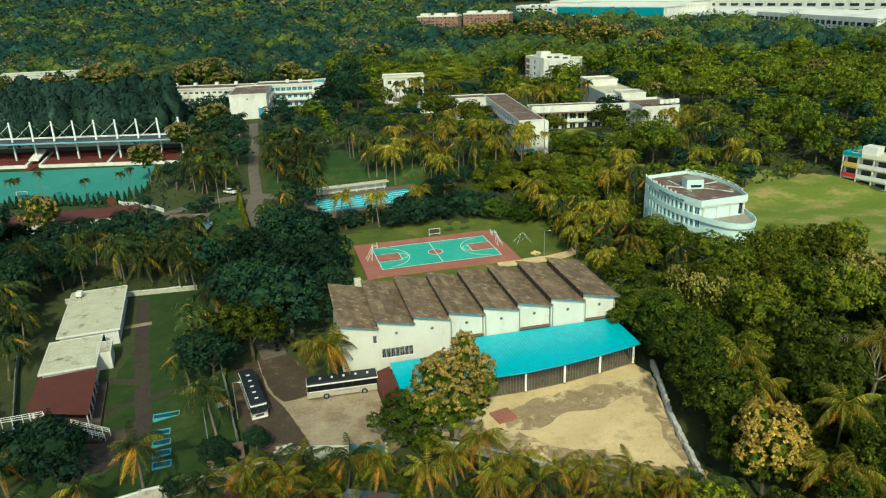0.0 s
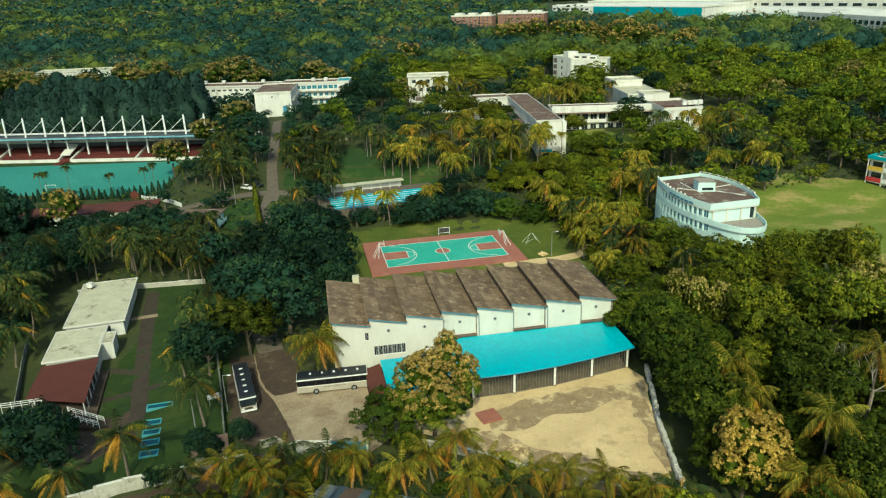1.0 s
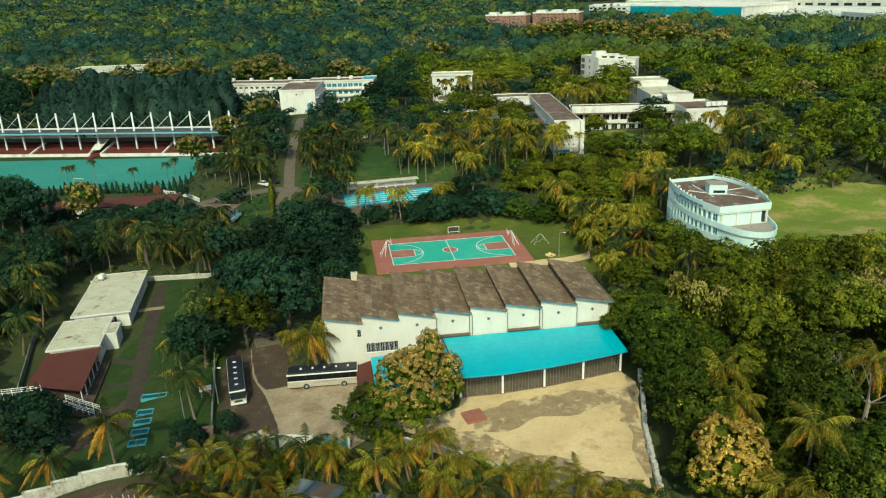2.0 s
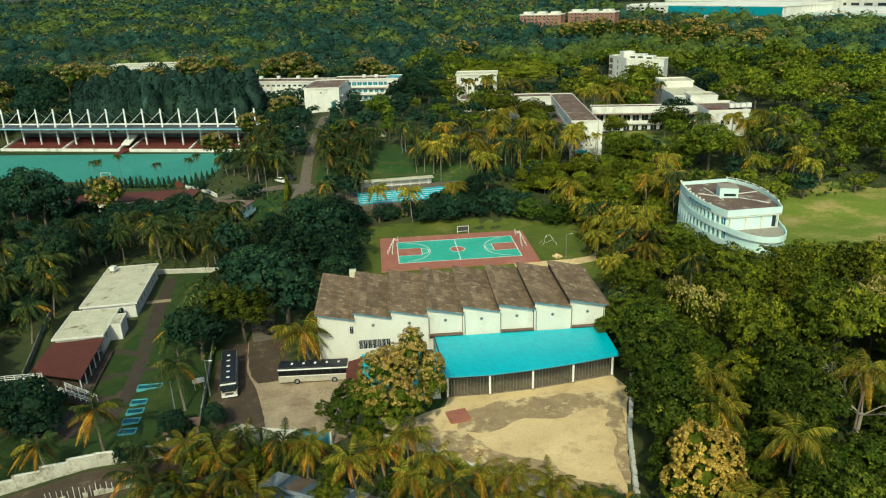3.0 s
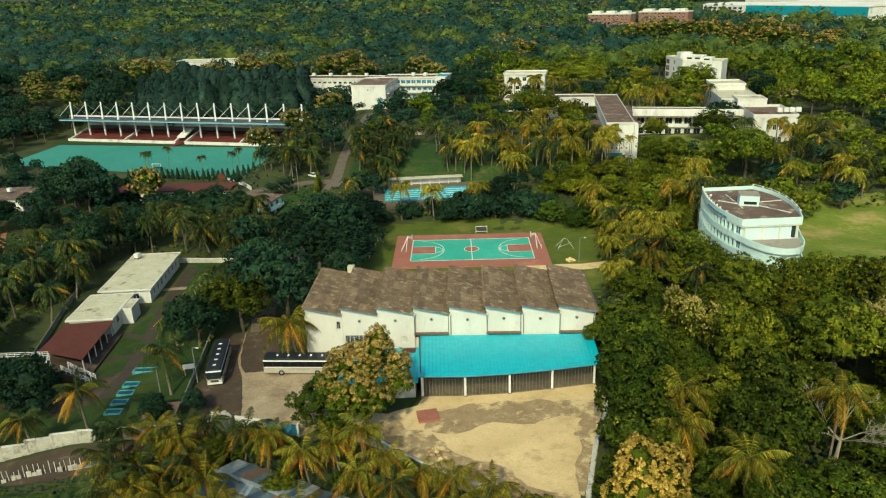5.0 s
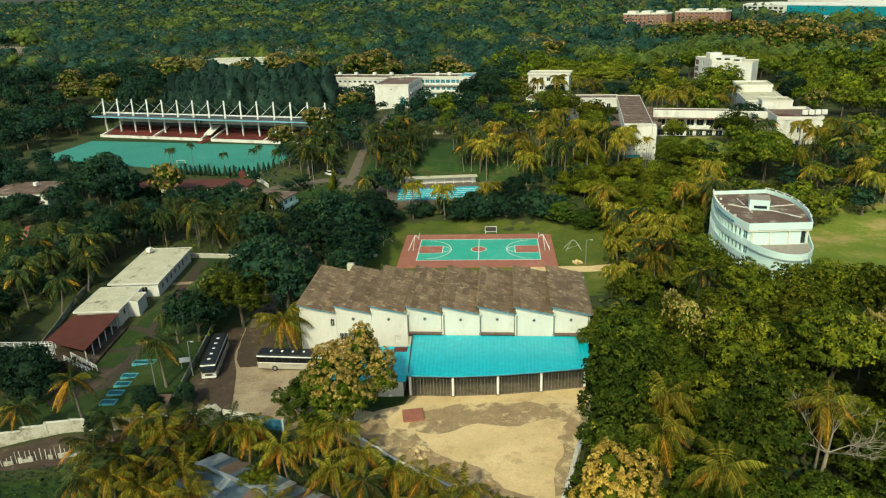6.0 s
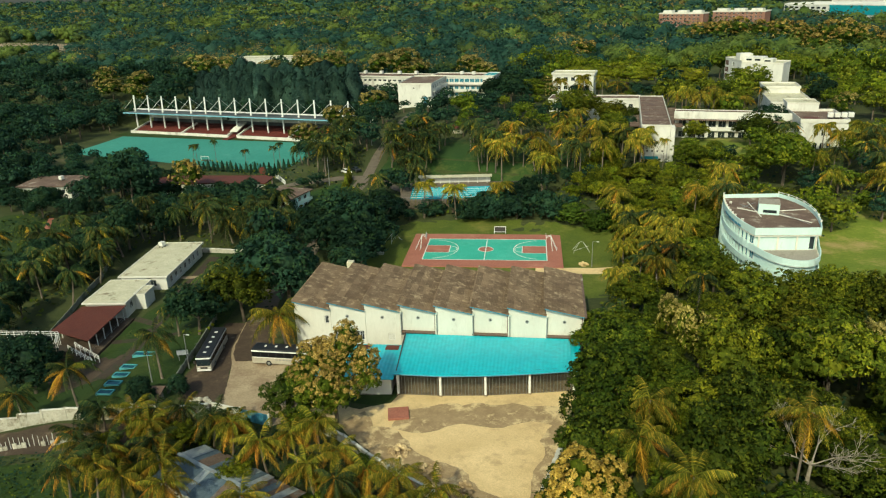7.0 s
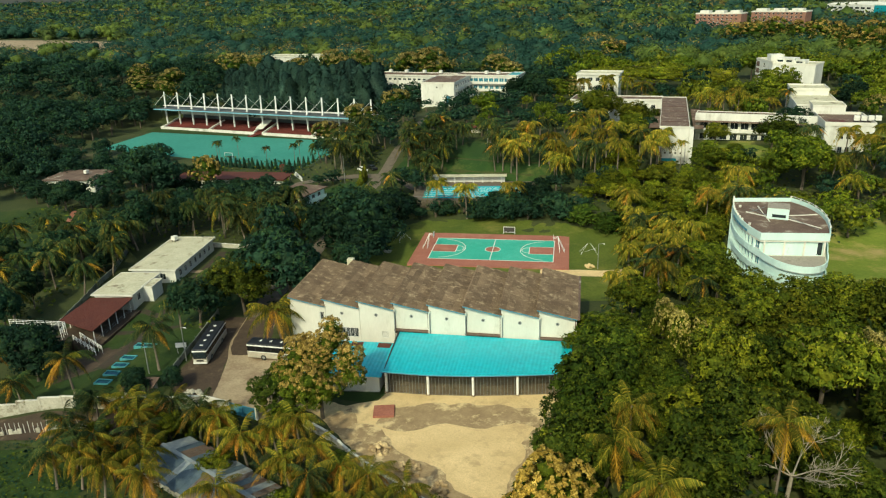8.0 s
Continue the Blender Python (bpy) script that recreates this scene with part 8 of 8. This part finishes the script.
grove(78, 240, 6, 4, 9, 10)
grove(40, 288, 8, 4, 6, 11)
grove(-10, 328, 8, 4, 6, 11)
grove(92, 212, 10, 4, 6, 9)
for x, y, s in ((72, 198, 0.5), (76, 201, 0.45), (81, 206, 0.55), (86, 208, 0.5), (91, 211, 0.5), (97, 212, 0.6), (104, 209, 0.5)):
    put("lime", x, y, s)
for k, (x, y) in enumerate(((-146, 232), (-142, 229), (-137, 234), (-120, 230), (-109, 232.5), (-105, 230.5), (28, 229), (31, 228), (25.5, 228.5))):
    put_palm(x, y, 8.5 + (k % 3), 0.5, False, 3)
for k in range(26):
    cone_shrub(-150 + k * 2.0, 226.5 + 0.2 * k + random.uniform(-0.4, 0.4), random.uniform(0.85, 1.2))
for k in range(16):
    cone_shrub(-62.5 + k * 0.75, 206 - k * 2.1, random.uniform(0.9, 1.3), "yellow-green clipped conical hedge plant by the road", "leaf_olive")
for k in range(17):
    casuarina(-203 + k * 4.9 + random.uniform(-1, 1), 311 + random.uniform(-2.5, 3), random.uniform(1.45, 1.75))
    casuarina(-201 + k * 4.9 + random.uniform(-1, 1), 320 + random.uniform(-2.5, 3), random.uniform(1.6, 1.95))
for x, y in ((-97, 262), (-92, 282), (-110, 258)):
    put("far_blossom", x, y, 1.3, 1.1)
put("far_cream", -114, 191, 1.0, 1.35)
for x, y, k, s in ((38, 254, "broad", 0.85), (54.5, 252, "evergreen", 1.25), (61.5, 253, "evergreen", 0.8), (36, 281, "broad", 0.9), (26, 226, "mango", 0.5), (8, 275, "broad", 1.15), (-2, 277, "broad", 1.55), (14, 277, "evergreen", 0.9), (-150, 158.5, "mango", 0.9), (-157, 160, "mango", 0.9), (-140, 157, "mango", 1.15), (-142.5, 164, "mango", 0.85), (-166, 163, "mango", 0.95), (-136, 171, "mango", 1.1), (-146, 190, "mango", 1.5), (-137, 186, "broad", 1.3), (-40, 326, "mango", 1.3), (-34, 330, "broad", 1.3), (-14, 330, "mango", 1.0), (-48, 333, "mango", 1.5), (-55, 330, "mango", 1.3)):
    put(k, x, y, s)
for k in range(9):
    put("far_dark", -58.0 - k * 1.75 + (k % 2) * 1.2, 228 + k * 7.4, 0.5 + 0.06 * (k % 3), 1.0)
for k in range(8):
    put("far_dark", -141 + k * 6.2, 326 + (k % 2) * 2.5, 1.12 + 0.1 * (k % 3), 1.0)
for x, y, s in ((-94, 303, 0.7), (-86, 300, 0.6), (-66, 318, 0.45), (-70, 312, 0.4), (-60, 320, 0.5), (-102, 310, 1.0), (-108, 316, 1.1)):
    put("far_broad" if x > -80 else "far_dark", x, y, s, 1.0)
for x, y, s in ((-232, 352, 1.9), (-222, 362, 1.7), (-214, 345, 1.5), (-190, 356, 1.6), (-176, 366, 2.0), (-166, 358, 1.7), (-160, 372, 1.9), (-126, 364, 1.9), (-116, 372, 2.1), (-108, 362, 1.6), (-80, 370, 1.8), (-68, 362, 1.5), (-262, 330, 1.6), (-275, 322, 1.5), (-290, 334, 1.6), (-254, 318, 1.4)):
    put("far_blossom", x, y, s, 1.0)
for x, y, k, s in ((53.0, 326, "broad", 1.9), (44, 318, "evergreen", 1.3), (61.5, 266.5, "mango", 1.25), (63, 217.5, "broad", 1.7), (39, 226, "broad", 1.0), (-46, 331, "mango", 1.5), (80, 325, "mango", 1.4), (54, 335, "broad", 1.2)):
    put(k, x, y, s)
for x, y, h in ((36.4, 300, 10), (28.2, 300, 9.5), (57.5, 300, 11), (31, 308, 9), (70, 218, 9), (75, 222, 9)):
    put_palm(x, y, h, 1.0, False, 3)
for x, y, q in ((11.0, 262, 1.0), (12.6, 251, 0.95), (8.5, 271, 1.05), (14.0, 242, 0.8)):
    put("broad", x, y, q)
put("umbrella", 0, 374, 2.1, 0.75)
for x, y, s in ((-18, 350, 0.9), (-10, 352, 0.8), (-2, 349, 0.85), (6, 352, 0.9), (14, 350, 0.8), (20, 356, 1.0), (26, 348, 0.8)):
    put("far_dark", x, y, s, 0.8)
put("umbrella", 26, 372, 1.25)
put("umbrella", -26, 384, 1.2)
for x, y, s in ((21, 589, 2.0), (34, 577, 2.2), (48, 598, 2.3), (63, 565, 2.2), (76, 550, 2.3), (85, 527, 2.0), (89, 488, 1.8), (101, 536, 2.3), (108, 507, 2.0), (120, 520, 2.0), (-43, 478, 1.7), (128, 470, 1.8), (140, 500, 1.9), (112, 560, 2.2)):
    put("far_cream", x, y, s, 1.0)

# woodland, thinning in detail with distance
def wood(x0, x1, y0, y1, step, kinds, gap, smin=0.8, smax=1.25, keep=lambda x, y: True):
    rnd = random.Random(int(x0 * 3 + y0))
    y = y0
    while y < y1:
        x = x0
        while x < x1:
            px, py = x + rnd.uniform(-0.42, 0.42) * step, y + rnd.uniform(-0.42, 0.42) * step
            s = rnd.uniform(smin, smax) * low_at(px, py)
            if keep(px, py) and free(px, py, gap * s):
                kd = rnd.choice(kinds)
                put(kd, px, py, s, rnd.uniform(0.75, 1.35))
            x += step
        y += step


def seen(x, y):
    return y > 55 and -0.66 * y - 8 < x < max(0.66 * y + 10, 62 + 0.25 * (y - 13)) or (x < 0 and x > 50 - 1.55 * (y - 8))


# Leaf tones hold the light: dark kinds west under cloud, light kinds east.
wood(34, 118, 62, 104, 8.0, ("broad", "evergreen", "evergreen", "evergreen", "broad", "lime"), 5.6, 1.05, 1.55, seen)
wood(34, 118, 104, 150, 8.0, ("broad", "broad", "lime", "evergreen", "broad"), 5.2, 1.05, 1.55, seen)
wood(36, 110, 64, 140, 5.0, ("evergreen", "lime", "broad", "evergreen"), 4.2, 0.6, 0.85, seen)
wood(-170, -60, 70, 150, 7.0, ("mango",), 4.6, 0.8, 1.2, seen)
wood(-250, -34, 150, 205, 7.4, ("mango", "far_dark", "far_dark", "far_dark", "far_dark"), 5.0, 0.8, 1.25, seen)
wood(22, 48, 176, 240, 6.6, ("lime", "broad", "far_lime"), 4.6, 0.7, 1.0, seen)
wood(-48, 22, 186, 215, 7.0, ("mango", "mango", "far_dark"), 5.0, 0.75, 1.05, seen)
wood(34, 150, 150, 238, 7.4, ("far_broad", "far_broad", "far_dark", "far_olive", "far_lime"), 5.0, 0.85, 1.25, seen)
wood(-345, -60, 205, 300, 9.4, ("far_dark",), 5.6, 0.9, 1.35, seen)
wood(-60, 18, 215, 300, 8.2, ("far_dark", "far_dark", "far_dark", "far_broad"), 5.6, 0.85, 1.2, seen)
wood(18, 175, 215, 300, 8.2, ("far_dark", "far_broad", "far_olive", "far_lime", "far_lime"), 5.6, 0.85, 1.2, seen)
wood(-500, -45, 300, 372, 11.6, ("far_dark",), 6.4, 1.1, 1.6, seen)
wood(70, 235, 300, 372, 10.8, ("far_lime", "far_broad", "far_lime", "far_olive"), 6.2, 0.95, 1.35, seen)
wood(-45, 235, 300, 372, 10.8, ("far_dark", "far_broad", "far_dark", "far_olive", "far_blossom"), 6.2, 0.95, 1.35, seen)
wood(-60, 275, 372, 440, 12.0, ("far_dark", "far_broad", "far_broad", "far_lime", "far_olive"), 6.4, 1.05, 1.5, seen)


def woodland():
    """The trees further off as one mass."""
    names = ["leaf_dark", "leaf", "blossom_dull", "leaf_olive", "leaf_lime", "leaf_deep", "blossom", "leaf_mid"]
    rs = np.random.RandomState(3)
    cache, vs, ns, qs, ts, qi, ti, nv = {}, [], [], [], [], [], [], 0
    for kind, x, y, s, tall in WOODS:
        crown, _, th, _ = KIND[kind][rs.randint(len(KIND[kind]))]
        if crown.name not in cache:
            n = len(crown.vertices)
            co, no = np.empty(n * 3), np.empty(len(crown.loops) * 3)
            crown.vertices.foreach_get("co", co)
            crown.corner_normals.foreach_get("vector", no)
            li = np.empty(len(crown.loops), int)
            crown.loops.foreach_get("vertex_index", li)
            vn = np.zeros((n, 3))
            vn[li] = no.reshape(-1, 3)
            mi = [names.index(next(k for k in names if MAT[k] == crown.materials[p.material_index])) for p in crown.polygons]
            q = [(tuple(p.vertices), m) for p, m in zip(crown.polygons, mi) if len(p.vertices) == 4]
            t = [(tuple(p.vertices), m) for p, m in zip(crown.polygons, mi) if len(p.vertices) == 3]
            cache[crown.name] = (co.reshape(-1, 3), vn, np.array([a for a, _ in q], int).reshape(-1, 4), [b for _, b in q], np.array([a for a, _ in t], int).reshape(-1, 3), [b for _, b in t])
        co, vn, q, qm, t, tm = cache[crown.name]
        a = rs.uniform(0, 6.28)
        R = np.array(((math.cos(a), -math.sin(a), 0), (math.sin(a), math.cos(a), 0), (0, 0, 1)))
        vs.append(co @ R.T * (s, s, s * tall) + (x, y, land(x, y) + th * 0.55 * s * tall))
        ns.append(vn @ R.T)
        swap = {0: 3, 1: 3, 3: 1} if rs.rand() < 0.2 and x > -30 else {}
        qs.append(q + nv)
        ts.append(t + nv)
        qi += [swap.get(m, m) for m in qm]
        ti += [swap.get(m, m) for m in tm]
        nv += len(co)
        bx = np.array(((-0.25, -0.25), (0.25, -0.25), (0.25, 0.25), (-0.25, 0.25)))
        z0 = land(x, y)
        vs.append(np.array([(x + u, y + v, z) for z in (z0 - 0.5, z0 + th * s) for u, v in bx]))
        ns.append(np.array([(u, v, 0) for _ in range(2) for u, v in bx]) * 2.8)
        qs.append(np.array(((0, 1, 5, 4), (1, 2, 6, 5), (2, 3, 7, 6), (3, 0, 4, 7))) + nv)
        qi += [8] * 4
        nv += 8
    faces = [tuple(f) for f in np.concatenate(qs).tolist()] + [tuple(f) for f in np.concatenate(ts).tolist()]
    me = mesh_of("woodland", np.concatenate(vs).tolist(), faces, names + ["bark"], np.concatenate(ns).tolist(), True, qi + ti)
    tagged(new("woodland", me), "dense green woodland of broadleaf trees between the buildings", "woodland", kind="stuff")


woodland()


# far forest as one mass
def far_forest():
    rs = np.random.RandomState(5)
    protos = []
    for k in range(8):
        r2 = np.random.RandomState(90 + k)
        L = r2.randint(5, 8)
        a = r2.uniform(0, 6.28, L)
        q = 0.62 * np.sqrt(r2.uniform(0.1, 1, L))
        cen = np.stack([q * np.cos(a), q * np.sin(a), r2.uniform(-0.15, 0.5, L)], 1)
        cen[0] = (0, 0, 0.3)
        rad = r2.uniform(0.32, 0.52, L)
        rad[0] = 0.62
        P, D = [], []
        for _ in range(420):
            i = r2.choice(L, p=rad ** 2 / (rad ** 2).sum())
            d = unit(r2.normal(size=3) + (0, 0, 0.35))
            p = cen[i] + d * rad[i] * r2.uniform(0.92, 1.15)
            if (np.linalg.norm(p - cen, axis=1) / rad).min() > 0.85:
                P.append(p)
                D.append(d)
        protos.append((np.array(P), np.array(D), cen, rad))
    ico_v, ico_f = BALL[1]
    spots = []
    y = 372.0
    while y < 3300:
        step = 13.0 + (y - 372) * 0.025
        x = -1.47 * y + 60
        while x < 0.66 * y + 20:
            px, py = x + rs.uniform(-0.5, 0.5) * step, y + rs.uniform(-0.8, 0.8) * step
            x += step
            if any(inside(px, py, p) for p in CLEAR[:14]) or any(inside(px, py, p) for p in FAR_CLEAR) or py < 372 and px > -540 or py < 436 and px > -64:
                continue
            spots.append((px, py, step))
        y += step * 0.95
    verts, norms, tris, ti = [], [], [], []
    nv = 0
    for px, py, step in spots:
        P, D, cen, rad = protos[rs.randint(8)]
        r = step * rs.uniform(0.45, 0.95)
        hh = r * rs.uniform(0.65, 1.0) * (1.0 if py < 900 else 0.7)
        n = min(len(P), 230 if py < 520 else 130 if py < 800 else 60 if py < 1400 else 24)
        pick = rs.permutation(len(P))[:n]
        a = rs.uniform(0, 6.28)
        R = np.array(((math.cos(a), -math.sin(a), 0), (math.sin(a), math.cos(a), 0), (0, 0, 1)))
        p, d = P[pick] @ R.T, D[pick] @ R.T
        c = np.array((px, py, land(px, py) + rs.uniform(4.0, 10.0) + 0.004 * (py - 372) - hh * 0.3))
        nr = unit(d * 0.7 + rs.normal(size=(n, 3)) * 0.35 + (0, 0, 0.4))
        s = r * (0.082 if py < 520 else 0.11 if py < 800 else 0.15 if py < 1400 else 0.21) * rs.uniform(0.7, 1.3, n)
        verts.append(leaves(rs, c + p * (r, r, hh), nr, s))
        norms.append(np.repeat(unit(d * 0.85 + nr * 0.25), 3, 0))
        patch = noise.noise((px * 0.006, py * 0.006, 1.0))
        u = rs.rand()
        bloom = 0.04 + 0.75 * max(0, noise.noise((px * 0.012, py * 0.012, 8.0)) - 0.08)
        # Lighter crowns favoured eastward, darker westward, to carry sun and shade in colour.
        green = patch + rs.normal() * 0.3 + (0.3 if px > 0.1 * py - 60 else -0.12 if py > 700 else -0.4) > 0.12
        mi = 2 if u < bloom else (1 if green else (3 if rs.rand() < 0.2 else 0))
        base = 0 if mi == 2 else mi
        # a flowering crown keeps green between its blossom heads
        tris.append(np.arange(n * 3).reshape(-1, 3) + nv)
        ti += np.where((d[:, 2] > 0.1) & (rs.rand(n) < 0.75), mi, base).tolist()
        nv += n * 3
        for q, w in list(zip(cen @ R.T, rad))[:7 if py < 800 else 4]:
            verts.append(c + (q + ico_v * w * 0.7 * (1 + 0.12 * rs.normal(size=(len(ico_v), 1)))) * (r, r, hh))
            norms.append(ico_v)
            tris.append(ico_f + nv)
            ti += [base] * len(ico_f)
            nv += len(ico_v)
    me = mesh_of("far_forest", np.concatenate(verts).tolist(), np.concatenate(tris).tolist(), ["far_dark", "far_green", "far_ochre", "far_olive"], np.concatenate(norms).tolist(), True, ti)
    tagged(new("far_forest", me), "dense mixed forest canopy with ochre flowering crowns reaching the horizon", "forest", kind="stuff")


FAR_CLEAR = [
    [(-22, 340), (20, 340), (26, 394), (-28, 394)],
    [(108, 880), (215, 755), (275, 700), (297, 535), (430, 535), (1500, 700), (1900, 1900), (100, 1700), (78, 960)],
    [(-45, 715), (75, 705), (85, 830), (-45, 830)],
    [(-700, 440), (-556, 470), (-490, 505), (-560, 572), (-640, 665), (-830, 700), (-980, 700)],
]
far_forest()


# undergrowth and grass under the trees
LANE = [(-62, 60), (-62, 66), (-50.3, 72), (-41, 76.4), (-29, 80.6), (-20.3, 84.2), (-15, 80), (-30, 72), (-40, 66.5)]


def undergrowth():
    rs = np.random.RandomState(11)
    V, F, N, I = [], [], [], []
    for j in range(40000):
        x, y = (rs.uniform(-150, 125), rs.uniform(56, 240)) if j < 24000 else (rs.uniform(-62, 34), rs.uniform(52, 84))
        if not seen(x, y) or j < 24000 and y < 88 and x < 36 or inside(x, y, LANE) or any(inside(x, y, p) for p in CLEAR[:3]) or inside(x, y, CLEAR[6]) or near_line(x, y, ROADS[0], 3.6) or near_line(x, y, ROADS[1], 3.0):
            continue
        z = land(x, y)
        d = rs.normal(size=3) * 0.5 + (0, 0, 1)
        d /= np.linalg.norm(d)
        t = np.cross(d, rs.normal(size=3))
        t /= np.linalg.norm(t)
        b = np.cross(d, t)
        s = rs.uniform(0.25, 0.55) if j < 24000 else rs.uniform(0.10, 0.24)
        p = np.array((x, y, z + rs.uniform(0.1, 1.3 if j < 24000 else 0.6)))
        k = len(V)
        V += [tuple(p - t * s), tuple(p - b * s), tuple(p + t * s), tuple(p + b * s)]
        F.append((k, k + 1, k + 2, k + 3))
        N += [(0, 0, 1)] * 4
        I.append(int(rs.rand() < 0.5) if j < 24000 else int(rs.rand() < 0.4) * 2)
    tagged(new("undergrowth", mesh_of("undergrowth", V, F, ["leaf_dark", "leaf", "leaf_deep"], N, True, I)), "low leafy scrub filling the ground between the trees", "undergrowth", kind="stuff")


undergrowth()
